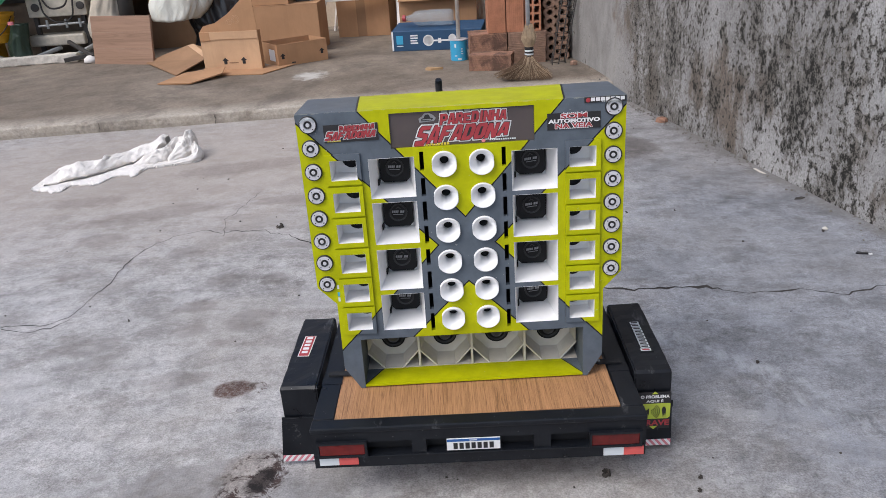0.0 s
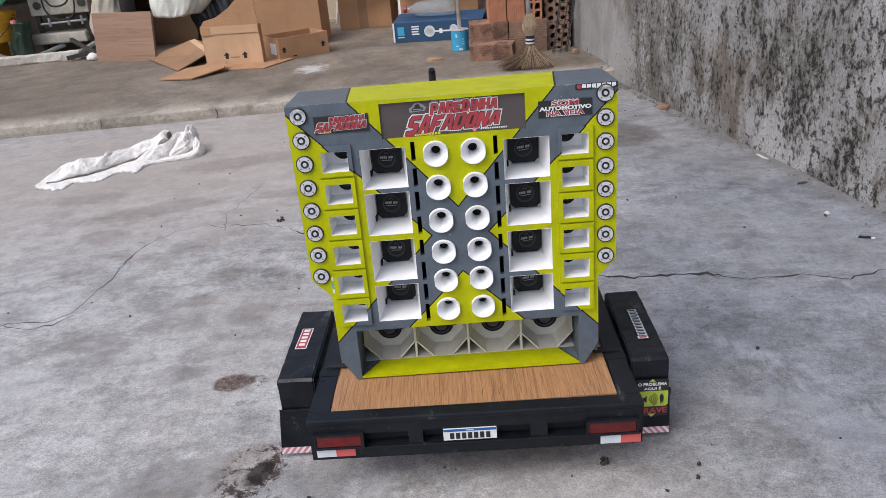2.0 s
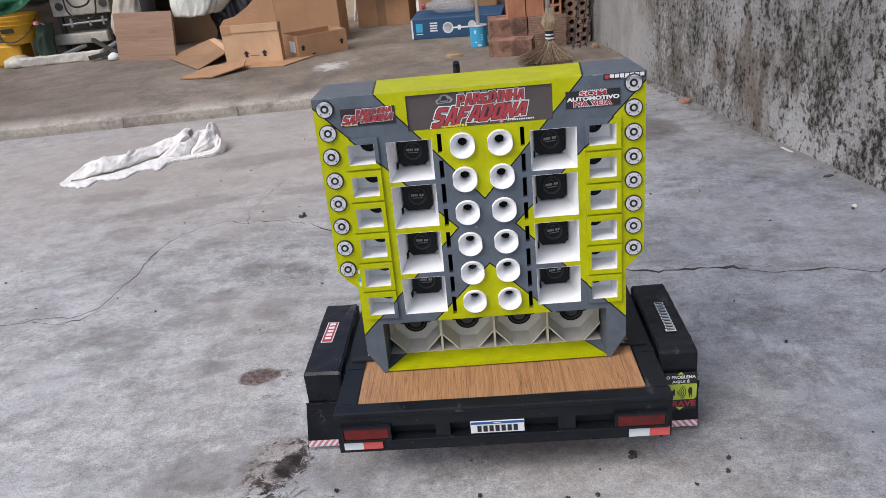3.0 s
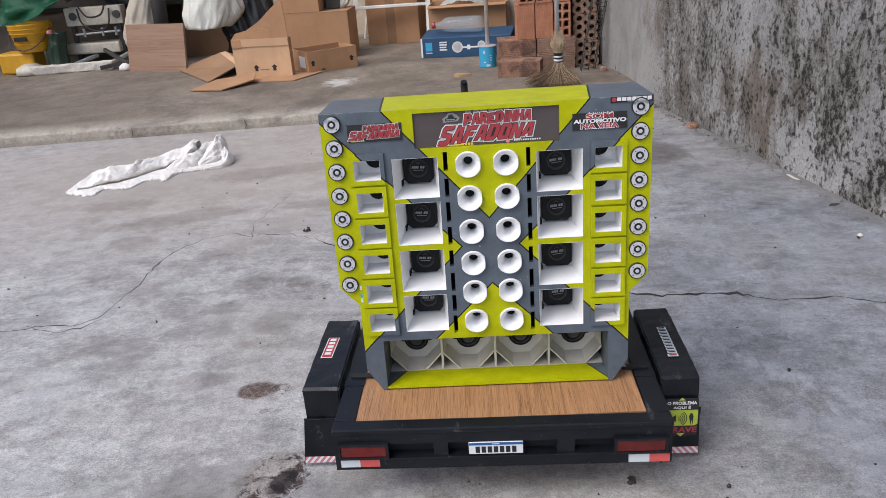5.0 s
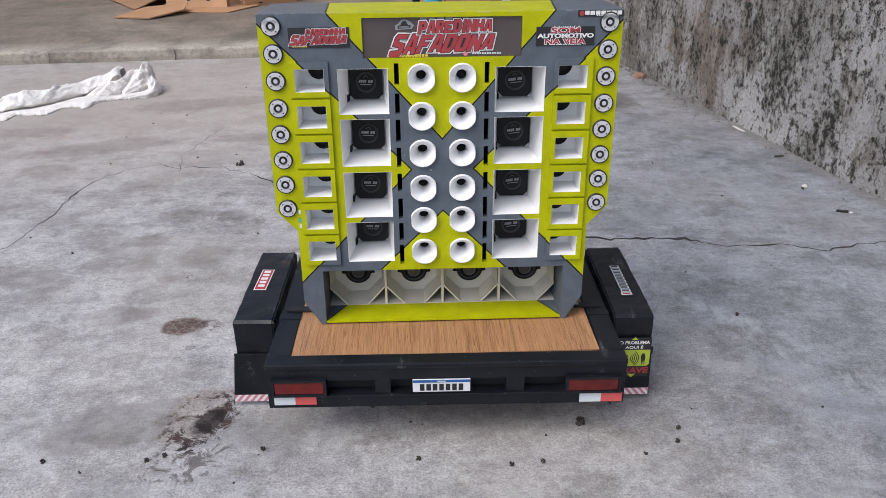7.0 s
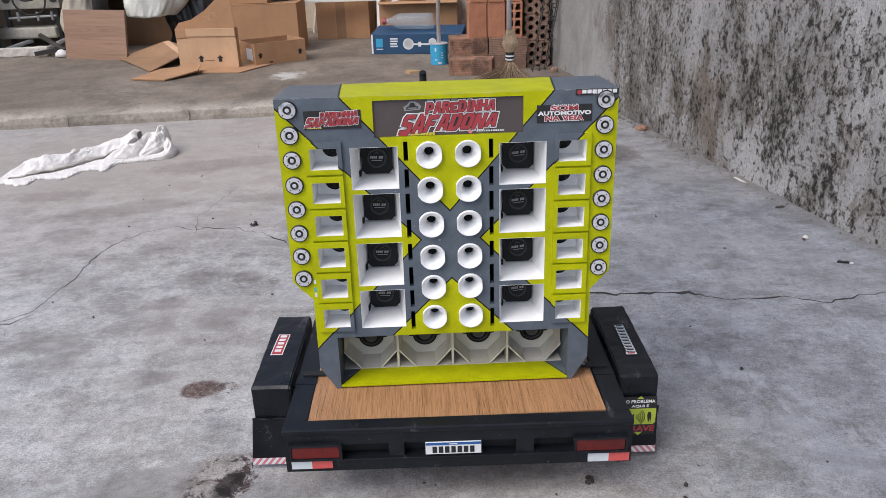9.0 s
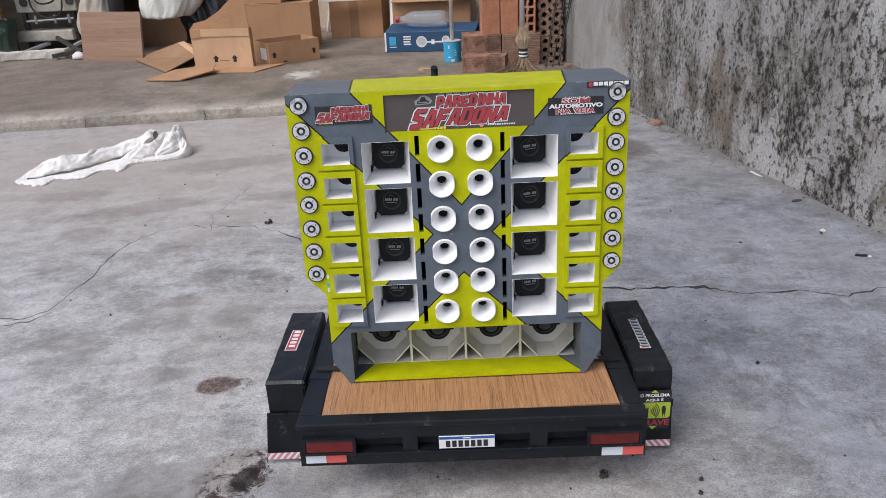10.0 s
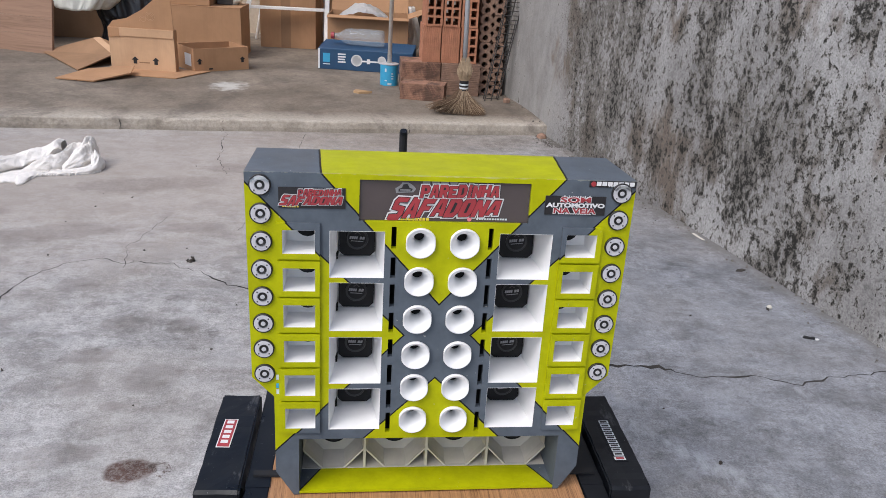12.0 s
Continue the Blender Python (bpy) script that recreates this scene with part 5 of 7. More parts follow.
# ---- the towel on the yard floor ----
def spline(pts, n):
    """A smooth line through points of any dimension."""
    pts = [np.array(p, float) for p in pts]
    pts = [2 * pts[0] - pts[1], *pts, 2 * pts[-1] - pts[-2]]
    out = []
    for i in range(1, len(pts) - 2):
        p0, p1, p2, p3 = pts[i - 1:i + 3]
        for k in range(n):
            t = k / n
            out.append(0.5 * (2 * p1 + (p2 - p0) * t + (2 * p0 - 5 * p1 + 4 * p2 - p3) * t * t + (3 * p1 - p0 - 3 * p2 + p3) * t ** 3))
    out.append(pts[-2])
    return out


def fold(bm, pts, seed, lean=0.0, crease=0.12, n=26, m=40):
    """One rounded, wrinkled fold of cloth along a line of (x, y, height, half width), tucked in at its foot."""
    line = spline(pts, n)
    rings = []
    for i, q in enumerate(line):
        a, b = line[max(i - 1, 0)], line[min(i + 1, len(line) - 1)]
        d = np.array((b[0] - a[0], b[1] - a[1]))
        d /= np.linalg.norm(d)
        side = np.array((-d[1], d[0]))
        ring = []
        for j in range(m + 1):
            t = -0.75 + (math.pi + 1.5) * j / m
            c, s = math.cos(t), math.sin(t)
            k = 1 + crease * noise.noise(Vector((q[0] * 12 + seed, q[1] * 12, t * 1.3))) + 0.7 * crease * noise.noise(Vector((q[0] * 34, q[1] * 34 + seed, t * 2.2))) + 0.25 * crease * noise.noise(Vector((q[0] * 90, q[1] * 90 + seed, t * 5)))
            k += 0.9 * crease * (0.25 - abs(noise.noise(Vector((q[0] * 16 + seed, q[1] * 16, t * 1.8)))) * 1.6) + 0.5 * crease * (0.2 - abs(noise.noise(Vector((q[0] * 40, q[1] * 40 + seed, t * 3.5)))) * 1.4)
            k -= 0.9 * crease * max(0.0, noise.noise(Vector((q[0] * 5 + q[1] * 5, seed * 3, t * 3.2))) - 0.15)
            k += 0.05 * noise.noise(Vector((q[0] * 260, q[1] * 260 + seed, t * 14)))
            w = c * q[3] * k
            h = 0.36 * q[2] + s * 0.64 * q[2] * k
            p = np.array((q[0], q[1])) + side * (w + lean * h)
            ring.append(bm.verts.new((p[0], p[1], max(0.0015, h))))
        rings.append(ring)
    for A, C in zip(rings, rings[1:]):
        for j in range(m):
            bm.faces.new((A[j], A[j + 1], C[j + 1], C[j]))
    for r in (rings[0], rings[-1]):
        bm.faces.new(r)


def hem(bm, near, far, z, seed, n=220, m=14):
    """A flat layer of cloth between two edge lines, its near edge frayed."""
    near, far = spline(near, 24), spline(far, 24)
    at = lambda line, f: line[min(int(f * (len(line) - 1)), len(line) - 1)]
    rows = []
    for i in range(n + 1):
        f = i / n
        a, b = at(near, f), at(far, f)
        row = []
        for j in range(m + 1):
            g = j / m
            p = a + (b - a) * g
            fray = (1 - g) ** 6 * (0.013 * noise.noise(Vector((f * 70, seed, 0))) + 0.009 * noise.noise(Vector((f * 210, seed, 4))))
            h = z + 0.010 * max(0.0, noise.noise(Vector((p[0] * 22, p[1] * 12, seed)))) + 0.003 * noise.noise(Vector((p[0] * 60, p[1] * 60, seed)))
            row.append((p[0], p[1] + fray, max(0.004, h * (0.55 + 0.45 * min(1, g * 5)) * (1 - 0.75 * max(0.0, g - 0.55) / 0.45))))
        rows.append(row)
    top = [[bm.verts.new(p) for p in r] for r in rows]
    low = [[bm.verts.new((p[0], p[1], 0.0006)) for p in (r[0], r[-1])] for r in rows]
    for i in range(n):
        for j in range(m):
            bm.faces.new((top[i][j], top[i + 1][j], top[i + 1][j + 1], top[i][j + 1]))
        bm.faces.new((top[i][0], top[i + 1][0], low[i + 1][0], low[i][0]))
        bm.faces.new((top[i][-1], top[i + 1][-1], low[i + 1][1], low[i][1]))


def rolled_cloth(bm, sections):
    """One sheet that lies flat along its near hem and is rolled up behind it, the roll hanging over a dark crease.
    Each section: hem, crease and crest in plan, then the heights of crease and crest."""
    keys = []
    for h, c, t, zc, zt in sections:
        h, c, t = (np.array(q, float) for q in (h, c, t))
        back = (t - c) / max(np.linalg.norm(t - c), 1e-6)
        if back[1] < 0.2:
            back = np.array((-0.3, 0.95))
        lip = c - back * 0.018
        keys.append(np.array([(*h, 0.0045), (*(h * 0.6 + c * 0.4), 0.009 + zc * 0.3), (*(h * 0.12 + c * 0.88), 0.003 + zc * 0.8), (*(c + back * 0.012), zc * 0.8), (*(lip), zc + (zt - zc) * 0.30), (*(c * 0.9 + t * 0.1 - back * 0.006), zc + (zt - zc) * 0.62),
                              (*(c * 0.45 + t * 0.55), zc + (zt - zc) * 0.94), (*t, zt), (*(t + back * 0.020), zt * 0.72), (*(t + back * 0.026), zt * 0.3), (*(t + back * 0.016), 0.001)]).ravel())
    rows = []
    for u, flat in enumerate(spline(keys, 26)):
        pts = spline([tuple(q) for q in flat.reshape(-1, 3)], 6)
        row = []
        for v, q in enumerate(pts):
            g = v / (len(pts) - 1)
            p = Vector(q)
            fray = max(0.0, 1 - v / 6) * (0.020 * noise.noise(Vector((u * 0.13, 3, 0))) + 0.016 * noise.noise(Vector((u * 0.47, 7, 4))))
            fold_line = 0.5 - abs(noise.noise(Vector((p.x * 9 + p.y * 9, g * 7, 2)))) * 2.2
            amp = 0.0085 if g > 0.35 else 0.0022
            d = noise.noise_vector(p * 26) * amp * 0.9 + noise.noise_vector(p * 75) * amp * 0.4 + noise.noise_vector(p * 260) * 0.0007
            d.z += amp * 0.7 * fold_line * min(1.0, p.z / 0.02)
            p = p + d + Vector((0, fray, 0))
            row.append(bm.verts.new((p.x, p.y, max(0.0012, p.z))))
        rows.append(row)
    fs = []
    for A, C in zip(rows, rows[1:]):
        for v in range(len(A) - 1):
            fs.append(bm.faces.new((A[v], A[v + 1], C[v + 1], C[v])))
    low = [bm.verts.new((r[0].co.x, r[0].co.y, 0.0004)) for r in rows]
    for k in range(len(rows) - 1):
        bm.faces.new((rows[k][0], rows[k + 1][0], low[k + 1], low[k]))


def towel():
    bm = bmesh.new()
    rolled_cloth(bm, [((-1.650, 1.815), (-1.645, 1.822), (-1.645, 1.832), 0.004, 0.009), ((-1.600, 1.780), (-1.615, 1.838), (-1.622, 1.866), 0.005, 0.020), ((-1.514, 1.764), (-1.575, 1.858), (-1.591, 1.903), 0.006, 0.036), ((-1.498, 1.838), (-1.522, 1.878), (-1.530, 1.962), 0.008, 0.058),
                      ((-1.400, 1.825), (-1.449, 1.937), (-1.446, 2.012), 0.006, 0.052), ((-1.365, 1.919), (-1.401, 2.010), (-1.391, 2.080), 0.006, 0.054), ((-1.290, 1.940), (-1.327, 2.085), (-1.333, 2.155), 0.012, 0.060),
                      ((-1.245, 2.045), (-1.272, 2.128), (-1.275, 2.195), 0.026, 0.072), ((-1.225, 2.085), (-1.243, 2.165), (-1.246, 2.212), 0.048, 0.096), ((-1.215, 2.115), (-1.226, 2.185), (-1.228, 2.215), 0.050, 0.088)])
    # the pulled-out tab of the hem, the tucks on the roll and at the loose end
    hem(bm, [(-1.318, 1.975), (-1.300, 1.912), (-1.276, 1.912), (-1.270, 1.985)], [(-1.325, 2.02), (-1.305, 2.03), (-1.285, 2.03), (-1.265, 2.02)], 0.009, 3, n=40)
    fold(bm, [(-1.440, 1.985, 0.036, 0.007), (-1.428, 2.012, 0.064, 0.009), (-1.418, 2.035, 0.062, 0.008), (-1.412, 2.050, 0.040, 0.005)], 12.0)
    fold(bm, [(-1.648, 1.822, 0.006, 0.006), (-1.605, 1.850, 0.030, 0.010), (-1.565, 1.895, 0.046, 0.012), (-1.535, 1.93, 0.040, 0.008)], 3.0, 0.3)
    fold(bm, [(-1.610, 1.885, 0.012, 0.008), (-1.580, 1.925, 0.044, 0.011), (-1.558, 1.955, 0.050, 0.011), (-1.540, 1.98, 0.034, 0.006)], 5.0)
    # the bunched end with its other corner standing up
    fold(bm, [(-1.325, 2.025, 0.014, 0.010), (-1.265, 2.065, 0.046, 0.026), (-1.222, 2.095, 0.060, 0.024), (-1.200, 2.120, 0.062, 0.014), (-1.188, 2.138, 0.050, 0.008)], 6.0, 0.2, 0.26)
    fold(bm, [(-1.190, 2.070, 0.026, 0.012), (-1.155, 2.110, 0.062, 0.034), (-1.140, 2.145, 0.074, 0.036), (-1.125, 2.185, 0.086, 0.026), (-1.12, 2.205, 0.060, 0.012)], 7.0, 0.0, 0.26)
    fold(bm, [(-1.150, 2.150, 0.070, 0.012), (-1.132, 2.180, 0.098, 0.020), (-1.118, 2.205, 0.100, 0.019), (-1.108, 2.222, 0.080, 0.012)], 8.0, 0.1, 0.26)
    fold(bm, [(-1.265, 2.016, 0.008, 0.006), (-1.17, 2.045, 0.018, 0.014), (-1.10, 2.066, 0.026, 0.018), (-1.080, 2.100, 0.044, 0.020), (-1.088, 2.145, 0.064, 0.022), (-1.105, 2.18, 0.050, 0.012)], 9.0, 0.1, 0.26)
    fold(bm, [(-1.230, 2.172, 0.056, 0.006), (-1.19, 2.205, 0.070, 0.008), (-1.15, 2.205, 0.072, 0.008), (-1.13, 2.20, 0.06, 0.006)], 10.0, 0.0, 0.26)
    # flat layers underneath, frayed along the near edge
    hem(bm, [(-1.30, 2.02), (-1.245, 2.013), (-1.17, 2.03), (-1.092, 2.052), (-1.06, 2.09)], [(-1.29, 2.07), (-1.24, 2.11), (-1.18, 2.13), (-1.12, 2.13), (-1.075, 2.12)], 0.010, 5)
    return solid("towel", bm, "towel", "crumpled worn white towel lying on the concrete", "towel", smooth=True)


towel()


# ---- cartons ----
def sheet(bm, pts, th=0.004):
    """A thick flat piece of board through the given corners."""
    pts = [Vector(p) for p in pts]
    n = (pts[1] - pts[0]).cross(pts[2] - pts[0]).normalized() * th
    a, b = [bm.verts.new(p) for p in pts], [bm.verts.new(p + n) for p in pts]
    bm.faces.new(a)
    bm.faces.new(b)
    for i in range(len(pts)):
        j = (i + 1) % len(pts)
        bm.faces.new((a[i], a[j], b[j], b[i]))
    return bm


def carton(name, at, turn, w, dep, h, label, flaps=(), open_top=True, face="card", front_h=None):
    """A carton with its front left foot at the origin: walls, base, flaps given by the side and the lean."""
    c = thing(name, at, label, "box", turn=(0, 0, turn))
    t = 0.005
    part("front", B(0, w, 0, t, 0, front_h or h, bevel=0.001), face, c)
    part("back", B(0, w, dep - t, dep, 0, h, bevel=0.001), "card", c)
    part("side", B(0, t, t + 0.0005, dep - t - 0.0005, 0, h), "card", c)
    part("side", B(w - t, w, t + 0.0005, dep - t - 0.0005, 0, h), "card", c)
    part("base", B(t, w - t, t, dep - t, 0.001, 0.006), "card_in", c)
    if not open_top:
        part("lid", B(-0.001, w + 0.001, -0.001, dep + 0.001, h + 0.0005, h + 0.006, bevel=0.001), "card", c)
        part("tape", B(w * 0.5 - 0.03, w * 0.5 + 0.03, -0.0015, dep, h + 0.0062, h + 0.0068), "card_in", c)
    for side, lean, fl in flaps:
        a = radians(lean)
        if side == "front":
            sheet_pts = [(0, 0, h), (w, 0, h), (w, -fl * math.sin(a), h + fl * math.cos(a)), (0, -fl * math.sin(a), h + fl * math.cos(a))]
        elif side == "back":
            sheet_pts = [(0, dep, h), (w, dep, h), (w, dep + fl * math.sin(a), h + fl * math.cos(a)), (0, dep + fl * math.sin(a), h + fl * math.cos(a))]
        elif side == "left":
            sheet_pts = [(0, 0, h), (0, dep, h), (-fl * math.sin(a), dep, h + fl * math.cos(a)), (-fl * math.sin(a), 0, h + fl * math.cos(a))]
        else:
            sheet_pts = [(w, 0, h), (w, dep, h), (w + fl * math.sin(a), dep, h + fl * math.cos(a)), (w + fl * math.sin(a), 0, h + fl * math.cos(a))]
        part("flap", sheet(bmesh.new(), sheet_pts), "card", c)
    return c


def up_arrow(parent, x, z, s):
    q = [(-0.5, -1), (0.5, -1), (0.5, 0.05), (1.05, 0.05), (0, 1.0), (-1.05, 0.05), (-0.5, 0.05)]
    part("printed_arrow", prism(bmesh.new(), [(x + a * s, z + b * s) for a, b in q], "y", -0.0012, 0.0), "ink", parent)


main = carton("cardboard_box", (-1.51, 3.835, ZP + 0.006), -8, 0.375, 0.05, 0.232, "open cardboard box with a torn front flap", [], face="card_light")
up_arrow(main, 0.142, 0.055, 0.020)
up_arrow(main, 0.262, 0.055, 0.020)
part("torn_flap", prism(bmesh.new(), [(0.0, 0.232), (0.375, 0.232), (0.365, 0.44), (0.352, 0.455), (0.285, 0.405), (0.20, 0.335), (0.11, 0.285), (0.03, 0.268)], "y", 0.004, 0.009), "card", main, "torn raised flap")
part("folded_flap", B(0.062, 0.374, -0.0050, -0.0004, 0.186, 0.2325, bevel=0.001), "card_light", main)
part("folded_flap", B(0.001, 0.066, -0.0062, -0.0004, 0.180, 0.2320, bevel=0.001), "card", main)
for turns, x, z, r in ((2.4, 0.245, 0.300, 0.030), (1.6, 0.205, 0.285, 0.022)):
    pts = [(x + r * (0.35 + 0.65 * i / 30) * math.cos(turns * 6.28 * i / 30), 0.0035, z + 0.9 * r * (0.35 + 0.65 * i / 30) * math.sin(turns * 6.28 * i / 30)) for i in range(31)]
    part("chalk_scrawl", pipe(bmesh.new(), pts, 0.0009, 4), "card_light", main)
part("printed_mark", B(0.165, 0.225, -0.0008, 0.0, 0.040, 0.046), "card_in", main)

low = carton("cardboard_box", (-1.045, 3.83, ZP), 34, 0.345, 0.26, 0.135, "low open cardboard box", [])
up_arrow(low, 0.035, 0.062, 0.017)
up_arrow(low, 0.305, 0.062, 0.017)
part("label", B(-0.0008, 0, 0.04, 0.13, 0.03, 0.10), "letter_white", low, "pale paper label")
part("printed_bar", B(0.09, 0.115, -0.0008, 0, 0.012, 0.020), "ink", low)
carton("cardboard_box", (-1.34, 4.42, ZP), -2, 0.49, 0.34, 0.315, "large brown cardboard box", [], False)
carton("cardboard_box", (-1.33, 4.44, ZP + 0.323), -3, 0.285, 0.28, 0.215, "small cardboard box on another box", [("back", 60, 0.10)], False)
carton("cardboard_box", (-2.256, 5.05, ZP), -2, 0.368, 0.25, 0.245, "cardboard box behind the hanging bags", [], False, face="card_in")
carton("cardboard_box", (-2.23, 5.07, ZP + 0.2525), 2, 0.24, 0.2, 0.20, "small cardboard box on a box", [], False)
under = carton("cardboard_box", (-0.80, 5.02, ZP), -4, 0.40, 0.36, 0.45, "tall open cardboard box beneath the ladder", [("right", 15, 0.12), ("back", 10, 0.08)], front_h=0.36)
part("tape_line", B(0.15, 0.22, -0.0012, -0.0002, 0.0, 0.358), "card_in", under)
oc = carton("cardboard_box", (-0.30, 4.52, ZP), -3, 0.54, 0.34, 0.30, "open cardboard box holding white paper", [("front", 100, 0.06), ("right", 70, 0.12), ("back", 30, 0.14)])
bm = bmesh.new()
g = [[bm.verts.new((0.06 + 0.34 * i / 16, 0.03 + 0.26 * j / 10, 0.262 + 0.085 * math.sin(math.pi * i / 16) * (0.5 + j / 20) + 0.016 * noise.noise(Vector((i * 0.5, j * 0.6, 2))))) for j in range(11)] for i in range(17)]
for i in range(16):
    for j in range(10):
        bm.faces.new((g[i][j], g[i + 1][j], g[i + 1][j + 1], g[i][j + 1]))
ext = bmesh.ops.solidify(bm, geom=list(bm.faces), thickness=0.002)
solid("paper", bm, "letter_white", "crumpled white paper in an open box", "paper", at=pose(-0.30, 4.52, ZP + 0.015, 0, 0, -3))

flat = thing("flattened_cardboard", (0, 0, ZP), "flattened cardboard box on the platform", "cardboard")
part("panel", sheet(bmesh.new(), [(-2.050, 4.29, 0.008), (-1.660, 3.72, 0.003), (-1.545, 3.99, 0.052), (-1.737, 4.275, 0.105)], 0.006), "card_in", flat)
part("panel", sheet(bmesh.new(), [(-1.737, 4.275, 0.106), (-1.545, 3.99, 0.053), (-1.520, 4.02, 0.062), (-1.700, 4.29, 0.112)], 0.005), "card_light", flat)
part("panel", sheet(bmesh.new(), [(-1.700, 4.29, 0.108), (-1.520, 4.02, 0.058), (-1.42, 4.10, 0.006), (-1.60, 4.33, 0.062)], 0.005), "card", flat)
part("panel", sheet(bmesh.new(), [(-1.690, 3.46, 0.004), (-1.480, 3.41, 0.004), (-1.335, 3.585, 0.022), (-1.350, 3.70, 0.040), (-1.570, 3.63, 0.030)], 0.007), "card", flat)
part("panel", sheet(bmesh.new(), [(-1.470, 3.600, 0.026), (-1.335, 3.580, 0.026), (-1.345, 3.70, 0.044), (-1.470, 3.69, 0.040)], 0.004), "card", flat)
part("panel", sheet(bmesh.new(), [(-1.46, 3.66, 0.002), (-1.10, 3.60, 0.001), (-0.96, 3.86, 0.003), (-1.5, 3.92, 0.002)], 0.005), "card", flat)

def leaning(label, pts, mat="card"):
    c = thing("cardboard_sheet", (0, 0, 0), label, "cardboard")
    part("board", sheet(bmesh.new(), pts, 0.006), mat, c)
    return c

big_sheet = leaning("large cardboard sheet leaning on the back wall", [(-0.46, 5.42, ZP), (-0.02, 5.42, ZP), (-0.24, 5.44, 0.36), (0.22, 5.56, 1.00), (-0.10, 5.64, 1.45), (-0.62, 5.50, 0.72)])
leaning("folded cardboard sheet leaning beside the bricks", [(-0.26, 5.30, 0.32), (0.24, 5.30, ZP), (0.56, 5.42, 0.64), (0.28, 5.56, 1.25), (0.10, 5.52, 0.82)])
part("printed_strip", B(-0.024, 0.024, -0.003, 0.003, -0.09, 0.09), "panel_dark", big_sheet, "dark printed strip", at=pose(-0.235, 5.452, 0.80, -4, 33, 0))

# ---- aluminium step ladder ----
lad = thing("step_ladder", (0, 0, 0), "aluminium step ladder standing open", "ladder")
L0, L1 = Vector((-0.935, 4.86, ZP)), Vector((-0.60, 5.06, 1.50))
R0, R1 = Vector((-0.325, 4.86, ZP)), Vector((-0.285, 5.06, 1.50))
for p, q in ((L0, L1), (R0, R1)):
    bm = bmesh.new()
    d = q - p
    prism(bm, [(-0.016, -0.006), (0.016, -0.006), (0.016, 0.030), (-0.016, 0.030)], "z", 0, 1)
    for v in bm.verts:
        v.co = p + d * v.co.z + Vector((v.co.x, v.co.y, 0))
    part("stile", bm, "alu", lad)
for z in (0.365, 0.665, 0.965, 1.265):
    f = (z - ZP) / (1.5 - ZP)
    a, b = L0.lerp(L1, f), R0.lerp(R1, f)
    bm = bmesh.new()
    box(bm, a.x + 0.012, b.x - 0.012, a.y - 0.004, a.y + 0.055, z - 0.010, z + 0.008, bevel=0.002)
    part("tread", bm, "alu", lad)
for x0, x1 in ((-0.88, -0.59), (-0.36, -0.31)):
    part("rear_leg", rod(bmesh.new(), (x0, 5.44, ZP), (x1, 5.08, 1.49), 0.012, n=8), "alu", lad)
part("brace", rod(bmesh.new(), (-0.80, 4.90, 0.52), (-0.70, 5.22, 0.66), 0.006, n=6), "steel", lad)
bm = bmesh.new()
prof = [(0.03, 0.0), (0.10, 0.008), (0.150, 0.03), (0.168, 0.08), (0.172, 0.20), (0.168, 0.36), (0.160, 0.38), (0.02, 0.37)]
lathe(bm, prof, (0, 0, 0), "z", 32)
for v in bm.verts:
    v.co += Vector((0.012 * noise.noise(v.co * 9), 0.012 * noise.noise(v.co * 9 + Vector((5, 0, 0))), 0.008 * noise.noise(v.co * 11)))
    v.co.y *= 0.55
bag = thing("canvas_bag", (-0.525, 4.80, 0.715), "cream canvas bag with a blue mark hanging on the ladder", "bag")
part("body", bm, "canvas", bag, smooth=True)
part("strap", pipe(bmesh.new(), [(-0.12, 0.0, 0.37), (-0.06, 0.06, 0.60), (0.06, 0.10, 0.66), (0.12, 0.0, 0.37)], 0.008), "canvas", bag)
for x, z, r in ((0.045, 0.075, 0.018), (0.092, 0.045, 0.016), (0.004, 0.040, 0.014)):
    bm = bmesh.new()
    pts = [(x + r * math.cos(t), -0.101, z + r * math.sin(t)) for t in [2 * math.pi * i / 10 for i in range(11)]]
    part("printed_ring", pipe(bm, pts, 0.003, 5), "ink_blue", bag)
part("printed_line", pipe(bmesh.new(), [(0.014, -0.101, 0.050), (0.030, -0.101, 0.065)], 0.003, 5), "ink_blue", bag)
part("printed_line", pipe(bmesh.new(), [(0.060, -0.101, 0.065), (0.078, -0.101, 0.053)], 0.003, 5), "ink_blue", bag)

# ---- blue carton, bottle, tin, pole ----
bl = thing("blue_box", (-0.345, 4.165, ZP), "glossy blue retail carton with white drawing", "box", turn=(0, 0, -9))
W = 0.60
bm = prism(bmesh.new(), [(0, 0), (0.25, 0), (0.25, 0.155), (0.0, 0.130)], "x", 0, W)
bmesh.ops.bevel(bm, geom=list(bm.edges), offset=0.003, segments=1, affect="EDGES")
part("carton", bm, "blue", bl)
part("corner_edge", B(-0.001, 0.010, -0.0015, 0.0, 0.004, 0.126), "letter_white", bl)
part("printed_ring", lathe(bmesh.new(), [(0.036, -0.0005), (0.036, -0.0020), (0.029, -0.0020), (0.029, -0.0005)], (0.245, 0, 0.065), "y", 20), "letter_white", bl)
part("printed_shaft", B(0.278, 0.40, -0.0016, -0.0003, 0.058, 0.068), "letter_white", bl)
part("printed_shaft", B(0.31, 0.33, -0.0017, -0.0004, 0.048, 0.078), "letter_white", bl)
part("printed_ring", lathe(bmesh.new(), [(0.026, -0.0005), (0.026, -0.0020), (0.020, -0.0020), (0.020, -0.0005)], (0.405, 0, 0.075), "y", 18), "letter_white", bl)
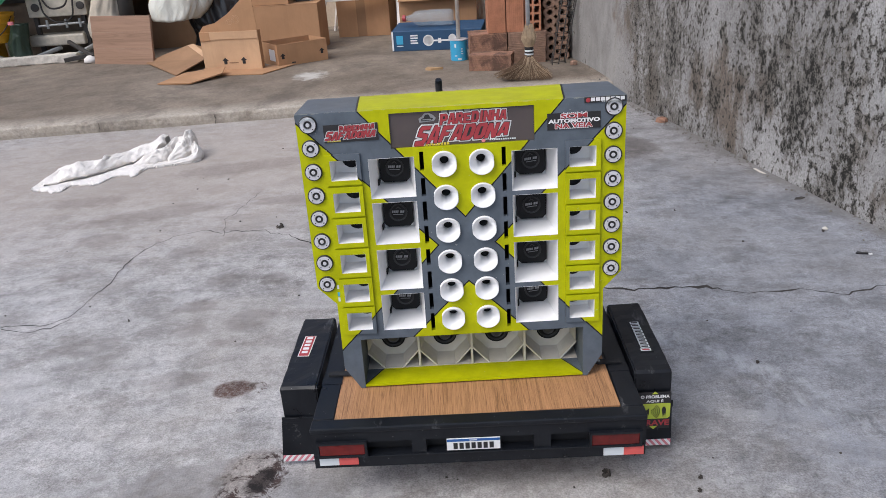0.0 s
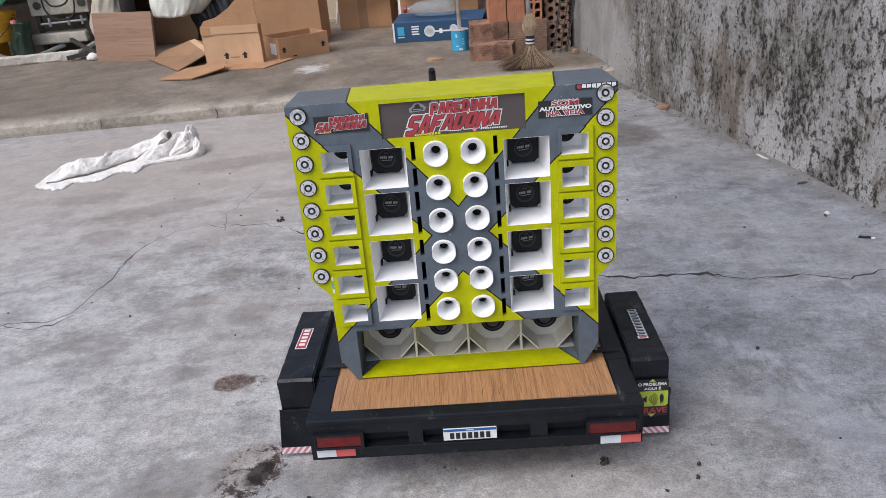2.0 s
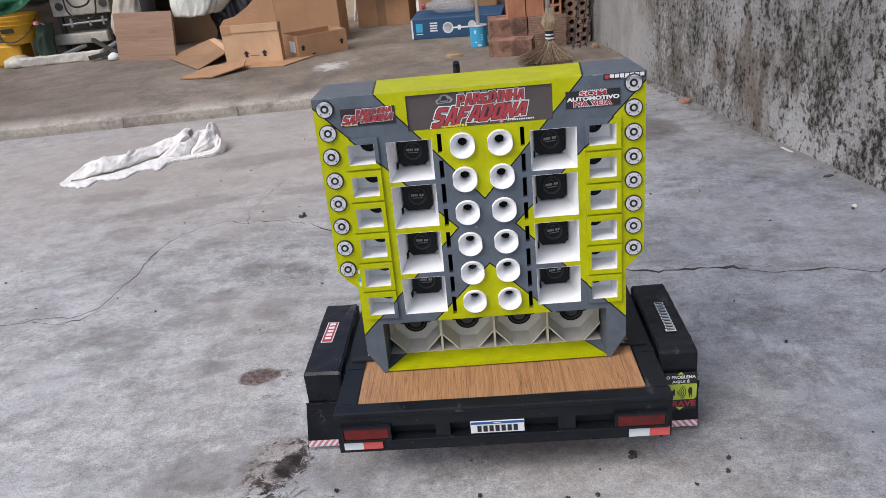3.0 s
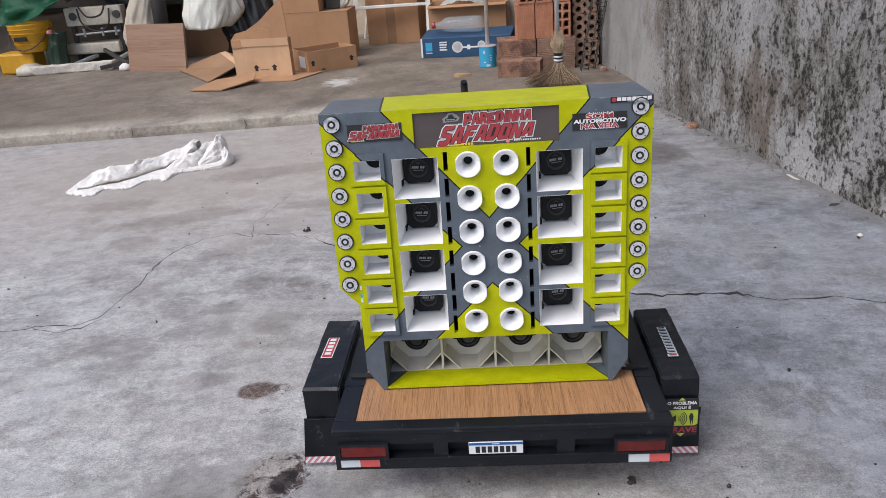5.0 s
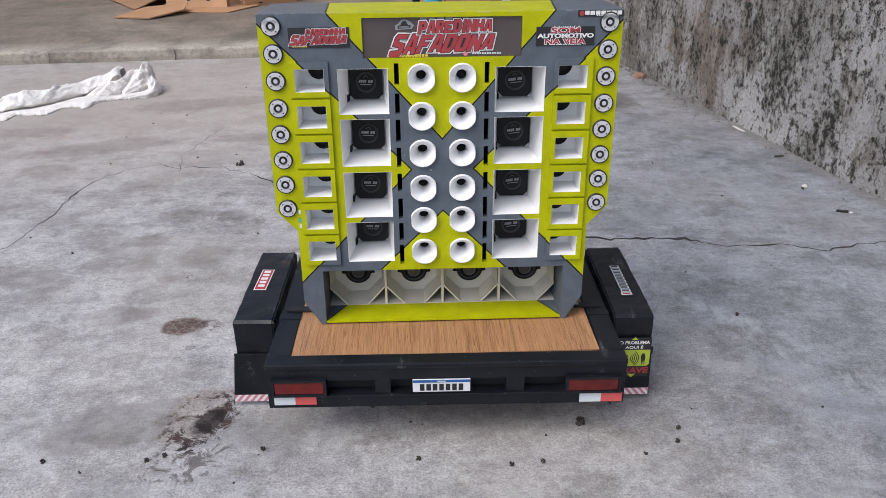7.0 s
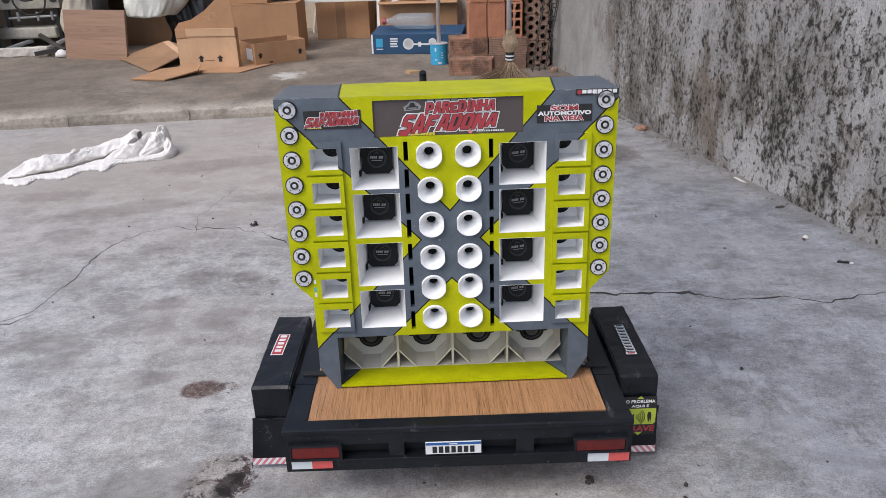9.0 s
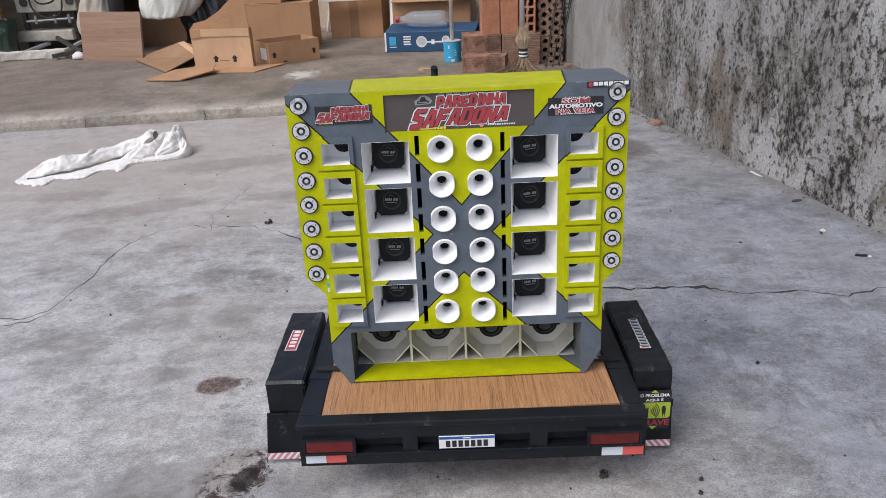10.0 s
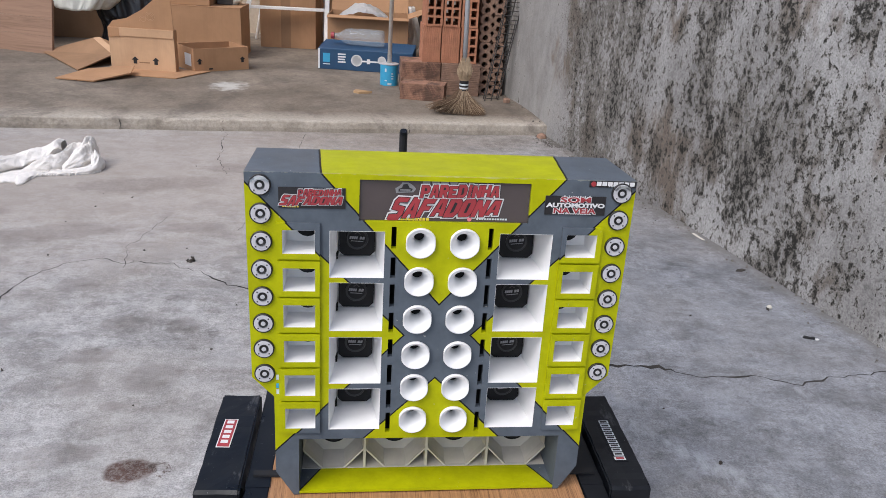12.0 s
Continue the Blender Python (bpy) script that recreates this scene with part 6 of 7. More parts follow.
for i, w in enumerate((0.05, 0.05, 0.045, 0.05)):
    part("printed_bar", B(0.125, 0.125 + w, -0.0012, -0.0002, 0.094 - i * 0.016, 0.103 - i * 0.016), "letter_white", bl)
part("printed_bar", B(0.03, 0.075, -0.0012, -0.0002, 0.03, 0.036), "white_film", bl)
part("printed_bar", B(0.03, 0.075, -0.0012, -0.0002, 0.045, 0.10), "can_blue", bl)
part("end_flap", sheet(bmesh.new(), [(W, 0, 0.02), (W, 0.25, 0.02), (W + 0.06, 0.25, 0.20), (W + 0.06, 0.0, 0.17)], 0.004), "matt_black", bl)

bottle = thing("plastic_bottle", (-0.195, 4.245, ZP + 0.146 + 0.052), "empty clear plastic bottle lying on the blue carton", "bottle", turn=(0, 0, -10))
prof = [(0.012, -0.045), (0.014, -0.030), (0.016, -0.015), (0.034, 0.015), (0.040, 0.045), (0.038, 0.075), (0.040, 0.10), (0.040, 0.20), (0.037, 0.225), (0.020, 0.228)]
part("body", lathe(bmesh.new(), prof, (0, 0, 0), "x", 20), "clear", bottle, smooth=True)
part("cap", lathe(bmesh.new(), [(0.015, -0.062), (0.016, -0.060), (0.016, -0.044), (0.010, -0.043)], (0, 0, 0), "x", 16), "letter_red", bottle)

bottle.scale = (1.18, 1.30, 1.30)

tin = thing("paint_tin", (0.085, 3.70, ZP), "sky-blue paint tin with a pole in it", "tin")
bm = lathe(bmesh.new(), [(0.050, 0.0), (0.052, 0.002), (0.052, 0.118), (0.0535, 0.120), (0.0535, 0.124), (0.049, 0.124), (0.049, 0.090), (0.01, 0.088)], n=28)
part("body", bm, "can_blue", tin, smooth=False)
part("rim", lathe(bmesh.new(), [(0.0525, 0.1190), (0.0545, 0.1200), (0.0545, 0.1245), (0.0500, 0.1250)], n=28), "silver", tin)
for a, z0, z1, w in ((-88, 0.006, 0.018, 0.22), (-70, 0.040, 0.046, 0.12), (-70, 0.054, 0.060, 0.12), (-72, 0.068, 0.074, 0.10), (-115, 0.080, 0.100, 0.10), (-112, 0.028, 0.034, 0.14)):
    bm = bmesh.new()
    arc = [radians(a) + w * (i / 4 - 0.5) * 2 for i in range(5)]
    lo = [bm.verts.new((0.0525 * math.cos(t), 0.0525 * math.sin(t), z0)) for t in arc]
    hi = [bm.verts.new((0.0525 * math.cos(t), 0.0525 * math.sin(t), z1)) for t in arc]
    for i in range(4):
        bm.faces.new((lo[i], lo[i + 1], hi[i + 1], hi[i]))
    part("printed_patch", bm, "white_film", tin)
solid("pole", rod(bmesh.new(), (0.085, 3.70, ZP + 0.09), (0.098, 3.74, 1.75), 0.0125, n=12), "pole_wood", "weathered pole standing in the tin", "pole", smooth=True)

# ---- bricks ----
def hole_brick(w=0.09, h=0.19, dep=0.20, nx=2, nz=4, mat="clay"):
    wall = 0.0105
    cw, ch = (w - wall * (nx + 1)) / nx, (h - wall * (nz + 1)) / nz
    hs = [(wall + i * (cw + wall), wall + i * (cw + wall) + cw, wall + j * (ch + wall), wall + j * (ch + wall) + ch) for i in range(nx) for j in range(nz)]
    bm = pierced(bmesh.new(), 0, w, 0, h, 0, dep, hs)
    return finish(bm, "brick", mat)


def ribbed_brick(w, h, dep, mat, upright=True):
    """A brick seen from its grooved face."""
    n = 9
    pts = []
    L = w if upright else h
    for i in range(n):
        a, b = L * i / n, L * (i + 1) / n
        g = 0.0022
        pts += [(a + 0.001, 0.0), (b - 0.0028, 0.0), (b - 0.002, g), (b - 0.0002, g)]
    pts += [(L, dep), (0, dep)]
    bm = bmesh.new()
    if upright:
        prism(bm, pts, "z", 0, h)
    else:
        prism(bm, [(y, z) for z, y in pts], "x", 0, w)
    return finish(bm, "brick", mat)


def put_brick(me, at, label, turn=0):
    ob = new("brick", me)
    ob.matrix_basis = pose(*at, 0, 0, turn)
    return tagged(ob, label, "brick", "stack of hollow bricks")


hb = hole_brick()
rb_up, rb_flat, rb_burn = ribbed_brick(0.100, 0.192, 0.10, "clay"), ribbed_brick(0.215, 0.088, 0.18, "clay_pale", False), ribbed_brick(0.215, 0.088, 0.18, "clay_dull", False)
BX, BY = 0.140, 3.44
put_brick(rb_burn, (BX, BY, ZP), "flat brown hollow brick with grooved side")
put_brick(rb_flat, (BX + 0.221, BY, ZP), "flat pale hollow brick with grooved side")
put_brick(rb_burn, (BX + 0.002, BY + 0.005, ZP + 0.089), "flat brown hollow brick with grooved side", 1)
put_brick(rb_flat, (BX + 0.224, BY + 0.003, ZP + 0.089), "flat pale hollow brick with grooved side")
z1 = ZP + 0.1785
put_brick(rb_up, (0.252, BY + 0.01, z1), "orange hollow brick standing on end", 1)
put_brick(rb_up, (0.356, BY + 0.012, z1), "orange hollow brick standing on end", -1)
put_brick(rb_up, (0.252, BY + 0.12, z1), "orange hollow brick standing on end")
put_brick(rb_up, (0.356, BY + 0.12, z1), "orange hollow brick standing on end")
put_brick(hb, (0.462, BY + 0.004, z1), "orange hollow brick with square holes")
z2 = z1 + 0.193
for i, (x, t) in enumerate(((0.264, 2), (0.360, -1), (0.458, 1))):
    put_brick(hb, (x, BY + 0.004, z2), "orange hollow brick with square holes", t)
# the sooty one in front
fb = thing("brick", (0.128, 3.295, ZP), "soot-blackened hollow brick lying in front of the stack", "brick", turn=(0, 0, -13))
ob = new("brick_body", ribbed_brick(0.222, 0.088, 0.125, "clay_dull", False))
ob.parent = fb
end = bmesh.new()
hs = [(0.010 + 0.029 * i, 0.010 + 0.029 * i + 0.021, 0.009 + 0.026 * j, 0.009 + 0.026 * j + 0.019) for i in range(4) for j in range(3)]
pierced(end, 0, 0.125, 0, 0.088, -0.015, 0, hs)
part("brick_end", end, "clay_dull", fb, at=pose(0.2225, 0, 0, 0, 0, 90))


def round_hole_brick(w=0.14, h=0.145, dep=0.20):
    """Pale brick with round holes, two across and three up."""
    bm = bmesh.new()
    nx, nz, n = 2, 3, 12
    cw, ch = w / nx, h / nz
    for i in range(nx):
        for j in range(nz):
            cx, cz = (i + 0.5) * cw, (j + 0.5) * ch
            r = 0.0150
            o, f, b = [], [], []
            for k in range(n):
                a = 2 * math.pi * (k + 0.5) / n
                c, s = math.cos(a), math.sin(a)
                sc = min(cw / 2 / max(abs(c), 1e-6), ch / 2 / max(abs(s), 1e-6))
                o.append(bm.verts.new((cx + c * sc, 0, cz + s * sc)))
                f.append(bm.verts.new((cx + c * r, 0, cz + s * r)))
                b.append(bm.verts.new((cx + c * r, dep * 0.5, cz + s * r)))
            for k in range(n):
                m = (k + 1) % n
                bm.faces.new((o[k], o[m], f[m], f[k]))
                bm.faces.new((f[k], f[m], b[m], b[k]))
            bm.faces.new(b)
    for (a, c) in (((0, 0), (0, h)), ((w, 0), (w, h)), ((0, 0), (w, 0)), ((0, h), (w, h))):
        bm.faces.new([bm.verts.new(p) for p in ((a[0], 0.0, a[1]), (c[0], 0.0, c[1]), (c[0], dep, c[1]), (a[0], dep, a[1]))])
    bm.faces.new([bm.verts.new(p) for p in ((0, dep, 0), (w, dep, 0), (w, dep, h), (0, dep, h))])
    bmesh.ops.remove_doubles(bm, verts=bm.verts, dist=1e-5)
    return finish(bm, "brick", "clay_pale")


rb = round_hole_brick()
for i in range(9):
    rnd = random.Random(70 + i)
    ob = new("brick", rb)
    ob.matrix_basis = pose(0.578 + rnd.uniform(-0.005, 0.005) - 0.002 * i, 3.50 + rnd.uniform(-0.006, 0.006), ZP + 0.1465 * i, 0, 0, rnd.uniform(-2, 2))
    tagged(ob, "pale hollow brick with round holes in a leaning column", "brick", "column of round-hole bricks")

# zinc hopper on the brick stack
hop = thing("metal_hopper", (0.385, 3.56, z2 + 0.192), "dented grey zinc hopper standing on the bricks", "hopper")
bm = bmesh.new()
secs = [(0.115, 0.09, 0.0), (0.125, 0.095, 0.13), (0.19, 0.12, 0.24), (0.20, 0.125, 0.40)]
rings = [[bm.verts.new((sx * a, sy * b, z)) for sx, sy in ((-1, -1), (1, -1), (1, 1), (-1, 1))] for a, b, z in secs]
for A, C in zip(rings, rings[1:]):
    for i in range(4):
        j = (i + 1) % 4
        bm.faces.new((A[i], A[j], C[j], C[i]))
bm.faces.new(rings[0])
bm.faces.new(rings[-1])
bmesh.ops.bevel(bm, geom=list(bm.edges), offset=0.006, segments=2, affect="EDGES")
part("body", bm, "zinc", hop)
part("foot_flange", B(-0.135, 0.135, -0.105, 0.105, 0.0, 0.006, bevel=0.001), "zinc", hop)

# wire grill leaning in the corner
gr = thing("wire_grill", (0, 0, 0), "rusty wire barbecue grill leaning on the wall", "grill")
P0, P1 = Vector((0.598, 3.33, ZP)), Vector((0.676, 3.36, ZP))
T0, T1 = Vector((0.715, 3.44, 0.70)), Vector((0.795, 3.42, 0.70))
bm = bmesh.new()
for f in (0.0, 0.5, 1.0):
    pipe(bm, [P0.lerp(P1, f), T0.lerp(T1, f)], 0.0032, 6)
part("rail", bm, "wire", gr)
for i in range(27):
    f = 0.02 + i * 0.037
    part("cross_wire", rod(bmesh.new(), P0.lerp(T0, f), P1.lerp(T1, f), 0.0018, n=5), "wire", gr)
off = Vector((0.0, 0.045, 0.0))
bm = bmesh.new()
for f in (0.0, 1.0):
    pipe(bm, [P0.lerp(P1, f) + off, T0.lerp(T1, f) + off], 0.0028, 6)
part("rail", bm, "wire", gr)
part("grip", pipe(bmesh.new(), [T0, Vector((0.752, 3.50, 1.25)), Vector((0.768, 3.50, 1.25)), T1], 0.0032, 6), "wire", gr)

# broom
br = thing("broom", (0.438, 3.045, 0.0665), "straw broom standing upright with grey handle", "broom")
part("handle", rod(bmesh.new(), (0.000, 0.03, 0.20), (-0.004, 0.20, 1.55), 0.0115, n=12), "pole_grey", br, smooth=True)
part("knot", lathe(bmesh.new(), [(0.012, 0.258), (0.021, 0.252), (0.029, 0.215), (0.025, 0.180), (0.0215, 0.165), (0.0215, 0.115), (0.024, 0.100), (0.014, 0.08)], (0, 0.012, 0), "z", 20), "straw", br, smooth=True)
for z, r, m in ((0.118, 0.0235, "ink"), (0.128, 0.0235, "white_film"), (0.137, 0.0235, "ink"), (0.146, 0.0235, "white_film"), (0.154, 0.0235, "ink"), (0.162, 0.0235, "ink")):
    part("binding", lathe(bmesh.new(), [(r - 0.002, z - 0.0042), (r, z - 0.003), (r, z + 0.003), (r - 0.002, z + 0.0042)], (0, 0.012, 0), "z", 20), m, br)
bm = bmesh.new()
bm2 = bmesh.new()
rnd = random.Random(21)
for i in range(1500):
    t = rnd.uniform(-1, 1)
    t = t * 1.18 if t < 0 else t * 0.72
    u = rnd.uniform(-1, 1)
    end = Vector((t * 0.146 + rnd.gauss(0, 0.014), u * 0.050 - 0.015 + rnd.gauss(0, 0.006), 0.002 + 0.040 * rnd.random() ** 3 + 0.016 * max(0.0, -t) ** 2))
    start = Vector((t * 0.018, 0.012 + u * 0.016, 0.125))
    midp = start.lerp(end, 0.50) + Vector((-t * 0.034, 0, -0.006 + 0.022 * (1 - abs(t)) + rnd.uniform(-0.004, 0.004)))
    # straws that end low or to the left get the darker colour
    tgt = bm if rnd.random() < 0.62 - 0.45 * max(0.0, -t) and end.z > 0.0045 else bm2
    r = rnd.uniform(0.0006, 0.0013)
    rod(tgt, start, midp, r * 1.2, r, n=4, caps=False)
    rod(tgt, midp, end, r, r * 0.5, n=4, caps=False)
part("bristles", bm, "straw", br)
part("bristles", bm2, "straw_dark", br, "darker straw, mostly low and to the left")
bm = bmesh.new()
for i in range(260):
    a = rnd.uniform(0, 6.28)
    r = rnd.uniform(0.024, 0.040)
    at = lambda f, z: Vector((f * math.cos(a), 0.012 + f * math.sin(a), z))
    peak, tip = at(r, 0.208 + rnd.uniform(-0.012, 0.012)), at(0.55 * r, 0.268 + rnd.uniform(-0.025, 0.014))
    rod(bm, at(0.021, 0.165), peak, 0.0014, 0.0016, n=4, caps=False)
    rod(bm, peak, tip, 0.0016, 0.0008, n=4, caps=False)
part("bristles", bm, "straw", br)

# chips and scraps
solid("wood_chip", prism(bmesh.new(), [(-0.045, 0.0), (-0.02, -0.025), (0.03, -0.02), (0.055, -0.012), (0.02, 0.01), (-0.025, 0.045)], "z", 0, 0.012), "leaf", "pale chip of board on the platform", "chip", at=pose(-0.075, 3.42, ZP, 0, 0, 10))
solid("brick_shard", lathe(bmesh.new(), [(0.004, 0), (0.028, 0.002), (0.024, 0.016), (0.006, 0.022)], n=7), "clay_dull", "broken red brick shard by the wall", "shard", at=pose(0.925, 2.26, 0, 0, 0, 30))
solid("brick_shard", lathe(bmesh.new(), [(0.004, 0), (0.020, 0.002), (0.022, 0.02), (0.006, 0.026)], n=6), "clay_pale", "broken brick shard beside the grill", "shard", at=pose(0.715, 3.30, ZP, 0, 0, 10))
solid("paper_scrap", wrinkle(B(-0.065, 0.065, -0.030, 0.026, 0, 0.0025), 0.003, 15, 0.015), "white_film", "crumpled bluish white paper beneath the board", "scrap", at=pose(-2.165, 4.385, ZP + 0.003, 0, 0, -12))
solid("leaf", prism(bmesh.new(), [(-0.018, 0), (-0.004, 0.008), (0.016, 0.006), (0.02, -0.004), (0.0, -0.008)], "z", 0, 0.003), "debris", "dry dark leaf on the concrete", "leaf", at=pose(1.075, 1.235, 0, 0, 0, 20))
solid("leaf", prism(bmesh.new(), [(-0.012, 0), (-0.004, 0.006), (0.012, 0.004), (0.012, -0.004)], "z", 0, 0.003), "debris", "dry dark leaf on the concrete", "leaf", at=pose(1.03, 0.973, 0, 0, 0, 70))
bm = bmesh.new()
rnd = random.Random(5)
for i in range(9):
    a = rnd.uniform(0, 6.28)
    rod(bm, (0.012 * math.cos(a), 0.012 * math.sin(a), 0.0), (0.010 * math.cos(a + 1.4), 0.010 * math.sin(a + 1.4), 0.010), 0.0022, n=5)
solid("dry_twig", bm, "debris", "small curl of dry twig on the floor", "twig", at=pose(-0.572, 1.255, 0))
bm = bmesh.new()
for i in range(8):
    a = rnd.uniform(0, 6.28)
    rod(bm, (0.006 * math.cos(a), 0.006 * math.sin(a), 0.0), (0.006 * math.cos(a + 1.4), 0.006 * math.sin(a + 1.4), 0.009), 0.0022, n=5)
scrap = solid("dry_twig", bm, "debris", "dark scrap of dry leaf near the trailer", "twig", "scraps on the floor", at=pose(0.213, 0.010, 0))
for i, (x, y) in enumerate(((-0.452, -0.046), (-0.428, -0.036), (-0.282, -0.028), (0.365, -0.009), (0.354, -0.040), (0.093, -0.079), (0.140, -0.075), (-0.045, -0.061), (0.589, 0.323), (-0.607, -0.041))):
    scrap.scale = (0.5, 0.5, 0.5)
    copy_thing(scrap, pose(x, y, 0, 0, 0, 47 * i))
scrap.scale = (1, 1, 1)

solid("pebble", lathe(bmesh.new(), [(0.002, 0), (0.007, 0.001), (0.008, 0.005), (0.004, 0.009), (0.001, 0.0095)], n=8), "cream", "small pale pebble on the concrete", "pebble", at=pose(1.036, 0.98, 0, 0, 0, 15))
solid("leaf", prism(bmesh.new(), [(-0.016, -0.004), (-0.010, 0.006), (0.002, 0.002), (0.016, 0.004), (0.014, -0.005), (0.0, -0.006)], "z", 0, 0.004), "ink", "curled black scrap on the concrete", "scrap", at=pose(1.054, 0.811, 0, 0, 0, -15))
solid("paper_scrap", prism(bmesh.new(), [(-0.005, -0.003), (-0.004, 0.004), (0.005, 0.003), (0.004, -0.003)], "z", 0, 0.002), "letter_white", "tiny white scrap of paper", "scrap", at=pose(1.073, 0.803, 0, 0, 0, 15))
solid("paper_scrap", prism(bmesh.new(), [(-0.032, -0.004), (-0.030, 0.005), (0.0, 0.003), (0.034, 0.003), (0.030, -0.004), (0.01, -0.007)], "z", 0, 0.002), "cream", "narrow white paper strip by the wall", "scrap", at=pose(1.062, 1.516, 0.001, 0, 0, -78))

solid("brick_shard", lathe(bmesh.new(), [(0.004, 0), (0.026, 0.002), (0.022, 0.018), (0.006, 0.026)], n=7), "clay_pale", "broken brick shard in the step corner", "shard", at=pose(0.815, 2.84, 0, 0, 0, 50))
rnd = random.Random(88)
bm = bmesh.new()
for i in range(110):
    y = 2.66 + abs(rnd.gauss(0, 0.09))
    x = WALL(y) - 0.006 - abs(rnd.gauss(0, 0.035))
    if y > STEP(x) - 0.006:
        continue
    q = rnd.uniform(0.002, 0.007)
    rod(bm, (x, y, 0), (x + q * rnd.uniform(-1, 1), y + q * rnd.uniform(-1, 1), q), q, q * 0.4, n=5)
solid("rubble", bm, "crumb", "small heap of rubble in the step corner", "rubble", kind="stuff")

# ---- brown board, rag, post and bench with the old machine ----
wb = thing("wooden_board", (-2.465, 4.447, ZP), "brown wood-grain board leaning upright", "board", turn=(-9, 0, -22.5))
for i in range(3):
    part("plank", B(0, 0.525, 0, 0.018, i * 0.1075 + (0.0006 if i else 0), (i + 1) * 0.1075, bevel=0.0012), "panel_wood", wb)
bench = thing("work_bench", (0, 0, ZP), "dark heavy work bench with steel legs", "bench")
part("top", B(-4.6, -2.02, 4.60, 5.7, 0.822, 0.850, bevel=0.004), "soot", bench)
part("apron", B(-4.5, -2.10, 4.80, 4.84, 0.765, 0.8215), "soot", bench)
part("post", rod(bmesh.new(), (-2.262, 4.655, 0), (-2.225, 4.655, 0.8215), 0.052, n=20), "soot", bench, smooth=True)
part("post", rod(bmesh.new(), (-4.3, 4.70, 0), (-4.3, 4.70, 0.8215), 0.052, n=20), "soot", bench, smooth=True)
part("rail", rod(bmesh.new(), (-4.3, 4.66, 0.715), (-2.26, 4.66, 0.715), 0.012, n=8), "steel", bench)
# added board that hides the lit wall and paints in the dark recess
part("shade_board", B(-4.6, -2.0, 5.60, 5.64, 0.0, 0.8215), "bench_back", bench)
part("shelf", B(-4.55, -2.1, 5.0, 5.6, 0.40, 0.43), "soot", bench)
for i, (x, w, h, m) in enumerate(((-3.06, 0.14, 0.16, "clay_dull"), (-2.90, 0.125, 0.14, "can_blue"), (-2.765, 0.31, 0.10, "red_film"), (-3.30, 0.18, 0.16, "old_white"))):
    c = thing("storage_box", (x, 4.66, ZP + 0.8505), "plastic storage box on the bench", "box")
    part("tub", B(0, w, 0, 0.2, 0, h, bevel=0.01), m, c)
    part("rim", B(-0.006, w + 0.006, -0.006, 0.206, h, h + 0.012, bevel=0.003), m, c)


def drape(name, label, category, mat, x0, x1, y, z0, z1, fold, seed, bulge=0.06, taper=0.0, shift=0.0, crease=0.05):
    """Hanging cloth or a filled sack: a wavy tube that narrows upwards."""
    bm = bmesh.new()
    n, m = 72, 40
    rings = []
    for j in range(m + 1):
        f = j / m
        z = z0 + (z1 - z0) * f
        w = (x1 - x0) / 2 * (1 - taper * f ** 1.6) * (0.55 + 0.45 * min(1, f * 5 + 0.15) ** 0.5)
        ring = []
        for i in range(n):
            a = 2 * math.pi * i / n
            k = 1 + fold * math.sin(a * 7 + seed + 2.2 * noise.noise(Vector((f * 2, seed, 0)))) * (0.3 + 0.7 * f) + 0.16 * noise.noise(Vector((math.cos(a) * 2, math.sin(a) * 2 + seed, f * 3.2))) + crease * (0.4 - 2 * abs(noise.noise(Vector((math.cos(a) * 3.5 + seed, math.sin(a) * 3.5, f * 2.6 + seed)))))
            ring.append(bm.verts.new(((x0 + x1) / 2 + w * k * math.cos(a) + shift * f + 0.02 * math.sin(f * 5 + seed), y + bulge * (1 - 0.6 * taper * f) * k * math.sin(a), z + 0.012 * noise.noise(Vector((a * 2, f * 5, seed))))))
        rings.append(ring)
    for A, C in zip(rings, rings[1:]):
        for i in range(n):
            j = (i + 1) % n
            bm.faces.new((A[i], A[j], C[j], C[i]))
    bm.faces.new(rings[0])
    bm.faces.new(rings[-1])
    return solid(name, bm, mat, label, category, smooth=True)


drape("rag", "grey rag draped over the machine", "rag", "rag", -2.60, -2.30, 4.76, ZP, 0.56, 0.06, 2.0, 0.10, 0.35, 0.06, 0.12)
sack = drape("plastic_sack", "bulging white plastic sack hanging up", "bag", "bag_white", -2.085, -1.665, 4.55, 0.335, 1.02, 0.012, 1.0, 0.16, 0.88, 0.20, 0.16)
part("tie", lathe(bmesh.new(), [(0.020, 0.985), (0.030, 0.992), (0.030, 1.004), (0.020, 1.010)], (-1.66, 4.55, 0), "z", 14), "ink", sack)
part("neck", lathe(bmesh.new(), [(0.024, 1.005), (0.034, 1.04), (0.050, 1.10), (0.046, 1.12)], (-1.66, 4.55, 0), "z", 9), "bag_white", sack)
drape("bin_bag", "black plastic bin bag hanging up", "bag", "bag_black", -1.78, -1.38, 4.66, 0.28, 1.05, 0.04, 4.0, 0.12, 0.74, -0.08, 0.26)
drape("bin_bag", "crumpled black bin bag under the hanging bags", "bag", "bag_black", -1.83, -1.66, 4.72, ZP, 0.36, 0.08, 6.0, 0.10, 0.2)
solid("cord", pipe(bmesh.new(), [(-1.66, 4.58, 0.96), (-1.66, 4.62, 1.8), (-1.66, 5.70, 2.45)], 0.006), "ink", "cord that holds the hanging bags", "cord")
solid("cord", pipe(bmesh.new(), [(-1.53, 4.55, 0.95), (-1.45, 4.55, 0.88), (-1.40, 4.56, 0.74), (-1.44, 4.56, 0.70)], 0.005), "ink", "loose black cord on the bags", "cord")
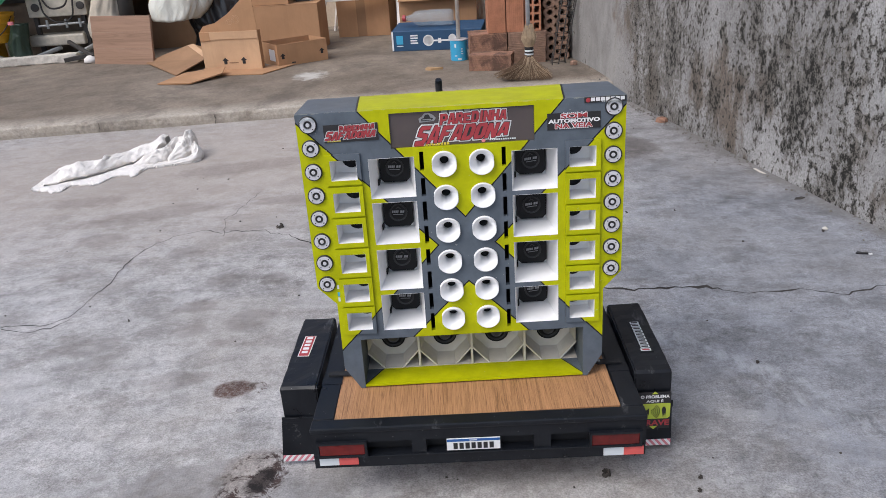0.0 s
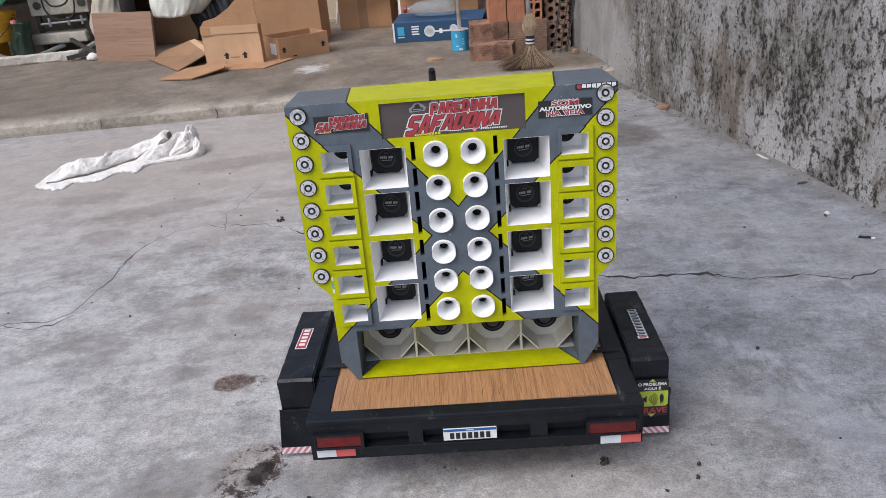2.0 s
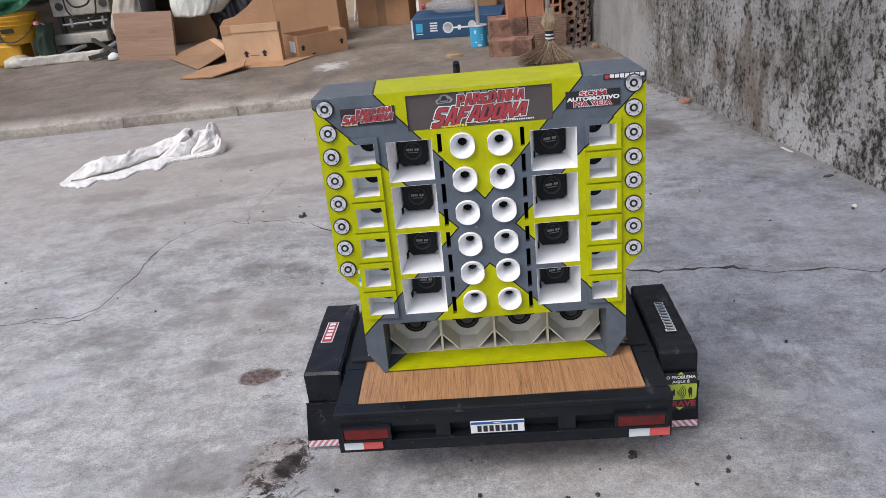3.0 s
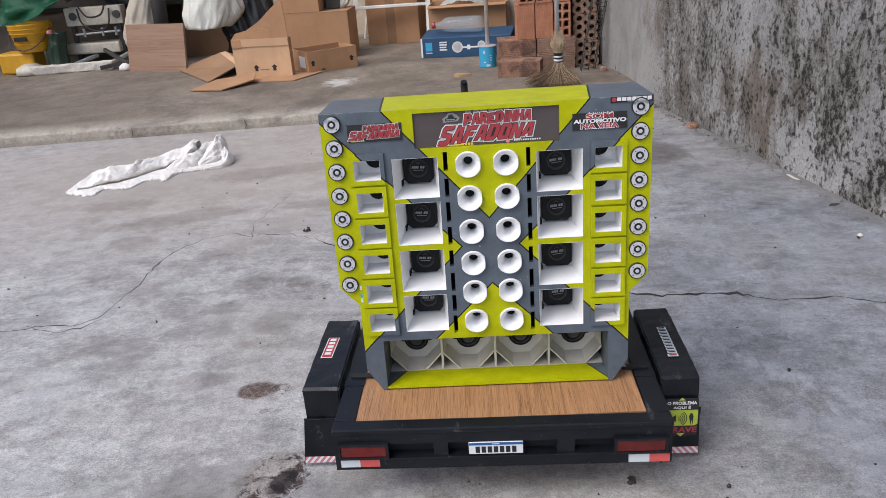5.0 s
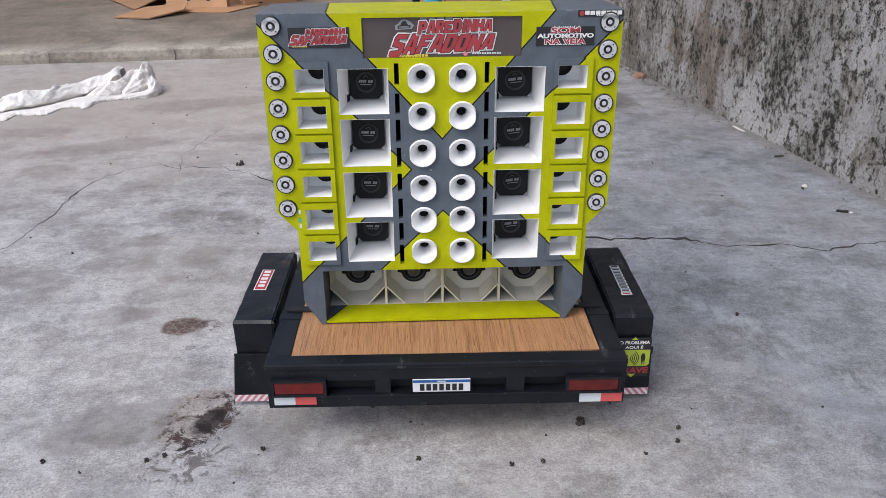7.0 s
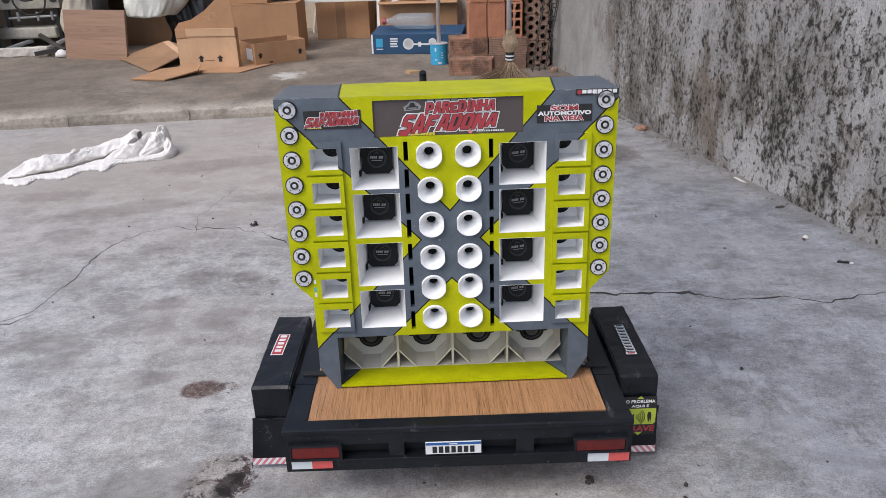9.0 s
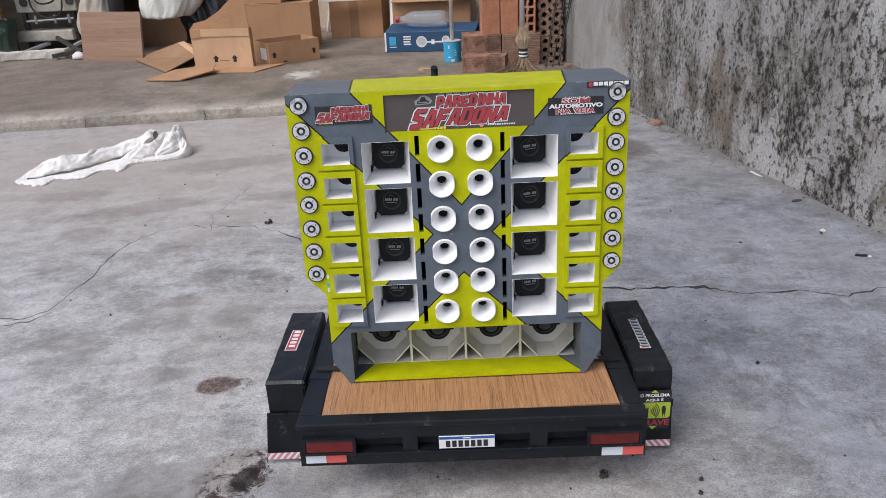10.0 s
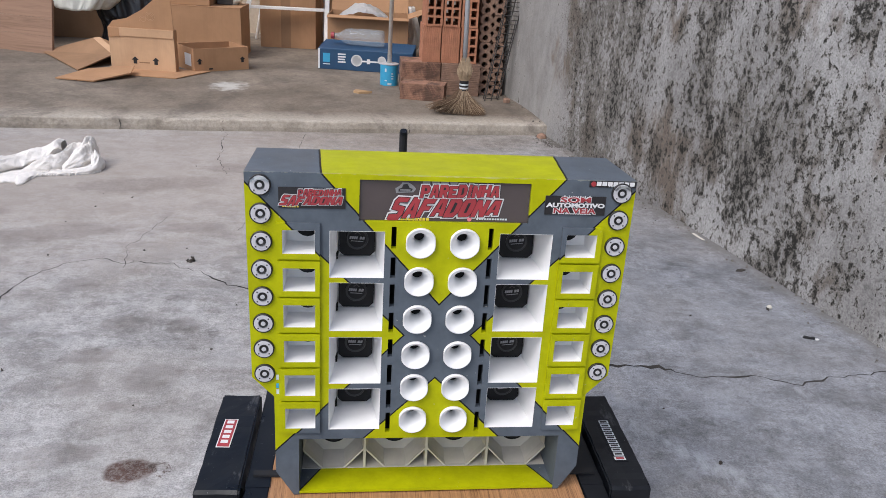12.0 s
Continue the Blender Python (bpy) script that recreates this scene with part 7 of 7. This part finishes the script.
drape("cloth_scrap", "scrap of cloth hanging from the bench", "cloth", "teal", -2.05, -1.99, 4.585, 0.77, 0.96, 0.14, 8.0, 0.02, -1.4, -0.04, 0.2)

mach = thing("old_machine", (-3.02, 4.78, ZP), "old white enamel machine with hoses under the bench", "machine")
part("upper_panel", B(0.005, 0.435, 0, 0.10, 0.305, 0.436, bevel=0.008), "old_white", mach)
part("lower_tray", B(-0.03, 0.38, -0.02, 0.16, 0.102, 0.180, bevel=0.012), "old_white", mach)
for x in (0.02, 0.37):
    part("frame_leg", B(x, x + 0.03, 0.03, 0.06, 0.0, 0.32), "steel", mach)
part("cross_bar", rod(bmesh.new(), (0.06, 0.0, 0.245), (0.40, 0.0, 0.255), 0.008, n=8), "zinc", mach)
for x in (0.13, 0.27, 0.37):
    part("peg", rod(bmesh.new(), (x, -0.005, 0.225), (x, -0.005, 0.285), 0.010, n=8), "zinc", mach)
for k, pts in enumerate(([(0.12, -0.02, 0.43), (0.15, -0.05, 0.33), (0.24, -0.06, 0.27), (0.34, -0.05, 0.30), (0.36, -0.02, 0.42)], [(0.14, -0.03, 0.44), (0.20, -0.05, 0.37), (0.30, -0.05, 0.38), (0.34, -0.03, 0.45)])):
    part("hose", pipe(bmesh.new(), [tuple(q) for q in spline(pts, 8)], 0.0065, 8), "soot", mach)
for x in (0.07, 0.40):
    part("socket", lathe(bmesh.new(), [(0.028, -0.002), (0.028, -0.012), (0.015, -0.014)], (x, 0, 0.375), "y", 14), "steel", mach)
for k, (x, dx) in enumerate(((-0.02, 0.20), (0.30, 0.12))):
    part("foot_bar", rod(bmesh.new(), (x, -0.20, 0.02), (x + dx, 0.02, 0.085), 0.016, n=6), "zinc", mach)
part("tube", rod(bmesh.new(), (0.02, 0.05, 0.49), (0.30, 0.12, 0.60), 0.02, n=8), "steel", mach)
solid("steel_bar", B(-0.13, 0.13, -0.012, 0.012, -0.012, 0.012, bevel=0.002), "steel", "dark steel bar lying by the machine", "bar", at=pose(-2.60, 4.58, 0.17, 0, 22, -30))
solid("steel_bar", B(-0.10, 0.10, -0.014, 0.014, -0.014, 0.014, bevel=0.002), "steel", "dark steel bar lying by the machine", "bar", at=pose(-2.62, 4.56, 0.115, 0, -6, 25))
solid("stone_kerb", wrinkle(B(-0.30, 0.30, -0.04, 0.04, 0, 0.062, bevel=0.01), 0.005, 77, 0.03), "stone", "mottled white stone kerb on the platform", "stone", at=pose(-2.95, 4.60, ZP, 0, 0, 6))
solid("white_rag", lathe(bmesh.new(), [(0.01, 0), (0.05, 0.005), (0.045, 0.03), (0.02, 0.05), (0.005, 0.052)], n=9), "towel", "small bundled white rag beside the board", "rag", at=pose(-2.52, 4.52, ZP), smooth=True)
solid("white_rag", lathe(bmesh.new(), [(0.01, 0), (0.11, 0.005), (0.10, 0.05), (0.05, 0.075), (0.005, 0.08)], n=11), "old_white", "pale lump of rag on the platform", "rag", at=pose(-3.28, 4.62, ZP), smooth=True)
bm = bmesh.new()
g = []
for i in range(25):
    f = i / 24
    row = []
    for j in range(21):
        h = j / 20
        x = -3.42 + 0.50 * f - 0.10 * h * f
        z = 0.635 - 0.03 * f - (0.20 - 0.14 * f ** 2) * h
        y = 4.72 - 0.10 * h + 0.018 * math.sin(9 * f + 5 * h) + 0.03 * noise.noise(Vector((f * 4, h * 3, 7)))
        row.append(bm.verts.new((x, y, z + 0.015 * noise.noise(Vector((f * 5, h * 5, 2))))))
    g.append(row)
for i in range(24):
    for j in range(20):
        bm.faces.new((g[i][j], g[i + 1][j], g[i + 1][j + 1], g[i][j + 1]))
bmesh.ops.solidify(bm, geom=list(bm.faces), thickness=0.004)
solid("tarpaulin", bm, "tarp", "bunched green tarpaulin lying over the bucket", "tarpaulin", smooth=True)
buck = thing("bucket", (-3.26, 4.72, 0.235), "dirty yellow plastic bucket", "bucket")
part("body", lathe(bmesh.new(), [(0.11, 0.0), (0.118, 0.005), (0.155, 0.19), (0.160, 0.20), (0.150, 0.20), (0.110, 0.02), (0.02, 0.015)], n=28), "bucket_yellow", buck, smooth=True)
for z, r in ((0.165, 0.155), (0.135, 0.149), (0.06, 0.134)):
    part("rib", lathe(bmesh.new(), [(r - 0.006, z - 0.004), (r, z - 0.002), (r, z + 0.002), (r - 0.006, z + 0.004)], n=28), "bucket_yellow", buck)
part("wire_handle", pipe(bmesh.new(), [(0.152 * math.cos(a), 0.06 * math.sin(a) - 0.10 * abs(math.sin(a)), 0.18 - 0.16 * abs(math.sin(a))) for a in [-math.pi * i / 10 for i in range(11)]], 0.004, 6), "wire", buck)
part("printed_bar", B(-0.06, 0.03, -0.148, -0.132, 0.085, 0.115), "ink", buck)
solid("jerry_can", B(-0.17, 0.10, -0.09, 0.09, 0, 0.155, bevel=0.018), "bucket_yellow", "yellow plastic can under the bucket", "can", at=pose(-3.36, 4.74, ZP))
drape("green_bag", "dark green bag by the machine", "bag", "dark_green", -3.13, -2.98, 4.66, ZP, 0.36, 0.08, 9.0, 0.06, 0.2)
solid("red_knob", lathe(bmesh.new(), [(0.004, 0), (0.02, 0.004), (0.018, 0.022), (0.004, 0.026)], n=12), "pink", "faded red plastic cap beside the machine", "cap", at=pose(-3.05, 4.58, 0.36))
# added filler heap in the same shade colour
drape("rubbish", "brown filler heap coloured as the dark under the bench", "rubbish", "bench_back", -3.9, -2.4, 5.2, ZP, 0.62, 0.06, 5.0, 0.2, 0.3)
drape("bin_bag", "dark dusty bag under the bench", "bag", "bag_black", -2.78, -2.35, 5.0, 0.50, 0.76, 0.06, 15.0, 0.10, 0.3)
solid("steel_pipe", rod(bmesh.new(), (-3.02, 4.95, 0.62), (-2.72, 4.90, 0.70), 0.016, n=10), "zinc", "grey steel pipe stored under the bench", "pipe", smooth=True)
drape("plastic_scrap", "crumpled clear plastic on the boxes", "plastic", "bag_white", -0.98, -0.86, 4.62, 0.40, 0.53, 0.10, 5.0, 0.05, 0.5)
solid("wooden_block", B(0, 0.10, 0, 0.12, 0, 0.16, bevel=0.003), "steel", "dark block beside the boxes", "block", at=pose(-1.02, 4.56, ZP + 0.323))
drape("rag", "pale rag behind the carton", "rag", "towel", 0.24, 0.34, 4.9, ZP, 0.42, 0.08, 12.0, 0.05, 0.2)
